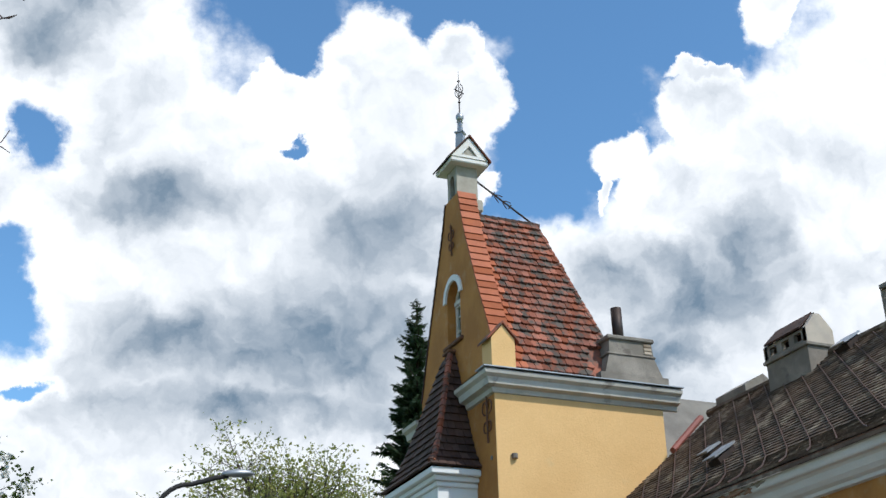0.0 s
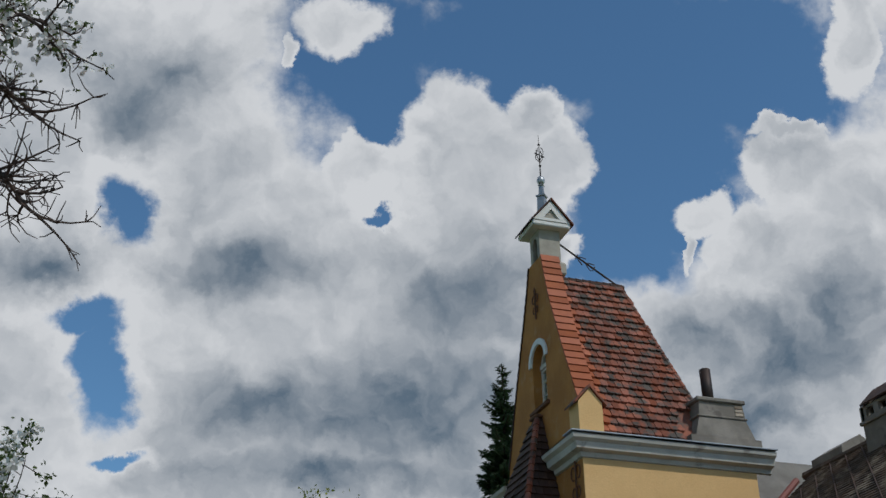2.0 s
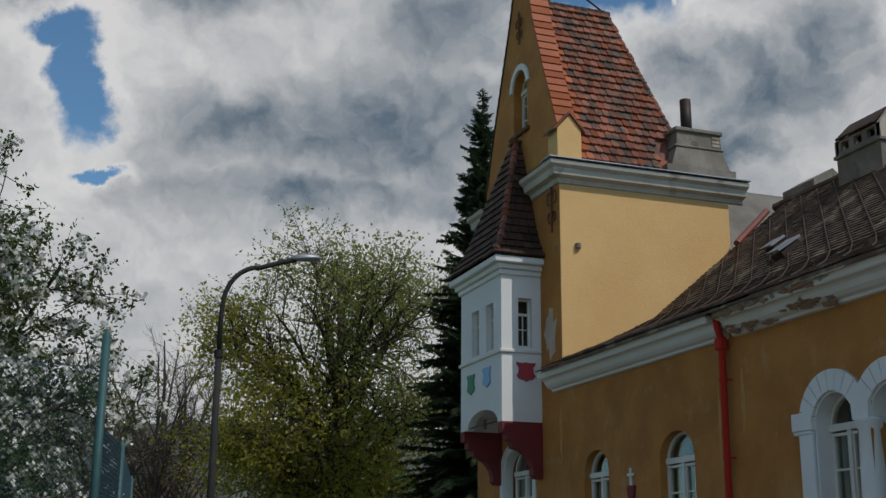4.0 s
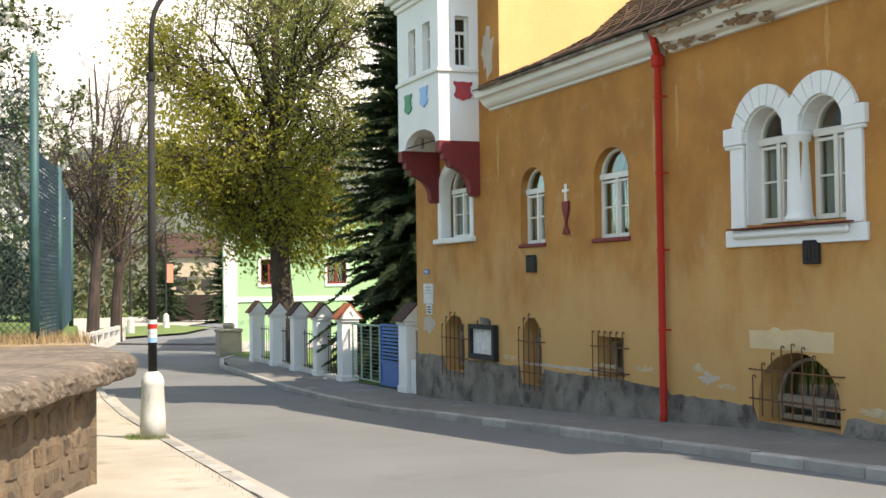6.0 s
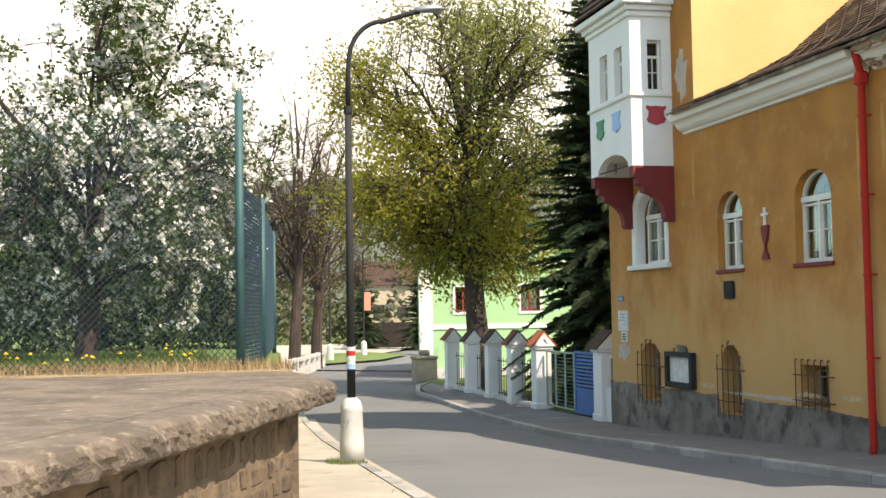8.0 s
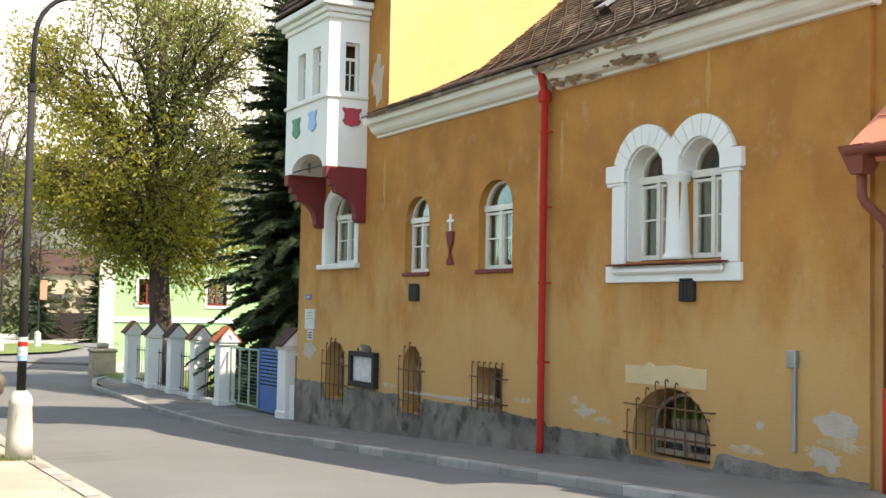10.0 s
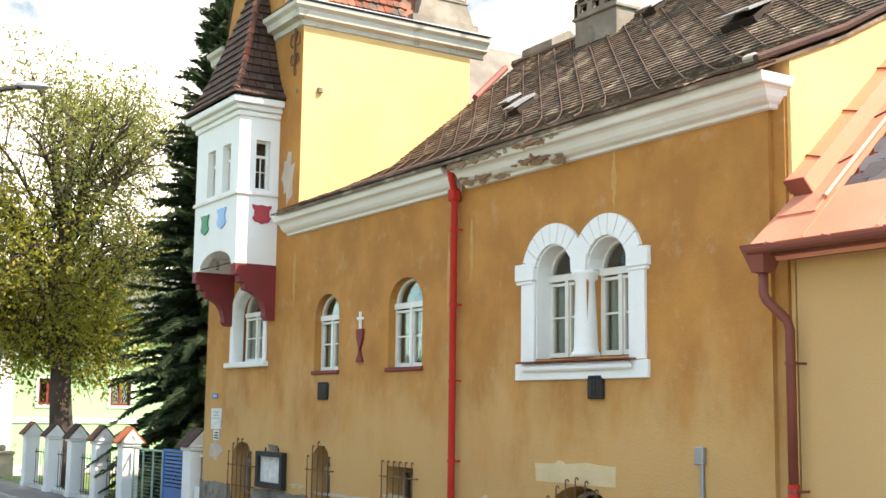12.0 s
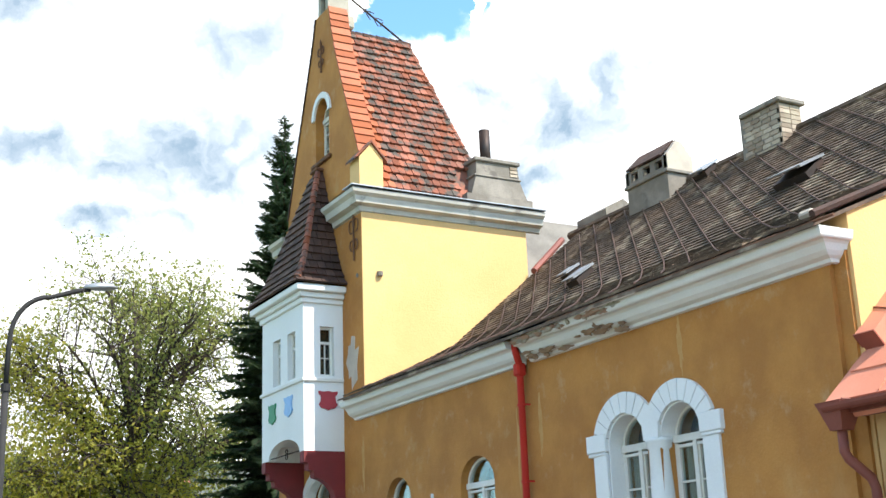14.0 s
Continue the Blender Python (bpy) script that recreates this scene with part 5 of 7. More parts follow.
def chimney_hooded():
    c = thing("chimney", (16.6, 20.0, 9.7), "grey rendered chimney with a gabled hood of smoke holes", "chimney", "chimneys")
    part("shaft", boxed(16.3, 17.0, 19.080, 20.480, 9.2, 10.20), GREY_RENDER, c)
    part("band", boxed(16.24, 17.06, 19.027, 20.532, 10.16, 10.24, bevel=0.015), GREY_RENDER, c)
    part("hood", pierced([(19.080, 10.24), (20.480, 10.24), (20.480, 10.56), (19.080, 10.56)], [[(a, 10.32), (a + 0.25, 10.32), (a + 0.25, 10.50), (a, 10.50)] for a in (19.229, 19.649, 20.069)], lambda a, b, d: Vector((16.3 + d, a, b)), 0.1), GREY_RENDER, c)
    part("hood_back", boxed(16.9, 17.0, 19.080, 20.480, 10.24, 10.56), GREY_RENDER, c)
    part("hood_end", prism([(16.3, 10.24), (17.0, 10.24), (17.0, 10.56), (16.72, 10.90), (16.58, 10.90), (16.3, 10.56)], lambda a, b, d: Vector((a, 19.054 + d, b)), 0.12), BARE, c)
    part("hood_end", prism([(16.3, 10.24), (17.0, 10.24), (17.0, 10.56), (16.72, 10.90), (16.58, 10.90), (16.3, 10.56)], lambda a, b, d: Vector((a, 20.401 + d, b)), 0.12), GREY_RENDER, c)
    for i in range(8):
        part("hood_tile", prism([(16.24, 10.56), (16.62, 10.94), (16.62, 10.98), (16.22, 10.59)], lambda a, b, d: Vector((a, 19.176 + i * 0.154 + d, b)), 0.145), TILE_DARK, c)
        part("hood_tile", prism([(17.06, 10.56), (16.68, 10.94), (16.68, 10.98), (16.9, 10.59)], lambda a, b, d: Vector((a, 19.176 + i * 0.154 + d, b)), 0.145), TILE_DARK, c)


chimney_hooded()
bc = thing("chimney", (16.7, 16.6, 9.8), "square chimney of pale bricks with a concrete cap", "chimney", "chimneys")
part("core", boxed(16.42, 16.98, 15.820, 16.9, 9.2, 10.55), GREY_RENDER, bc)
random.seed(8)
for r in range(9):
    z = 9.62 + r * 0.1
    n = 4
    for i in range(n):
        w = 0.96 / n
        y = 15.820 + i * w + (0.06 if r % 2 else 0)
        part("brick", boxed(16.405, 16.5, max(y, 15.815), min(y + w - 0.015, 16.95), z, z + 0.085), BRICK, bc)
    for i in range(2):
        x = 16.42 + i * 0.28
        part("brick", boxed(x, x + 0.265, 15.805, 15.9, z, z + 0.085), BRICK, bc)
part("cap", boxed(16.34, 17.06, 15.740, 16.860, 10.53, 10.63, bevel=0.02), GREY_RENDER, bc)
dm = thing("chimney", (17.6, 23.6, 10.2), "low dark gabled stack behind the tower roof", "chimney", "chimneys")
part("shaft", prism([(17.05, 9.8), (18.1, 9.8), (18.1, 10.35), (17.6, 10.72), (17.05, 10.4)], lambda a, b, d: Vector((a, 22.3 + d, b)), 1.2), GREY_RENDER, dm)

# ---------------------------------------------------------------- neighbouring house
neighbour = thing("neighbouring_house", (14.0, 0.0, 0.0), "low tan house with a slate and salmon sheet metal roof", "house")
part("street_wall", boxed(FRONT + 0.05, FRONT + 0.5, -14, 9.75, -1.2, 3.55), TAN, neighbour, "smooth tan plaster")
part("wall_foot", boxed(FRONT, FRONT + 0.06, -14, 9.7, -1.2, 0.02), PLINTH, neighbour, "grey plinth")
part("far_gable", boxed(FRONT + 0.5, 20, -14, -13.6, -1.2, 6), TAN, neighbour)
SL = 0.95


def nroof(a, s, d):
    """On the neighbour's slope: along the street, up the slope, out of it."""
    t = Vector((1, 0, SL)).normalized()
    n = Vector((-SL, 0, 1)).normalized()
    return Vector((10.52, 0, 3.57)) + t * s + n * d + Vector((0, a, 0))


nroof_part = part("roof", prism([(-14, 0), (9.86, 0), (9.86, 8), (-14, 8)], lambda a, b, d: nroof(a, b, -0.12 - d), 0.15), METAL_ROOF, neighbour, "roof deck")
part("eaves_sheet", prism([(-14, 0), (9.98, 0), (9.9, 0.95), (-14, 0.95)], lambda a, b, d: nroof(a, b, d - 0.10), 0.1), METAL_ROOF, nroof_part, "salmon painted sheet along the eaves")
part("verge_sheet", prism([(9.30, 0.5), (9.87, 0.5), (9.87, 8.0), (9.30, 8.0)], lambda a, b, d: nroof(a, b, d - 0.09), 0.11), METAL_ROOF, nroof_part, "salmon painted sheet along the gable wall")
part("verge_upstand", prism([(9.56, 0.9), (9.87, 0.9), (9.87, 8.0), (9.56, 8.0)], lambda a, b, d: nroof(a, b, d + 0.02), 0.22), METAL_ROOF, nroof_part)
part("upstand_end", prism([(9.56, 0.88), (9.87, 0.88), (9.87, 0.90), (9.56, 0.90)], lambda a, b, d: nroof(a, b, d - 0.05), 0.30), COPPER, nroof_part, "dark end of the flashing box")
part("verge_bead", tubed([nroof(9.30, 0.75, 0.03), nroof(9.30, 8, 0.03)], 0.035, 6), METAL_ROOF, nroof_part)
for i in range(7):
    s = 1.3 + i * 0.95
    part("sheet_seam", tubed([nroof(9.56, s, 0.25), nroof(9.86, s + 0.12, 0.25)], 0.012, 4), COPPER, nroof_part)
    part("sheet_seam", tubed([nroof(9.33, s + 0.3, 0.03), nroof(9.52, s + 0.15, 0.03)], 0.012, 4), COPPER, nroof_part)
for y in (9.2, 8.2, 7.0, 5.5):
    part("sheet_seam", tubed([nroof(y, 0.02, 0.01), nroof(y, 0.93, 0.01)], 0.012, 4), METAL_ROOF, nroof_part)
hexm = bpy.data.meshes.new("slate")
hb = prism([(-0.15, 0.06), (-0.08, -0.06), (0.08, -0.06), (0.15, 0.06), (0.15, 0.25), (-0.15, 0.25)], lambda a, b, d: Vector((a, b, d)), 0.012)
hb.to_mesh(hexm)
hb.free()
hexm.materials.append(SLATE)
t_, n_ = Vector((1, 0, SL)).normalized(), Vector((-SL, 0, 1)).normalized()
for r in range(26):
    for c in range(11):
        a = 9.13 - c * 0.32 - (0.16 if r % 2 else 0)
        s = 1.02 + r * 0.19
        ob = new("slate", hexm)
        ob.parent = nroof_part
        m = Matrix((Vector((0, -1, 0)), t_, n_)).transposed().to_4x4()
        ob.matrix_local = Matrix.Translation(nroof(a, s, -0.085 + 0.01 * (r % 2)) - ORIGIN[neighbour]) @ m @ pose(0, 0, 0, 2.2, 0, 0)
gt = thing("gutter", (10.5, 4.0, 3.55), "red-brown half round gutter along the low eaves", "gutter")
gb = bmesh.new()
N = 8
rings = []
for y in (-14.0, 9.95):
    rings.append([gb.verts.new((10.48 - 0.09 * math.cos(math.pi * i / N), y, 3.53 - 0.09 * math.sin(math.pi * i / N))) for i in range(N + 1)] + [gb.verts.new((10.48 + 0.08 * math.cos(math.pi * i / N), y, 3.53 - 0.08 * math.sin(math.pi * i / N))) for i in range(N + 1)])
for i in range(2 * N + 2):
    j = (i + 1) % (2 * N + 2)
    gb.faces.new((rings[0][i], rings[0][j], rings[1][j], rings[1][i]))
gb.faces.new(rings[1])
gb.faces.new(rings[0][::-1])
part("trough", gb, COPPER, gt)
for i in range(14):
    part("bracket", tubed([(10.38, 9.6 - i * 0.8, 3.55), (10.58, 9.6 - i * 0.8, 3.55)], 0.012, 5), COPPER, gt)
part("fascia", boxed(10.60, FRONT + 0.05, -14, 9.9, 3.42, 3.48), COPPER, neighbour, "dark soffit board")

# peeled stretch of the right cornice, brick and mortar showing
random.seed(77)
PEELED = [BROWN_BREAK, surface("grey_mortar", (0.40, 0.34, 0.26), (0.27, 0.22, 0.16), 7, 0.6, 0.95, bump=0.9), surface("brick_red_break", (0.36, 0.19, 0.11), (0.26, 0.15, 0.09), 6, 0.5, 0.95, bump=0.8)]
for i in range(64):
    y = 16.5 - 2.7 * random.random() ** 1.3
    low = i % 3 == 0
    w, n = random.uniform(0.04, 0.22), 14
    hh = random.uniform(0.02, 0.05)
    pts = [(y + w * math.cos(2 * math.pi * q / n) * random.uniform(0.4, 1.2), hh * math.sin(2 * math.pi * q / n) * random.uniform(0.3, 1.2)) for q in range(n)]
    mat = PEELED[i % 3]
    if low:
        k = random.uniform(-0.06, 0.06)
        part("peeled_patch", prism(pts, lambda a, b, d: Vector((FRONT - 0.213 - (b + k) * 0.9 + d, a, 5.374 + (b + k) - 0.0008 * i)), 0.02), mat, house, "bare brick where the cornice plaster fell")
    else:
        k = random.uniform(-0.03, 0.02)
        part("peeled_patch", prism(pts, lambda a, b, d: Vector((FRONT - 0.424 - max(-0.03, min(0.006, (b + k) * 0.35)) - 0.0006 * i + d, a, 5.585 + k + b)), 0.03), mat, house, "bare brick where the cornice plaster fell")

# ---------------------------------------------------------------- street furniture and walls
lamp = thing("street_lamp", (3.26, 20.2, -0.86), "tall black street lamp with a white concrete foot", "street lamp")
part("foot", lathe([(0.215, 0), (0.205, 0.35), (0.18, 0.86), (0.186, 0.88), (0.186, 0.93), (0.18, 0.95), (0.16, 1.02), (0.10, 1.09), (0.06, 1.10)], (3.26, 20.2, -0.87), 20), PALE_CONCRETE, lamp, "pale concrete foot", smooth=True)
part("pole", tubed([(3.26, 20.2, 0.2), (3.26, 20.2, 5.05)], 0.072, 12, taper=0.055), BLACK, lamp, smooth=True)
part("collar", lathe([(0.075, -0.06), (0.075, 0.06)], (3.26, 20.2, 5.06), 12), BLACK, lamp)
arm = [(3.26, 20.2, 5.05), (3.27, 20.2, 5.75)] + [(3.28 + 0.62 * (1 - math.cos(q)), 20.2, 5.85 + 0.75 * math.sin(q)) for q in [math.pi / 2 * i / 8 for i in range(1, 9)]] + [(4.30, 20.2, 6.74), (4.52, 20.2, 6.79)]
part("arm", tubed(arm, 0.042, 10), BLACK, lamp, smooth=True)
head = bmesh.new()
rs = []
for x, w, hh in ((4.42, 0.05, 0.05), (4.50, 0.10, 0.08), (4.66, 0.14, 0.10), (4.86, 0.13, 0.08), (4.96, 0.06, 0.03)):
    z = 6.80 + (x - 4.42) * 0.08
    rs.append([head.verts.new((x, 20.2 + w * math.cos(q), z + hh * math.sin(q) * (1.0 if math.sin(q) > 0 else 0.35))) for q in [2 * math.pi * i / 12 for i in range(12)]])
for a, b in zip(rs, rs[1:]):
    for i in range(12):
        head.faces.new((a[i], a[(i + 1) % 12], b[(i + 1) % 12], b[i]))
head.faces.new(rs[0][::-1])
head.faces.new(rs[-1])
part("lamp_head", head, ZINC, lamp, "grey lamp head", smooth=True)
for i, m in enumerate((PAPER, RED_PAINT, PAPER, PAPER, BLUEP)):
    part("trail_mark", lathe([(0.078, 0), (0.078, 0.07)], (3.26, 20.2, 1.0 - i * 0.075), 12), m, lamp, "painted trail mark")
part("graffiti_mark", tubed([(3.06 + 0.0, 20.02, -0.2), (3.10, 19.99, -0.1), (3.14, 19.98, -0.3), (3.17, 19.98, -0.12)], 0.008, 4), ZINC, lamp)

# kerbs
random.seed(3)


def kerb_line(name, edge, side, y0, y1, label):
    k = thing(name, (edge(y0), y0, fall(y0)), label, "kerb", "", "structure")
    y = y0
    while y < y1:
        l = 1.0 if y < 36 else 2.0
        a, b = Vector((edge(y), y, fall(y))), Vector((edge(y + l), y + l, fall(y + l)))
        q = (b - a).normalized()
        n = Vector((q.y, -q.x, 0)).normalized() * side
        a, b = a + q * 0.008, b - q * 0.008
        dz = random.uniform(-0.008, 0.008)
        bm = bmesh.new()
        up, dn = Vector((0, 0, 0.008 + dz)), Vector((0, 0, -0.25))
        pts = [a + up, b + up, b + n * 0.16 + up, a + n * 0.16 + up, a - n * 0.012 - Vector((0, 0, 0.012)), b - n * 0.012 - Vector((0, 0, 0.012)), a - n * 0.015 + dn, b - n * 0.015 + dn, b + n * 0.16 + dn, a + n * 0.16 + dn]
        v = [bm.verts.new(p) for p in pts]
        for f in ((0, 1, 2, 3), (4, 5, 1, 0), (6, 7, 5, 4), (3, 2, 8, 9), (0, 3, 9, 6, 4), (1, 5, 7, 8, 2)):
            bm.faces.new([v[i] for i in f])
        bmesh.ops.recalc_face_normals(bm, faces=bm.faces)
        part("kerb_stone", bm, KERB, k)
        y += l


kerb_line("kerb_house_side", kerb_right, 1, -14, 52, "row of granite kerb stones before the house")
kerb_line("kerb_wall_side", kerb_left, -1, -14, 60, "row of granite kerb stones on the sunny side")
part("gutter_strip", grid([0, 1], YS[5:20], lambda u, v: Vector((kerb_left(v) + 0.02 + 0.25 * u, v, fall(v) - 0.105))), SAND, None, "")
bpy.data.objects["gutter_strip"]["kind"] = "structure"
tagged(bpy.data.objects["gutter_strip"], "sandy grit along the kerb", "gutter strip")

# retaining wall of rubble stones under a thick concrete coping
WDIR = Vector((0.385, 1.0, 0)).normalized()
WN = Vector((WDIR.y, -WDIR.x, 0))
W_END = Vector((1.72, 13.75, 0))


def rwall(s, z, d):
    """Along the wall back from its end corner, up, out of its face."""
    return W_END - WDIR * s + WN * (d - 0.16) + Vector((0, 0, z))


terrace = [tuple((W_END - WDIR * 24 - WN * 0.35)[:2]), tuple((W_END - WN * 0.35)[:2]), (1.6, 15.0), (1.7, 17.0), (1.8, 19.0), (2.2, 22.0), (3.1, 30.0), (3.4, 46.0), (-30, 46.0), (-30, -8)]
tb = bmesh.new()
vs = [tb.verts.new((x, y, 0.70)) for x, y in terrace]
tb.faces.new(vs)
lo = [tb.verts.new((x, y, -1.6)) for x, y in terrace]
for i in range(len(vs)):
    j = (i + 1) % len(vs)
    tb.faces.new((vs[i], lo[i], lo[j], vs[j]))
bmesh.ops.recalc_face_normals(tb, faces=tb.faces)
structure("terrace", tb, GRASS, "grassy raised garden behind the stone wall", "ground")
MORTAR = surface("rough_mortar", (0.24, 0.175, 0.11), (0.12, 0.09, 0.06), 1.7, 0.6, 0.95, bump=1.0, fine=24, spots=(0.12, 0.09, 0.065), spot_scale=3.0, spot_edge=(0.52, 0.66))
rw = thing("retaining_wall", W_END, "rubble stone retaining wall with a thick weathered concrete coping", "wall")
part("wall_core", prism([(0.04, -1.5), (24, -1.5), (24, 0.66), (0.04, 0.66)], lambda a, b, d: rwall(a, b, -0.018 - d), 0.4), MORTAR, rw, "rough tan mortar between the stones")
random.seed(9)
z = -0.95
while z < 0.60:
    hgt = random.uniform(0.22, 0.38)
    hgt = min(hgt, 0.62 - z)
    s = -0.02
    while s < 9.0:
        l = random.uniform(0.22, 0.75)
        pts = []
        for i in range(9):
            q = 2 * math.pi * i / 9
            cx, cz = math.cos(q), math.sin(q)
            m = max(abs(cx), abs(cz))
            pts.append((s + l / 2 + cx / m * (l / 2 - 0.02) * random.uniform(0.72, 1.0), z + hgt / 2 + 0.05 * noise.noise((s * 1.7, z * 3, 0)) + cz / m * (hgt / 2 - 0.015) * random.uniform(0.7, 1.02)))
        bm = bmesh.new()
        out = random.uniform(-0.014, 0.006)
        f = [bm.verts.new(rwall(a, b, -0.05)) for a, b in pts]
        c0, c1 = s + l / 2, z + hgt / 2
        g = [bm.verts.new(rwall(c0 + (a - c0) * 0.86, c1 + (b - c1) * 0.86, out)) for a, b in pts]
        for i in range(9):
            bm.faces.new((f[i], f[(i + 1) % 9], g[(i + 1) % 9], g[i]))
        bm.faces.new(g)
        bmesh.ops.recalc_face_normals(bm, faces=bm.faces)
        part("stone", bm, STONE, rw)
        s += l
    z += hgt
# coping with a broken, rounded edge that turns the corner
corner = [W_END - WDIR * 24 + WN * 0.14, W_END - WDIR * 9 + WN * 0.14, W_END + WN * 0.15 + WDIR * 0.02, Vector((2.02, 14.05, 0)), Vector((2.12, 14.3, 0)), Vector((2.16, 14.7, 0)), Vector((2.14, 15.5, 0)), Vector((2.08, 16.5, 0)), Vector((1.95, 18.5, 0))]
cop_path = []
for a, b in zip(corner, corner[1:]):
    n = max(1, int((b - a).length / (0.9 if (b - a).length > 12 else 0.07)))
    cop_path += [a.lerp(b, i / n) for i in range(n)]
cop_path.append(corner[-1])
cbm = bmesh.new()
rows_ = []
sec = [(-0.9, 0.66), (-0.9, 0.838), (-0.7, 0.84), (-0.5, 0.842), (-0.36, 0.84), (-0.24, 0.836), (-0.14, 0.83), (-0.06, 0.815), (-0.02, 0.79), (0.0, 0.75), (0.005, 0.71), (0.0, 0.67), (-0.005, 0.63), (-0.02, 0.595), (-0.06, 0.57), (-0.12, 0.56), (-0.25, 0.56), (-0.5, 0.56)]
for i, p in enumerate(cop_path):
    a, b = cop_path[max(i - 2, 0)], cop_path[min(i + 2, len(cop_path) - 1)]
    d = (b - a).normalized()
    n = Vector((d.y, -d.x, 0))
    row = []
    for o, u in sec:
        q = p + n * o + Vector((0, 0, u))
        k = 1.0 if o > -0.3 else 0.15
        e = 0.05 * noise.noise(q * 2.2) + 0.03 * noise.noise(q * 7.0) + 0.028 * noise.noise(q * 16.0) + 0.016 * noise.noise(q * 34.0)
        row.append(cbm.verts.new(q + n * e * k + Vector((0, 0, 0.012 * noise.noise(q * 6.0 + Vector((9, 0, 0))) * k))))
    rows_.append(row)
for r0, r1 in zip(rows_, rows_[1:]):
    for i in range(len(r0) - 1):
        cbm.faces.new((r0[i], r0[i + 1], r1[i + 1], r1[i]))
bmesh.ops.recalc_face_normals(cbm, faces=cbm.faces)
part("coping", cbm, CONCRETE, rw, "thick rough concrete coping, mossy and chipped")
part("end_wall", boxed(1.0, 1.62, 13.8, 18.4, -1.5, 0.62), MORTAR, rw)
structure("terrace_slab", prism([tuple((W_END - WDIR * 24 - WN * 0.3)[:2]), tuple((W_END - WN * 0.3)[:2]), (1.62, 14.6), (1.66, 16.75), (-14, 16.75), (-20, -5)], lambda a, b, d: Vector((a, b, 0.845 - d)), 0.1), CONCRETE, "worn concrete paving on top of the wall", "paving")
structure("fence_strip", boxed(-12, 1.85, 16.6, 18.9, 0.5, 0.86), DRY, "dry grass and soil at the fence foot", "soil")

# ---------------------------------------------------------------- chain link fence on the terrace
fence = thing("chain_link_fence", (1.3, 18.2, 0.85), "tall blue-green chain link fence on teal posts", "fence")
FC = Vector((1.30, 18.3, 0.85))
P2 = Vector((1.92, 21.5, 0.85))
fence_runs = [(FC, Vector((-9.5, 14.6, 0.85)), 3.6), (FC, P2, 2.75), (P2, Vector((2.95, 30.0, 0.85)), 2.75)]
for p, r, hgt in ((FC, 0.065, 4.05), (P2, 0.055, 2.75), (Vector((2.95, 30.0, 0.85)), 0.055, 2.75), (Vector((-2.3, 17.05, 0.85)), 0.05, 3.6), (Vector((-5.9, 15.8, 0.85)), 0.05, 3.6), (Vector((-9.5, 14.6, 0.85)), 0.05, 3.6)):
    part("post", tubed([p - Vector((0, 0, 0.3)), p + Vector((0, 0, hgt))], r, 10), TEAL, fence, smooth=True)
    part("post_cap", tubed([p + Vector((0, 0, hgt)), p + Vector((0, 0, hgt + 0.09))], r, 10, taper=0.02), TEAL, fence)


def chain_link(a, b, hgt, pitch, r):
    """Woven wire: two families of zigzag wires, as thin square bars."""
    along = b - a
    L = along.length
    along.normalize()
    n = Vector((along.y, -along.x, 0))
    verts, faces = [], []

    def wire(p, q):
        d = (q - p).normalized()
        u = d.cross(n).normalized() * r
        i = len(verts)
        for e in (p, q):
            verts.extend([e + u, e + n * r, e - u, e - n * r])
        for k in range(4):
            faces.append((i + k, i + (k + 1) % 4, i + 4 + (k + 1) % 4, i + 4 + k))

    m = int(L / pitch) + int(hgt / pitch) + 1
    for i in range(m):
        for s in (1, -1):
            x0 = i * pitch - (hgt if s > 0 else 0)
            z0, z1 = 0.0, hgt
            xa, xb = (x0, x0 + hgt) if s > 0 else (x0, x0 - hgt)
            lo, hi = 0.0, 1.0
            if xa != xb:
                ts = sorted(((0 - xa) / (xb - xa), (L - xa) / (xb - xa)))
                lo, hi = max(lo, ts[0]), min(hi, ts[1])
            if hi - lo > 0.01:
                pa = a + along * (xa + (xb - xa) * lo) + Vector((0, 0, z0 + (z1 - z0) * lo)) + n * (0.004 * s)
                pb = a + along * (xa + (xb - xa) * hi) + Vector((0, 0, z0 + (z1 - z0) * hi)) + n * (0.004 * s)
                wire(pa, pb)
    me = bpy.data.meshes.new("wire_mesh")
    me.from_pydata([tuple(v - ORIGIN[fence]) for v in verts], [], faces)
    me.materials.append(BLUE_WIRE)
    ob = new("wire_mesh", me)
    ob.parent = fence
    tagged(ob, "blue-green woven wire", "", "", "stuff")


for a, b, hgt in fence_runs:
    chain_link(a, b, hgt, 0.10 if b.x < 0 else 0.13, 0.0046)
    for z in (0.05, hgt / 2, hgt - 0.05):
        part("line_wire", tubed([a + Vector((0, 0, z)), b + Vector((0, 0, z))], 0.006, 4), BLUE_WIRE, fence)

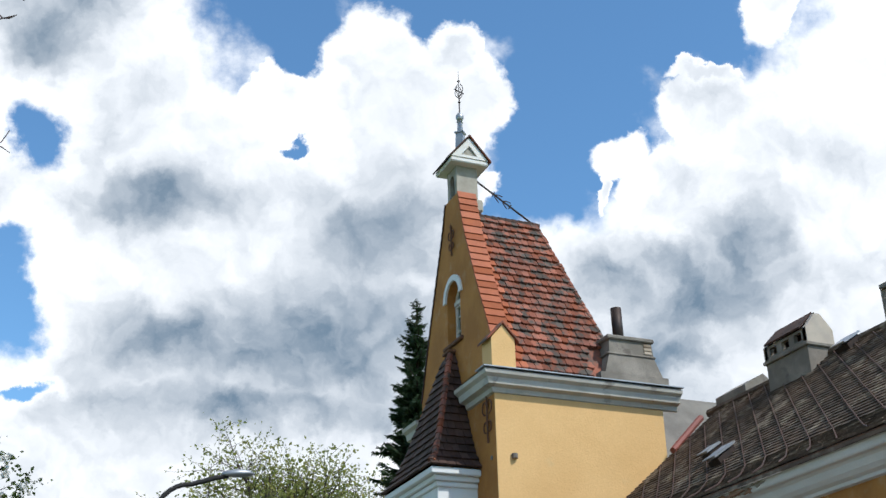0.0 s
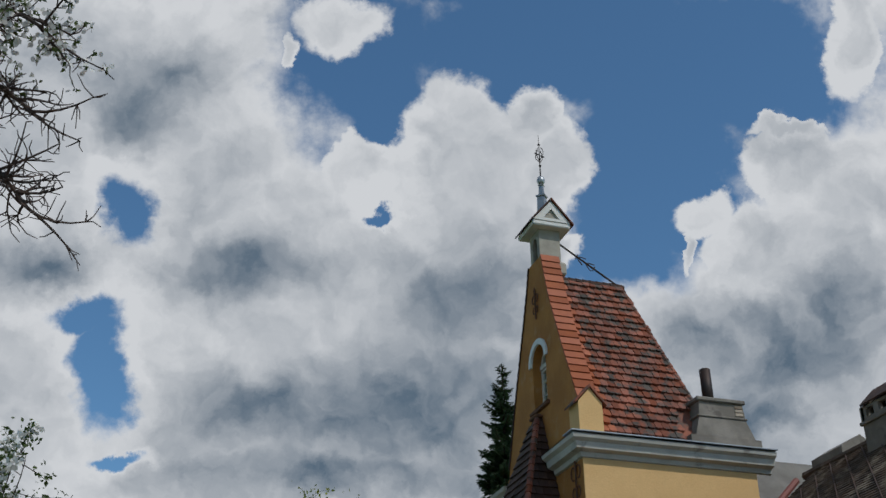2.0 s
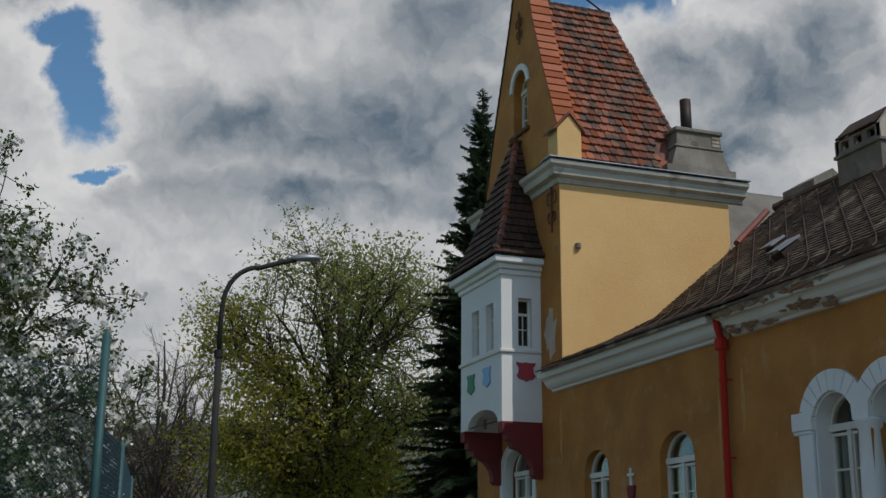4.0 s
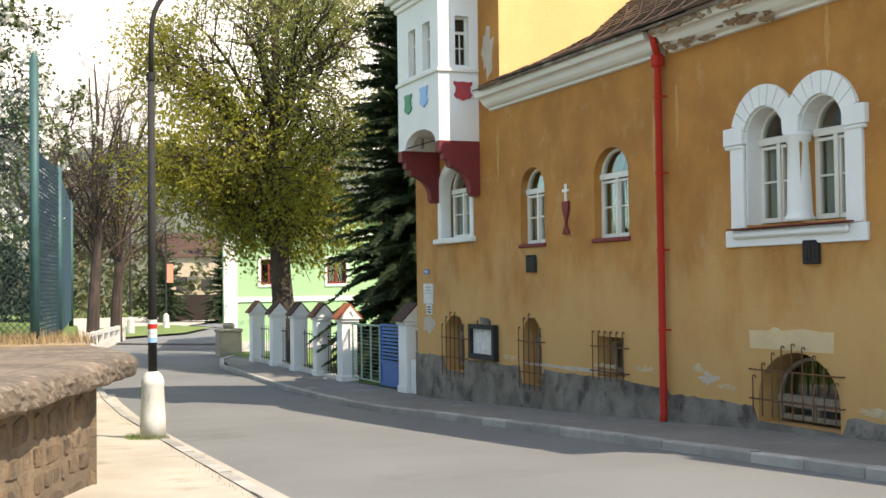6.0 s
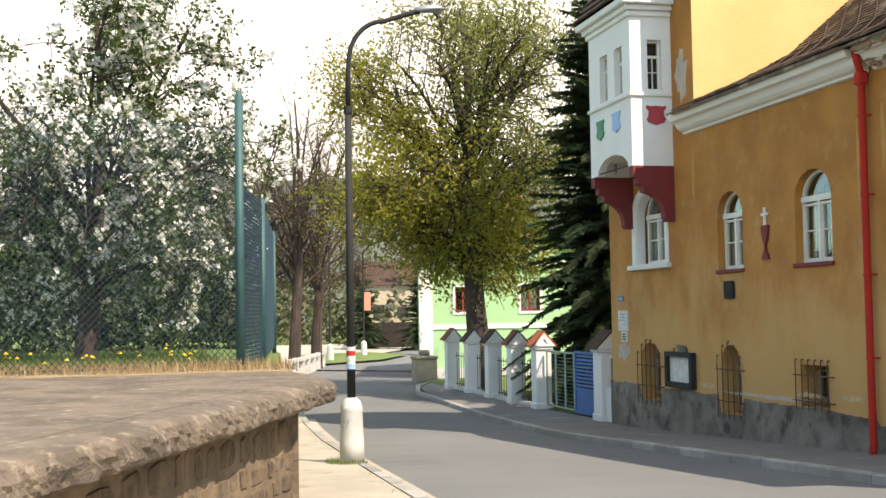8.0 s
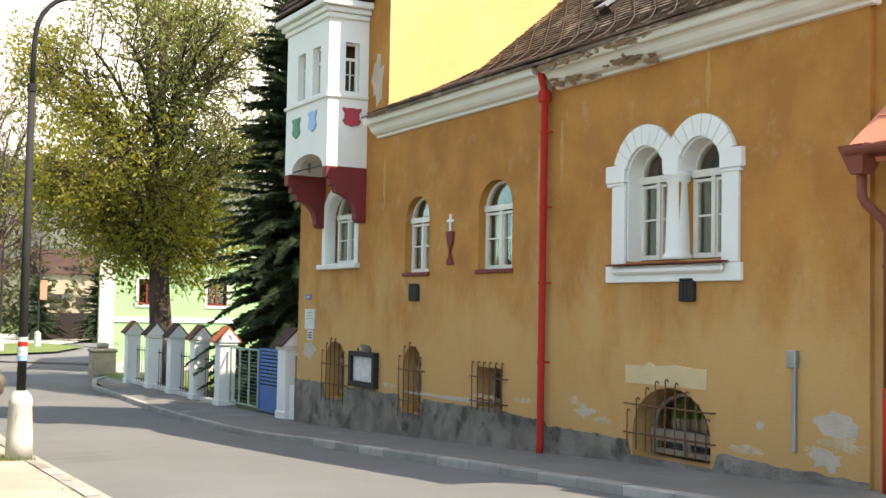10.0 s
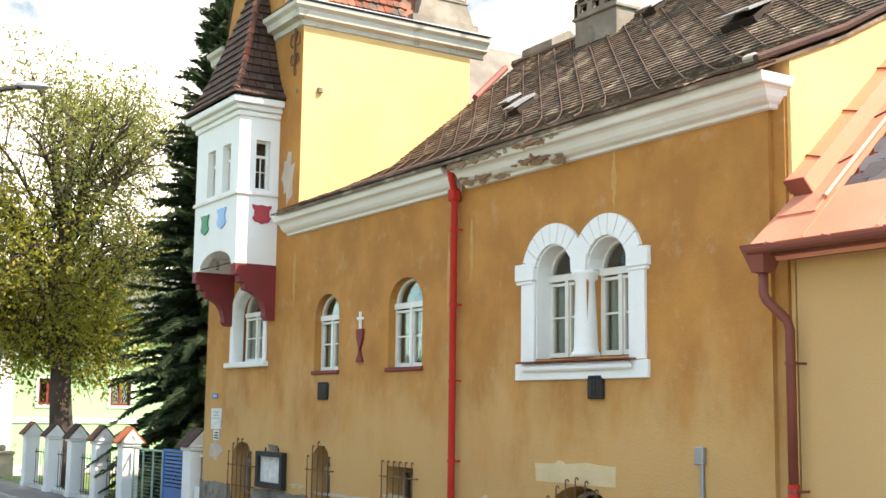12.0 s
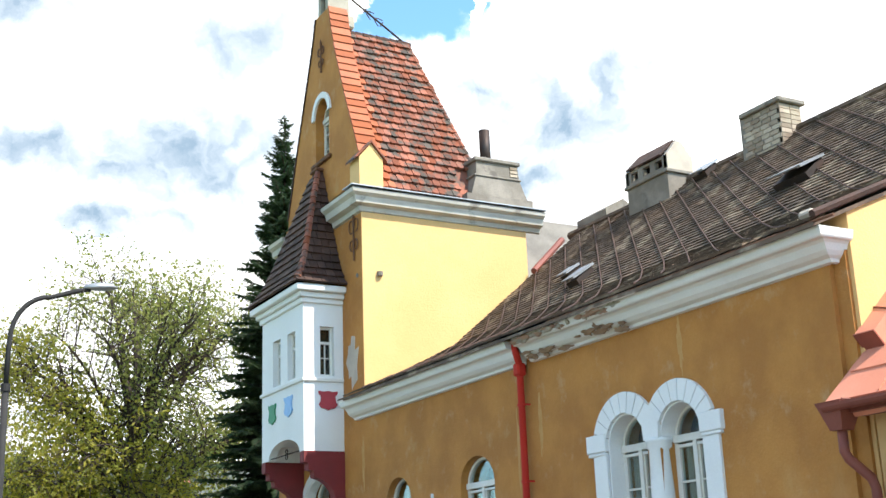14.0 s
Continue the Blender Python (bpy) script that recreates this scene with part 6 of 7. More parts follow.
# ---------------------------------------------------------------- pillar fence and gate beside the house


def pillar(y, hgt, w, tiled, label):
    x0 = FRONT + 0.0
    p = thing("gate_pillar", (x0 + w / 2, y, fall(y)), label, "pillar", "fence pillars")
    z = fall(y)
    part("shaft", boxed(x0, x0 + w, y - w / 2, y + w / 2, z - 0.1, z + hgt - 0.52, bevel=0.02), WHITE, p)
    part("base", boxed(x0 - 0.03, x0 + w + 0.03, y - w / 2 - 0.03, y + w / 2 + 0.03, z - 0.1, z + 0.18, bevel=0.02), WHITE, p)
    part("neck", boxed(x0 - 0.05, x0 + w + 0.05, y - w / 2 - 0.05, y + w / 2 + 0.05, z + hgt - 0.52, z + hgt - 0.42, bevel=0.02), WHITE, p)
    c, zt = x0 + w / 2, z + hgt - 0.42
    part("gablet", prism([(c - w / 2 - 0.06, zt), (c + w / 2 + 0.06, zt), (c, zt + 0.36)], lambda a, b, d: Vector((a, y - w / 2 - 0.05 + d, b)), w + 0.1), WHITE, p)
    part("gablet_rim", pierced([(c - w / 2 - 0.10, zt), (c + w / 2 + 0.10, zt), (c, zt + 0.40)], [[(c - w / 2 + 0.12, zt + 0.06), (c + w / 2 - 0.12, zt + 0.06), (c, zt + 0.24)]], lambda a, b, d: Vector((a, y - w / 2 - 0.09 + d, b)), 0.04), WHITE, p)
    for s in (-1, 1):
        for i in range(4):
            l = (w + 0.2) / 4
            part("roof_tile", prism([(c, zt + 0.40), (c + s * (w / 2 + 0.14), zt - 0.02), (c + s * (w / 2 + 0.14), zt + 0.03), (c, zt + 0.46)], lambda a, b, d: Vector((a, y - w / 2 - 0.1 + i * l + d, b + 0.008 * (i % 2))), l - 0.006), tiled, p)


for y, tl in ((45.4, TILE), (42.4, TILE_DARK), (39.65, TILE_DARK), (37.0, TILE), (34.45, TILE_NEW)):
    pillar(y, 2.26, 0.48, tl, "white plastered fence pillar with a tiled gabled cap")
pillar(29.2, 2.24, 0.56, TILE_DARK, "white gate pillar with a dark tiled cap by the house")

fp = thing("rail_fence", (11.3, 40.0, -1.2), "low iron rail fence between white pillars", "fence")
for a, b in ((45.05, 42.75), (42.05, 40.0), (39.3, 37.35), (36.65, 34.8)):
    for z in (0.2, 1.25):
        part("rail", tubed([(11.3, a, fall(a) + z), (11.3, b, fall(b) + z)], 0.018, 5), IRON, fp)
    n = 7
    for i in range(n):
        y = a + (b - a) * (i + 0.5) / n
        part("picket", tubed([(11.3, y, fall(y) + 0.1), (11.3, y, fall(y) + 1.38)], 0.010, 5), IRON, fp)
    part("low_wall", boxed(11.15, 11.45, b, a, -1.6, fall(b) + 0.1), PALE_CONCRETE, fp)

gate = thing("wire_gate", (11.3, 33.0, -1.2), "pale green steel frame gate with wire infill", "gate")
GREEN_FRAME = surface("pale_green_paint", (0.30, 0.42, 0.33), None, 4, 0.4, 0.6, bump=0.05)
for p, q in (((11.3, 34.1, -1.1), (11.3, 34.1, 0.45)), ((11.3, 31.75, -1.1), (11.3, 31.75, 0.45)), ((11.3, 34.1, 0.45), (11.3, 31.75, 0.45)), ((11.3, 34.1, -1.1), (11.3, 31.75, -1.1)), ((11.3, 33.3, -1.1), (11.3, 33.3, 0.45)), ((11.3, 32.5, -1.1), (11.3, 32.5, 0.45))):
    part("gate_bar", tubed([p, q], 0.028, 6), GREEN_FRAME, gate)
for i in range(14):
    part("wire", tubed([(11.3, 34.1, -1.0 + i * 0.1), (11.3, 31.75, -1.0 + i * 0.1)], 0.006, 4), GREEN_FRAME, gate)
bg = thing("blue_gate", (11.3, 30.6, -1.2), "bright blue steel gate with slats over a solid lower panel", "gate")
part("lower_panel", boxed(11.27, 11.31, 29.66, 31.55, -1.12, -0.5), GATE_BLUE, bg)
for y in (29.66, 31.5):
    part("stile", boxed(11.25, 11.33, y, y + 0.08, -1.15, 0.52), GATE_BLUE, bg)
for z in (0.46, -0.52, -1.15):
    part("rail", boxed(11.25, 11.33, 29.74, 31.5, z, z + 0.06), GATE_BLUE, bg)
for i in range(9):
    part("slat", boxed(11.27, 11.30, 29.74, 31.5, -0.42 + i * 0.098, -0.36 + i * 0.098), GATE_BLUE, bg)
sd = thing("side_panel_fence", (11.2, 28.55, -1.2), "low white wall with a metal rail beside the house corner", "fence")
part("wall", boxed(11.1, 11.4, 28.22, 28.85, -1.5, -0.3), WHITE, sd)
part("panel_rail", boxed(11.2, 11.26, 28.22, 28.87, 0.42, 0.47), WHITE, sd)
for y in (28.3, 28.5, 28.7):
    part("panel_bar", boxed(11.2, 11.23, y, y + 0.03, -0.3, 0.42), ZINC, sd)
structure("yard", grid([11.3, 30], [28.2, 34, 40, 46, 52], lambda u, v: Vector((u, v, fall(v) + 0.02))), GRASS, "shaded lawn behind the fence", "ground")

# ---------------------------------------------------------------- trees


def curve3(a, b, c, n):
    return [a * (1 - t) ** 2 + b * 2 * t * (1 - t) + c * t * t for t in [i / n for i in range(n + 1)]]


def add_tube(V, F, pts, r0, r1, sides):
    n = len(pts)
    first = len(V)
    side = None
    for i, p in enumerate(pts):
        d = (pts[min(i + 1, n - 1)] - pts[max(i - 1, 0)]).normalized()
        a = d.orthogonal().normalized() if side is None else (side - d * side.dot(d)).normalized()
        side = a
        b = d.cross(a)
        r = r0 + (r1 - r0) * i / (n - 1)
        for j in range(sides):
            q = 2 * math.pi * j / sides
            V.append(p + (a * math.cos(q) + b * math.sin(q)) * r)
    for i in range(n - 1):
        for j in range(sides):
            k = first + i * sides
            F.append((k + j, k + (j + 1) % sides, k + sides + (j + 1) % sides, k + sides + j))


def mesh_part(name, V, F, mat, parent, label="", kind="", smooth=False):
    me = bpy.data.meshes.new(name)
    o = ORIGIN[parent] if parent else Vector((0, 0, 0))
    me.from_pydata([tuple(Vector(v) - o) for v in V], [], F)
    if smooth:
        me.shade_smooth()
    me.materials.append(mat)
    ob = new(name, me)
    if parent:
        ob.parent = parent
    ORIGIN[ob] = o
    return tagged(ob, label, "", "", kind)


def rnd_dir():
    v = Vector((random.gauss(0, 1), random.gauss(0, 1), random.gauss(0, 1)))
    return v.normalized()


def leaves(points, per, spread, size, slim=0.6):
    """Small folded leaves round the twig points."""
    V, F = [], []
    for p in points:
        for _ in range(per):
            c = p + rnd_dir() * random.uniform(0, spread)
            a = rnd_dir()
            b = a.cross(rnd_dir()).normalized()
            n = a.cross(b)
            s = size * random.uniform(0.6, 1.3)
            i = len(V)
            V += [c - a * s, c + b * s * slim + n * s * 0.25, c + a * s, c - b * s * slim + n * s * 0.25]
            F.append((i, i + 1, i + 2, i + 3))
    return V, F


def tree_frame(base, fork, centre, radii, trunk_r, limbs, branches, twigs, seed, droop=0.0, twig_len=0.9, lower=-0.6, leader=0.0):
    """Trunk, limbs, branches and twigs that fill an ellipsoid; returns the wood and the twig ends."""
    random.seed(seed)
    V, F, ends = [], [], []
    base, fork, centre = Vector(base), Vector(fork), Vector(centre)
    mid = (base + fork) / 2 + Vector((random.uniform(-0.15, 0.15), random.uniform(-0.15, 0.15), 0))
    add_tube(V, F, [base - Vector((0, 0, 0.3)), base + Vector((0, 0, 0.05))] + curve3(base + Vector((0, 0, 0.3)), mid, fork, 6), trunk_r * 1.25, trunk_r * 0.8, 10)
    crown_top = centre + Vector((random.uniform(-0.4, 0.4), 0, radii[2] * 0.8))
    add_tube(V, F, curve3(fork, (fork + crown_top) / 2 + Vector((0.35, 0.2, 0)), crown_top, 8), trunk_r * 0.7, 0.03, 8)
    for i in range(limbs):
        q = 2 * math.pi * (i + random.uniform(-0.3, 0.3)) / limbs * 2.4
        h_ = lower + (0.97 - lower) * (i + 0.5) / limbs
        flat = math.sqrt(max(0.05, 1 - h_ * h_))
        tip = centre + Vector((radii[0] * flat * math.cos(q), radii[1] * flat * math.sin(q), radii[2] * h_)) * random.uniform(0.72, 0.95)
        start = fork + (base - fork) * random.uniform(0, 0.12) + (centre - fork) * random.uniform(0, 0.45) * (1 if h_ > -0.2 else 0)
        if leader and h_ > -0.35:
            start = fork.lerp(crown_top, leader * (h_ + 0.35) * random.uniform(0.7, 1.0))
        ctrl = (start + tip) / 2 + Vector((0, 0, (tip - start).length * 0.22)) + rnd_dir() * 0.4
        path = curve3(start, ctrl, tip, 9)
        r = trunk_r * random.uniform(0.22, 0.4)
        add_tube(V, F, path, r, 0.03, 7)
        for _ in range(branches):
            t = random.uniform(0.22, 1.0)
            k = min(int(t * 9), 8)
            s = path[k] + (path[k + 1] - path[k]) * (t * 9 - k)
            out = (s - centre)
            out = Vector((out.x / radii[0] ** 2, out.y / radii[1] ** 2, out.z / radii[2] ** 2)).normalized()
            d = (out * 0.7 + rnd_dir() * 0.9 + Vector((0, 0, 0.25 - droop))).normalized()
            l = random.uniform(0.5, 1.0) * min(radii) * 0.45
            e = s + d * l
            c = (s + e) / 2 + Vector((0, 0, 0.12 * l)) + rnd_dir() * 0.1 * l
            bp = curve3(s, c, e, 4)
            add_tube(V, F, bp, r * 0.28 * (1.2 - t) + 0.014, 0.008, 5)
            for _ in range(twigs):
                u = random.uniform(0.25, 1.0)
                k2 = min(int(u * 4), 3)
                s2 = bp[k2] + (bp[k2 + 1] - bp[k2]) * (u * 4 - k2)
                d2 = (d * 0.5 + rnd_dir() + Vector((0, 0, 0.2 - droop))).normalized()
                e2 = s2 + d2 * twig_len * random.uniform(0.4, 1.0)
                m2 = (s2 + e2) / 2 + rnd_dir() * 0.08
                add_tube(V, F, [s2, m2, e2], 0.011, 0.004, 3)
                ends += [m2, e2, (m2 + e2) / 2]
    return V, F, ends


chestnut = thing("chestnut_tree", (12.1, 44.0, -1.25), "big spring tree with fresh yellow-green leaves and forked trunk", "tree")
V, F, ends = tree_frame((12.1, 44.0, -1.25), (11.75, 44.0, 3.4), (11.5, 44.0, 8.3), (5.6, 5.0, 6.0), 0.42, 44, 17, 6, 31, twig_len=1.5, lower=-0.86, leader=0.4)
mesh_part("trunk", V, F, BARK, chestnut, "dark fissured trunk and limbs")
up = [p for p in ends if p.z + (p.x - 11) * 0.8 > 7.6]
low = [p for p in ends if p.z + (p.x - 11) * 0.8 <= 7.6]
V, F = leaves(up, 3, 0.5, 0.074)
mesh_part("crown", V, F, LEAF, chestnut, "loose crown of fresh green leaves")
V, F = leaves(low, 5, 0.55, 0.078)
mesh_part("lower_crown", V, F, LEAF_YELLOW, chestnut, "denser yellow-green lower leaves")

for k, (bx, by, cz, label) in enumerate(((-1.2, 24.5, 5.0, "apple tree in full white blossom behind the fence"), (-6.3, 24.0, 4.6, "second apple tree in white blossom further along the fence"))):
    ap = thing("blossom_tree", (bx, by, 0.7), label, "tree", "blossoming trees")
    V, F, ends = tree_frame((bx, by, 0.7), (bx + 0.1, by, 2.3), (bx, by, cz), (3.7, 3.4, 4.0), 0.2, 15, 12, 6, 50 + k, twig_len=0.9, lower=-0.8)
    mesh_part("trunk", V, F, BARK, ap, "dark trunk and branches")
    random.seed(70 + k)
    some = [p for p in ends if random.random() < 0.40]
    V, F = [], []
    for p in some:
        c = p + rnd_dir() * 0.1
        for _ in range(11):
            n = rnd_dir()
            a = n.orthogonal().normalized()
            b = n.cross(a)
            s = random.uniform(0.036, 0.062)
            q = c + rnd_dir() * random.uniform(0.05, 0.13)
            i = len(V)
            V += [q + (a * math.cos(2 * math.pi * j / 5) + b * math.sin(2 * math.pi * j / 5)) * s for j in range(5)]
            F.append((i, i + 1, i + 2, i + 3, i + 4))
    mesh_part("blossom", V, F, BLOSSOM, ap, "clusters of white blossom")
    V, F = leaves(ends, 10, 0.28, 0.052)
    mesh_part("crown", V, F, LEAF_FRESH, ap, "small fresh green leaves")

# an old tree over the wall, whose drooping twigs hang into the sky
old = thing("old_fruit_tree", (-4.4, 9.2, 0.7), "old fruit tree with drooping, mostly bare twigs", "tree")
V, F = [], []
random.seed(83)
trunk_top = Vector((-4.0, 9.0, 4.6))
add_tube(V, F, curve3(Vector((-4.4, 9.2, 0.5)), Vector((-4.5, 9.2, 2.6)), trunk_top, 7), 0.24, 0.15, 9)
ends = []


def droop_limb(a, b, c, r, n):
    path = curve3(a, b, c, 10)
    add_tube(V, F, path, r, 0.012, 6)
    for i in range(n):
        t = random.uniform(0.35, 1.0)
        k = min(int(t * 10), 9)
        s = path[k] + (path[k + 1] - path[k]) * (t * 10 - k)
        d = Vector((random.uniform(-0.7, 0.8), random.uniform(-0.8, 0.8), random.uniform(-0.5, 0.5))).normalized()
        e = s + d * random.uniform(0.2, 0.5)
        m = (s + e) / 2 + rnd_dir() * 0.06 + Vector((0, 0, -0.03))
        bp = curve3(s, m, e, 4)
        add_tube(V, F, bp, 0.012, 0.005, 4)
        for _ in range(8):
            k2 = random.randint(1, 4)
            e2 = bp[k2] + (d * 0.4 + rnd_dir() * 0.9).normalized() * random.uniform(0.07, 0.2)
            m2 = (bp[k2] + e2) / 2 + rnd_dir() * 0.02
            add_tube(V, F, [bp[k2], m2, e2], 0.006, 0.0035, 3)
            ends.append(e2)


droop_limb(trunk_top, Vector((-1.6, 8.2, 7.7)), Vector((-0.36, 7.95, 5.85)), 0.045, 60)
droop_limb(trunk_top, Vector((-1.9, 7.7, 7.8)), Vector((-0.42, 7.55, 6.4)), 0.04, 50)
droop_limb(trunk_top, Vector((-2.0, 7.6, 8.2)), Vector((-0.45, 7.3, 6.95)), 0.04, 50)
droop_limb(trunk_top, Vector((-5.4, 8.6, 7.2)), Vector((-6.6, 8.0, 6.4)), 0.09, 20)
droop_limb(trunk_top, Vector((-4.2, 10.4, 7.6)), Vector((-3.4, 11.6, 7.4)), 0.09, 20)
mesh_part("trunk", V, F, BARK, old, "dark trunk and crooked twigs")
hi = [p for p in ends if p.z > 6.75]
V, F = leaves(hi, 4, 0.05, 0.022)
mesh_part("crown", V, F, LEAF_FRESH, old, "few young leaves")
random.seed(84)
V, F = [], []
for p in hi:
    for _ in range(4):
        n = rnd_dir()
        a = n.orthogonal().normalized()
        b = n.cross(a)
        q = p + rnd_dir() * 0.05
        i = len(V)
        V += [q + (a * math.cos(2 * math.pi * j / 5) + b * math.sin(2 * math.pi * j / 5)) * 0.022 for j in range(5)]
        F.append((i, i + 1, i + 2, i + 3, i + 4))
mesh_part("blossom", V, F, BLOSSOM, old, "last white blossom")

for k, (bx, by, top) in enumerate(((7.0, 61.0, 14.0), (8.9, 67.0, 13.5), (4.6, 64.0, 13.0))):
    bare = thing("bare_tree", (bx, by, -1.3), "tall leafless tree with a fine net of twigs", "tree", "bare trees")
    V, F, ends = tree_frame((bx, by, -1.3), (bx + 0.2, by, 3.0), (bx, by, top * 0.52), (3.7, 3.6, top * 0.47), 0.30, 18, 13, 9, 90 + k, twig_len=1.3, lower=-0.5)
    mesh_part("trunk", V, F, BARK, bare, "grey-brown trunk, limbs and twigs")
    V, F = leaves(ends[::4], 1, 0.15, 0.05)
    mesh_part("crown", V, F, LEAF_YELLOW, bare, "first buds")


def spruce(bx, by, z0, top, spread, seed, rows_n, label, detail=1.0):
    t = thing("spruce_tree", (bx, by, z0), label, "tree", "spruces")
    random.seed(seed)
    V, F = [], []
    add_tube(V, F, [Vector((bx, by, z0 - 0.2)), Vector((bx, by, z0 + (top - z0) * 0.5)), Vector((bx, by, top))], 0.26, 0.015, 8)
    NV, NF = [], []
    for i in range(rows_n):
        u = max(0.0, min(0.99, (i + random.uniform(-1.2, 1.2)) / rows_n))
        z = z0 + 0.6 + (top - z0 - 0.7) * u
        r = spread * (1 - u) ** 0.78 * random.uniform(0.75, 1.1) + 0.12
        n = 9 if u < 0.6 else 6 if u < 0.8 else 4
        for j in range(n):
            q = 2 * math.pi * (j + random.random()) / n
            d = Vector((math.cos(q), math.sin(q), 0))
            rr = r * random.uniform(0.65, 1.08)
            s = Vector((bx, by, z + random.uniform(-0.5, 0.5)))
            c = s + d * rr * 0.55 + Vector((0, 0, 0.06 * rr))
            e = s + d * rr + Vector((0, 0, (-0.34 + 0.75 * u + random.uniform(-0.16, 0.16)) * rr))
            path = curve3(s, c, e, 5)
            add_tube(V, F, path, 0.03, 0.008, 4)
            side = Vector((-d.y, d.x, 0))
            m = max(6, int(rr * 24 * detail))
            for k in range(m):
                t_ = (k + 0.5) / m
                kk = min(int(t_ * 5), 4)
                p = path[kk] + (path[kk + 1] - path[kk]) * (t_ * 5 - kk)
                for sg_ in (-1, 1):
                    l = (0.16 + 0.34 * (1 - t_)) * min(1.0, rr / 1.4 + 0.25) * random.uniform(0.7, 1.2)
                    dd = (side * sg_ + d * 0.75 + Vector((0, 0, random.uniform(-1.2, 0.25)))).normalized()
                    w_ = dd.cross(Vector((0, 0, 1))).normalized() * l * 0.15
                    for lift in (0.0, 1.0):
                        ww = w_ if lift == 0 else Vector((0, 0, l * 0.12))
                        i0 = len(NV)
                        NV += [p, p + dd * l * 0.4 + ww, p + dd * l, p + dd * l * 0.4 - ww]
                        NF.append((i0, i0 + 1, i0 + 2, i0 + 3))
    mesh_part("trunk", V, F, BARK, t, "thin dark trunk and boughs")
    mesh_part("crown", NV, NF, NEEDLE, t, "dark green needles on drooping boughs")


spruce(14.35, 36.2, -1.25, 17.4, 3.5, 12, 120, "tall dark green spruce behind the house corner", 1.4)
for k, (x, y, tp, w) in enumerate(((21.5, 98, 6.5, 2.6), (25.5, 96, 7.5, 3.0), (17.5, 101, 5.5, 2.4))):
    spruce(x, y, -1.5, tp, w, 130 + k, 18, "dark spruce beside the far road", 0.6)

# hedge behind the fence
random.seed(140)
hedge_pts = [Vector((random.uniform(-12, 2.8), random.uniform(34, 38), random.uniform(0.5, 3.4))) for _ in range(2600)]
hd = thing("hedge", (-6, 36, 0.7), "dark green garden hedge behind the apple trees", "hedge")
V, F = leaves(hedge_pts, 7, 0.35, 0.10)
mesh_part("foliage", V, F, leafy("hedge_leaves", (0.016, 0.034, 0.011), (0.035, 0.055, 0.02), 0.15), hd)

# grass, weeds and dandelions
random.seed(150)


def blades(count, xr, yr, z, size, where=None):
    V, F = [], []
    for _ in range(count):
        x, y = random.uniform(*xr), random.uniform(*yr)
        if where and not where(x, y):
            continue
        zz = z(x, y)
        hgt = size * random.uniform(0.5, 1.3)
        q = random.uniform(0, 2 * math.pi)
        d = Vector((math.cos(q), math.sin(q), 0))
        p = Vector((x, y, zz - 0.02))
        lean = rnd_dir() * hgt * 0.4
        i = len(V)
        V += [p - d * size * 0.06, p + d * size * 0.06, p + Vector((lean.x, lean.y, hgt))]
        F.append((i, i + 1, i + 2))
    return V, F


GRASS_BLADE = leafy("grass_blades", (0.10, 0.17, 0.03), (0.17, 0.22, 0.05), 0.35)
STRAW = leafy("dry_straw", (0.36, 0.26, 0.13), (0.28, 0.19, 0.09), 0.2)
V, F = blades(14000, (-9, 1.2), (18.6, 30), lambda x, y: 0.7, 0.22)
tagged(mesh_part("grass", V, F, GRASS_BLADE, None), "rough green garden grass", "grass", "", "stuff")
V, F = blades(5000, (-9, 2.0), (16.9, 18.9), lambda x, y: 0.86, 0.16)
tagged(mesh_part("dry_grass", V, F, STRAW, None), "dry straw at the foot of the fence", "dry grass", "", "stuff")
V, F = blades(900, (2.75, 3.45), (19.6, 20.8), lambda x, y: fall(y), 0.09, lambda x, y: math.hypot(x - 3.26, (y - 20.2) * 0.8) < 0.45)
tagged(mesh_part("weeds", V, F, GRASS_BLADE, None), "tuft of weeds round the lamp foot", "weeds", "", "stuff")
V, F = blades(1600, (2.3, 4.2), (11, 30), lambda x, y: fall(y), 0.06, lambda x, y: abs(x - kerb_left(y) + 0.2) < 0.10)
tagged(mesh_part("weeds", V, F, STRAW, None), "dry weeds along the kerb joint", "weeds", "", "stuff")
V, F = [], []
for _ in range(110):
    c = Vector((random.uniform(-8, 1.0), random.uniform(19, 28), 0.7 + random.uniform(0.18, 0.32)))
    i = len(V)
    V += [c + Vector((0.045 * math.cos(2 * math.pi * j / 7), 0.045 * math.sin(2 * math.pi * j / 7), 0)) for j in range(7)] + [c + Vector((0, 0, 0.04))]
    F += [(i + j, i + (j + 1) % 7, i + 7) for j in range(7)] + [tuple(i + j for j in range(6, -1, -1))]
tagged(mesh_part("dandelions", V, F, leafy("dandelion_yellow", (0.75, 0.52, 0.02), (0.68, 0.45, 0.02), 0.2), None), "yellow dandelions in the grass", "flowers", "", "stuff")

# ---------------------------------------------------------------- the green house and the distance
green = thing("green_house", (16.0, 57.0, -1.3), "light green gabled house with white corners behind the trees", "house")


def gfront(a, b, d):
    return Vector((a, 54 + d, b))


gwins = [(13.55, 14.37, 1.66, 2.80), (16.68, 17.62, 1.66, 2.80)]
upper = [(15.2, 15.95, 4.5, 5.4), (16.3, 17.0, 4.5, 5.4)]
part("front_wall", pierced([(11.9, -1.6), (20, -1.6), (20, 3.9), (16.0, 7.0), (11.9, 3.9)], [rect(a, b, c, d) for a, b, c, d in gwins + upper], gfront, 0.4), GREEN_WALL, green)
part("side_wall", boxed(11.9, 12.3, 54.4, 64, -1.6, 3.9, m=Matrix(((1, 0.25, 0, -13.6), (0, 1, 0, 0), (0, 0, 1, 0), (0, 0, 0, 1)))), WHITE, green)
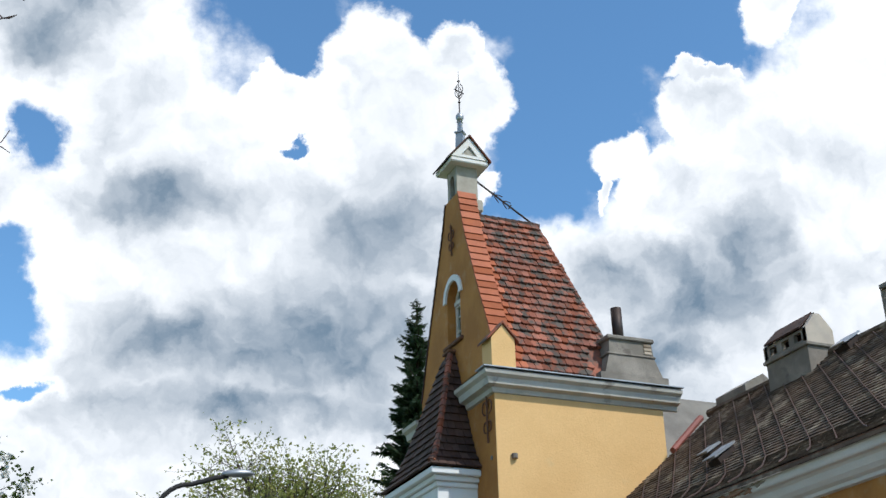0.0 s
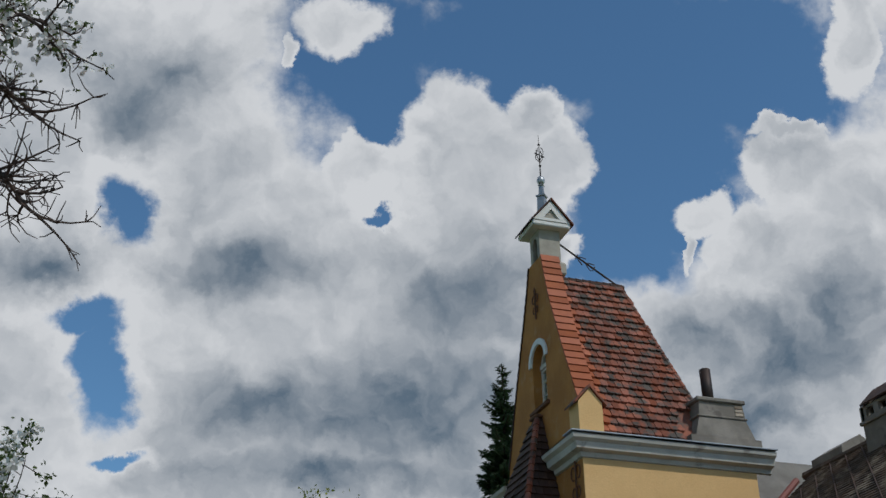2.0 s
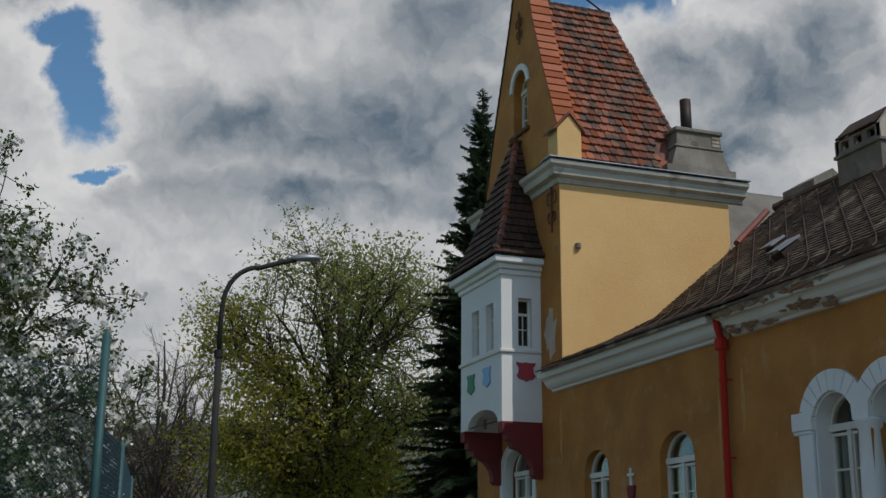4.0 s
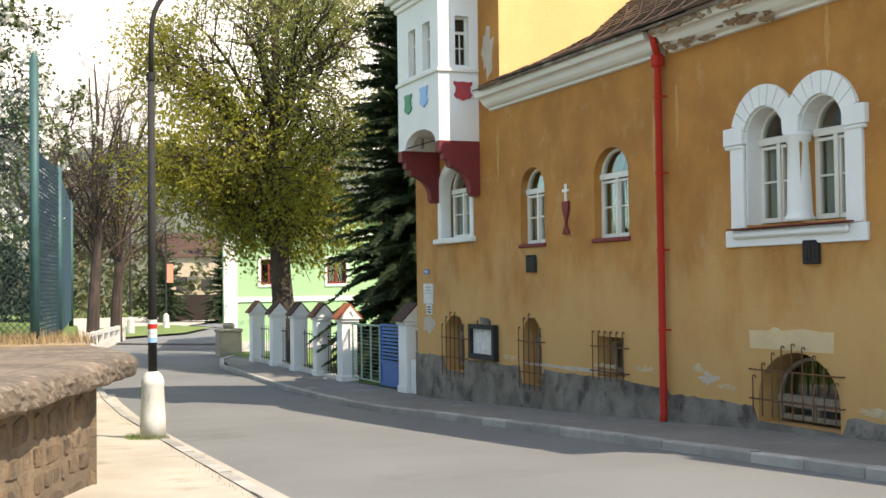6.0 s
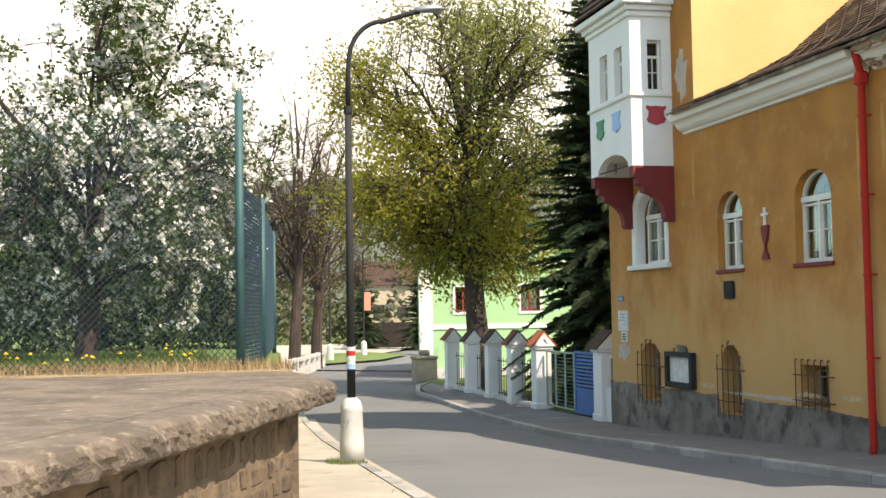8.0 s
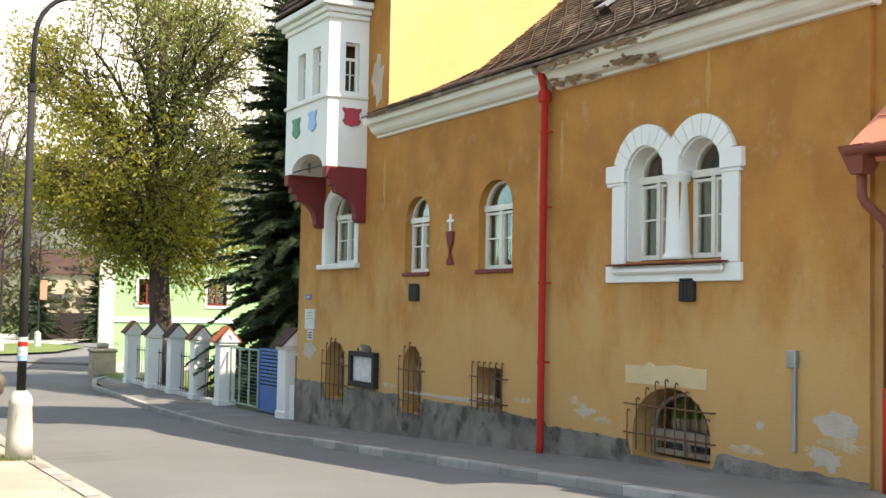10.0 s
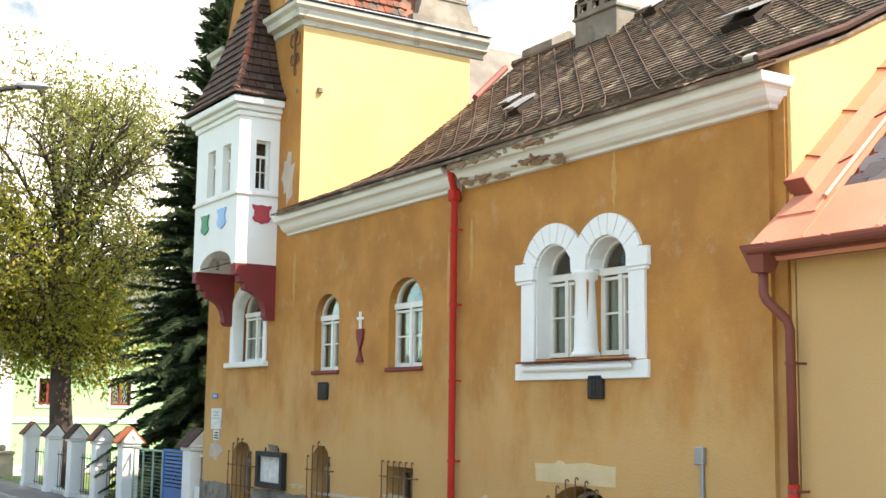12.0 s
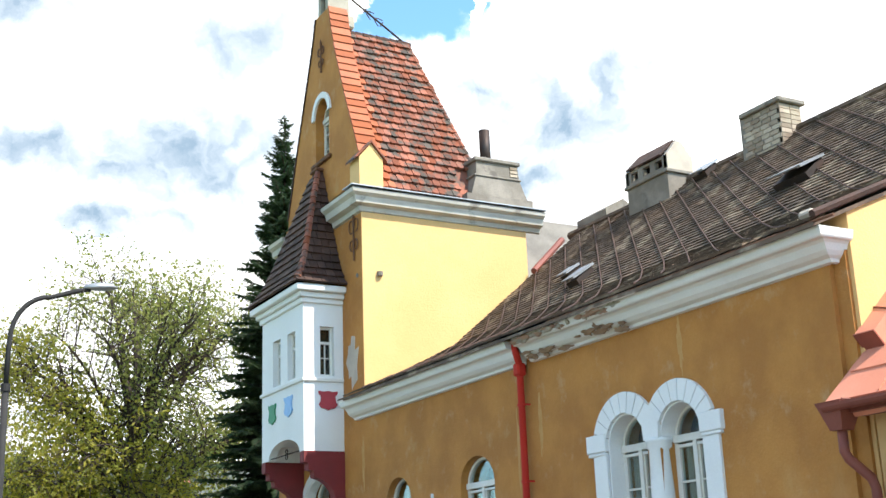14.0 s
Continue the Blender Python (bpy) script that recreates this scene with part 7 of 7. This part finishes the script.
part("corner_strip", boxed(11.86, 12.48, 53.96, 54.02, -1.6, 3.8), WHITE, green, "white corner strip")
part("band", boxed(12.48, 20, 53.95, 54.02, 0.88, 1.10), WHITE, green, "white band")
part("eaves_band", boxed(11.8, 20.1, 53.9, 54.02, 3.75, 3.98), WHITE, green)
part("foot", boxed(12.4, 20, 53.9, 54.02, -1.6, -0.9), PALE_CONCRETE, green)
for s, x in ((-1, 11.6), (1, 20.4)):
    part("roof_slope", prism([(16.0, 7.12), (x, 3.70), (x, 3.86), (16.0, 7.30)], lambda a, b, d: Vector((a + d * 0.24, 53.5 + d, b)), 11), SLATE, green, "dark grey roof")
part("chimney", boxed(16.9, 17.5, 56, 56.6, 6.0, 7.9), METAL_ROOF, green, "orange brick chimney")
for a, b, c, d in gwins + upper:
    w = part("window", pierced(rect(a, b, c, d), [rect(a + 0.1, (a + b) / 2 - 0.05, c + 0.1, d - 0.1), rect((a + b) / 2 + 0.05, b - 0.1, c + 0.1, d - 0.1)], lambda p, q, r: gfront(p, q, 0.12 + r), 0.08), MAROON, green, "brown window frame")
    part("pane", boxed(a, b, 54.17, 54.18, c, d), GLASS, w)
    part("surround", pierced(rect(a - 0.12, b + 0.12, c - 0.12, d + 0.12), [rect(a, b, c, d)], lambda p, q, r: gfront(p, q, r - 0.04), 0.05), WHITE, w, "white painted surround")
    # Dark sheet standing in for the shade behind the pane.
    part("room", boxed(a - 0.1, b + 0.1, 54.6, 54.62, c - 0.1, d + 0.1), ROOM_SHADE, w)
SANDSTONE = surface("sandstone", (0.40, 0.33, 0.24), (0.28, 0.23, 0.17), 2.5, 0.5, 0.95, bump=0.5)
gp = thing("stone_pedestal", (11.5, 51.3, -1.25), "weathered sandstone gate pedestal", "pedestal")
part("block", boxed(11.0, 11.95, 50.9, 51.8, -1.4, -0.35, bevel=0.04), SANDSTONE, gp)
part("cap", boxed(10.95, 12.0, 50.85, 51.85, -0.35, -0.2, bevel=0.05), SANDSTONE, gp)
part("knob", boxed(11.25, 11.7, 51.1, 51.55, -0.2, 0.05, bevel=0.08), SANDSTONE, gp)
pb = thing("bridge_parapet", (8.2, 63.0, -1.3), "low white concrete parapet with narrow openings", "parapet")
pdir = Vector((3.52, 13.0, 0)).normalized()
p0 = Vector((6.3, 56.9, 0))
for i in range(7):
    a = p0 + pdir * (i * 2.0)
    m = Matrix.Translation(a) @ Matrix.Rotation(math.atan2(pdir.y, pdir.x), 4, "Z")
    part("post", boxed(0, 0.25, -0.12, 0.12, -1.4, -0.42, m=m), PALE_CONCRETE, pb)
    if i < 6:
        part("top_rail", boxed(0.25, 2.0, -0.1, 0.1, -0.62, -0.45, m=m), PALE_CONCRETE, pb)
        part("low_rail", boxed(0.25, 2.0, -0.08, 0.08, -1.4, -1.0, m=m), PALE_CONCRETE, pb)
for x, y, sign in ((11.1, 77.0, False), (14.6, 84.7, True)):
    fl = thing("far_street_lamp", (x, y, -1.3), "distant street lamp on a white foot", "street lamp", "far lamps")
    part("foot", lathe([(0.24, 0), (0.2, 0.95), (0.07, 1.1)], (x, y, -1.3), 10), PALE_CONCRETE, fl)
    part("pole", tubed([(x, y, -0.3), (x, y, 6.0), (x + 0.6, y, 6.6), (x + 1.4, y, 6.8)], 0.07, 8), BLACK, fl)
    if sign:
        part("sign_plate", boxed(x + 0.05, x + 0.5, y - 0.1, y - 0.06, 1.9, 3.2), METAL_ROOF, fl, "red and white sign plate")
isl = bmesh.new()
vs = [isl.verts.new((x, y, -1.22)) for x, y in ((9.8, 71.0), (14.1, 75.3), (17.7, 84.5), (16.0, 92), (10.0, 88))]
isl.faces.new(vs)
structure("lawn_island", isl, GRASS, "bright lawn beside the far bend of the road", "grass")
rd = bmesh.new()
vs = [rd.verts.new((x, y, -1.30)) for x, y in ((8, 66), (14, 60), (40, 86), (40, 94), (17.7, 93), (18.6, 84), (14.6, 74.8), (10, 70.4))]
rd.faces.new(vs)
structure("far_road", rd, ASPHALT, "asphalt of the far bend", "road")
fw = thing("graffiti_wall", (24, 104, -1.3), "dark far wall with pale scrawled paint", "wall")
part("wall", boxed(18, 34, 104, 104.4, -1.6, 0.9), IRON, fw)
for i in range(9):
    x = 23.2 + i * 0.32
    part("scrawl", tubed([(x, 103.95, -0.6), (x + 0.2, 103.95, 0.5), (x + 0.35, 103.95, -0.3)], 0.06, 4), ZINC, fw)
FAR_TONES = [surface("far_wall_a", (0.52, 0.42, 0.30)), surface("far_wall_b", (0.55, 0.22, 0.14)), surface("far_wall_c", (0.55, 0.50, 0.44))]
for i, (x, y, w, hgt) in enumerate(((25.5, 124, 8, 4.6), (34, 122, 9, 4.0))):
    fb = thing("far_house", (x, y, -1.5), "small distant plastered house with a tiled roof", "house", "far houses")
    part("wall", boxed(x - w / 2, x + w / 2, y, y + 8, -1.6, hgt), FAR_TONES[i % 3], fb)
    part("roof", prism([(y - 0.4, hgt), (y + 8.4, hgt), (y + 4, hgt + 2.6)], lambda a, b, d: Vector((x - w / 2 - 0.3 + d, a, b)), w + 0.6), TILE_DARK, fb)
    for j in range(3):
        # Plain dark boxes: the shade behind far panes is their colour.
        part("window", boxed(x - w / 2 + 0.9 + j * w / 3.2, x - w / 2 + 2.0 + j * w / 3.2, y - 0.04, y + 0.05, 1.2, 2.6), ROOM_SHADE, fb)


def hill(u, v):
    r = 300 + v * 420
    a = -0.9 + u * 1.9
    z = (34 + 44 * math.sin(max(0.0, min(1.0, (a + 0.35) / 0.9)) * math.pi * 0.9) + 14 * noise.noise((a * 5, v * 3, 0))) * math.sin(v * math.pi * 0.5) ** 0.8
    return Vector((r * math.sin(a), r * math.cos(a), z + 5 * noise.noise((a * 60, v * 20, 1)) - 6))


structure("wooded_hill", grid([i / 120 for i in range(121)], [i / 16 for i in range(17)], hill), HILL, "grey-green wooded hill in the distance", "backdrop")
random.seed(170)
V, F = [], []
for i in range(2600):
    a, y = random.uniform(-0.05, 0.42), random.uniform(122, 190)
    p = Vector((y * math.sin(a), y * math.cos(a), -1 + random.random() ** 1.5 * 9))
    v_, f_ = leaves([p], 8, 1.6, 0.42)
    k = len(V)
    V += v_
    F += [tuple(k + q for q in f) for f in f_]
tagged(mesh_part("far_woods", V, F, leafy("far_leaves", (0.07, 0.085, 0.035), (0.12, 0.115, 0.05), 0.25), None), "far trees with first leaves along the valley", "trees", "", "stuff")

# ---------------------------------------------------------------- tower roof tiles
RT, RB = Vector((0, 25.3, 15.25)), Vector((0, 23.08, 10.40))
slope = RB - RT
LEN = slope.length
TDIR = -slope.normalized()
TN = Vector((0, -TDIR.z, TDIR.y))
ROWS, TW = 22, 0.185


def tile_data(name, mat, bend):
    """A flat clay tile with a rounded lower edge and a raised rib."""
    h2, l = TW / 2 - 0.006, LEN / ROWS * 1.25
    pts = [(-h2, 0.03), (-h2 * 0.5, 0.0), (h2 * 0.5, 0.0), (h2, 0.03), (h2, l), (-h2, l)]
    bm = prism(pts, lambda a, b, d: Vector((a, b, d + bend * (1 - (a / h2) ** 2))), 0.065)
    me = bpy.data.meshes.new(name)
    bm.to_mesh(me)
    bm.free()
    me.materials.append(mat)
    return me


OLD_TILE, NEW_TILE = tile_data("tile", TILE, 0.008), tile_data("verge_tile", TILE_NEW, 0.008)
random.seed(200)
joined = bmesh.new()
turn = Matrix((Vector((1, 0, 0)), TDIR, TN)).transposed().to_4x4()
count = 0
for r in range(ROWS):
    f = (r + 0.0) / ROWS
    p = RB + (RT - RB) * f
    x_end = 14.3 - (14.3 - 13.36) * f
    n = int((x_end - 11.12) / TW)
    off = (r % 2) * TW * 0.5
    for i in range(n + 1):
        x = 11.16 + off + i * TW
        if x > x_end or (r < 4 and x < 11.42):
            continue
        verge = x < 11.16 + TW * 3.2
        m = Matrix.Translation(p + Vector((x, 0, 0)) + TN * random.uniform(0.018, 0.032)) @ turn @ pose(0, 0, 0, random.uniform(-13.5, -10.0), random.uniform(-0.9, 0.9), random.uniform(-0.9, 0.9))
        if count < 300 and not (13.55 < x and r < 4):
            ob = new("tile", NEW_TILE if verge else OLD_TILE)
            ob.parent = tower_roof
            ob.matrix_local = Matrix.Translation(-ORIGIN[house]) @ m
            count += 1
        elif not (13.55 < x < 15.3 and r < 4):
            k = len(joined.verts)
            joined.from_mesh(NEW_TILE if verge else OLD_TILE)
            joined.verts.ensure_lookup_table()
            for v in joined.verts[k:]:
                v.co = m @ v.co
tagged(part("upper_tiles", joined, TILE_JOINED, tower_roof), "", "", "", "stuff")
for i in range(24):
    q = i / 24
    p0 = Vector((13.36, 25.3, 15.27)).lerp(Vector((14.32, 23.06, 10.42)), q)
    p1 = Vector((13.36, 25.3, 15.27)).lerp(Vector((14.32, 23.06, 10.42)), q + 0.05)
    part("hip_tile", tubed([p1, p0], 0.085, 7, taper=0.06), TILE, tower_roof)
for i in range(9):
    part("ridge_tile", tubed([(11.75 + i * 0.19, 25.3, 15.25), (11.96 + i * 0.19, 25.3, 15.25)], 0.095, 7, taper=0.075), TILE_DARK, tower_roof)
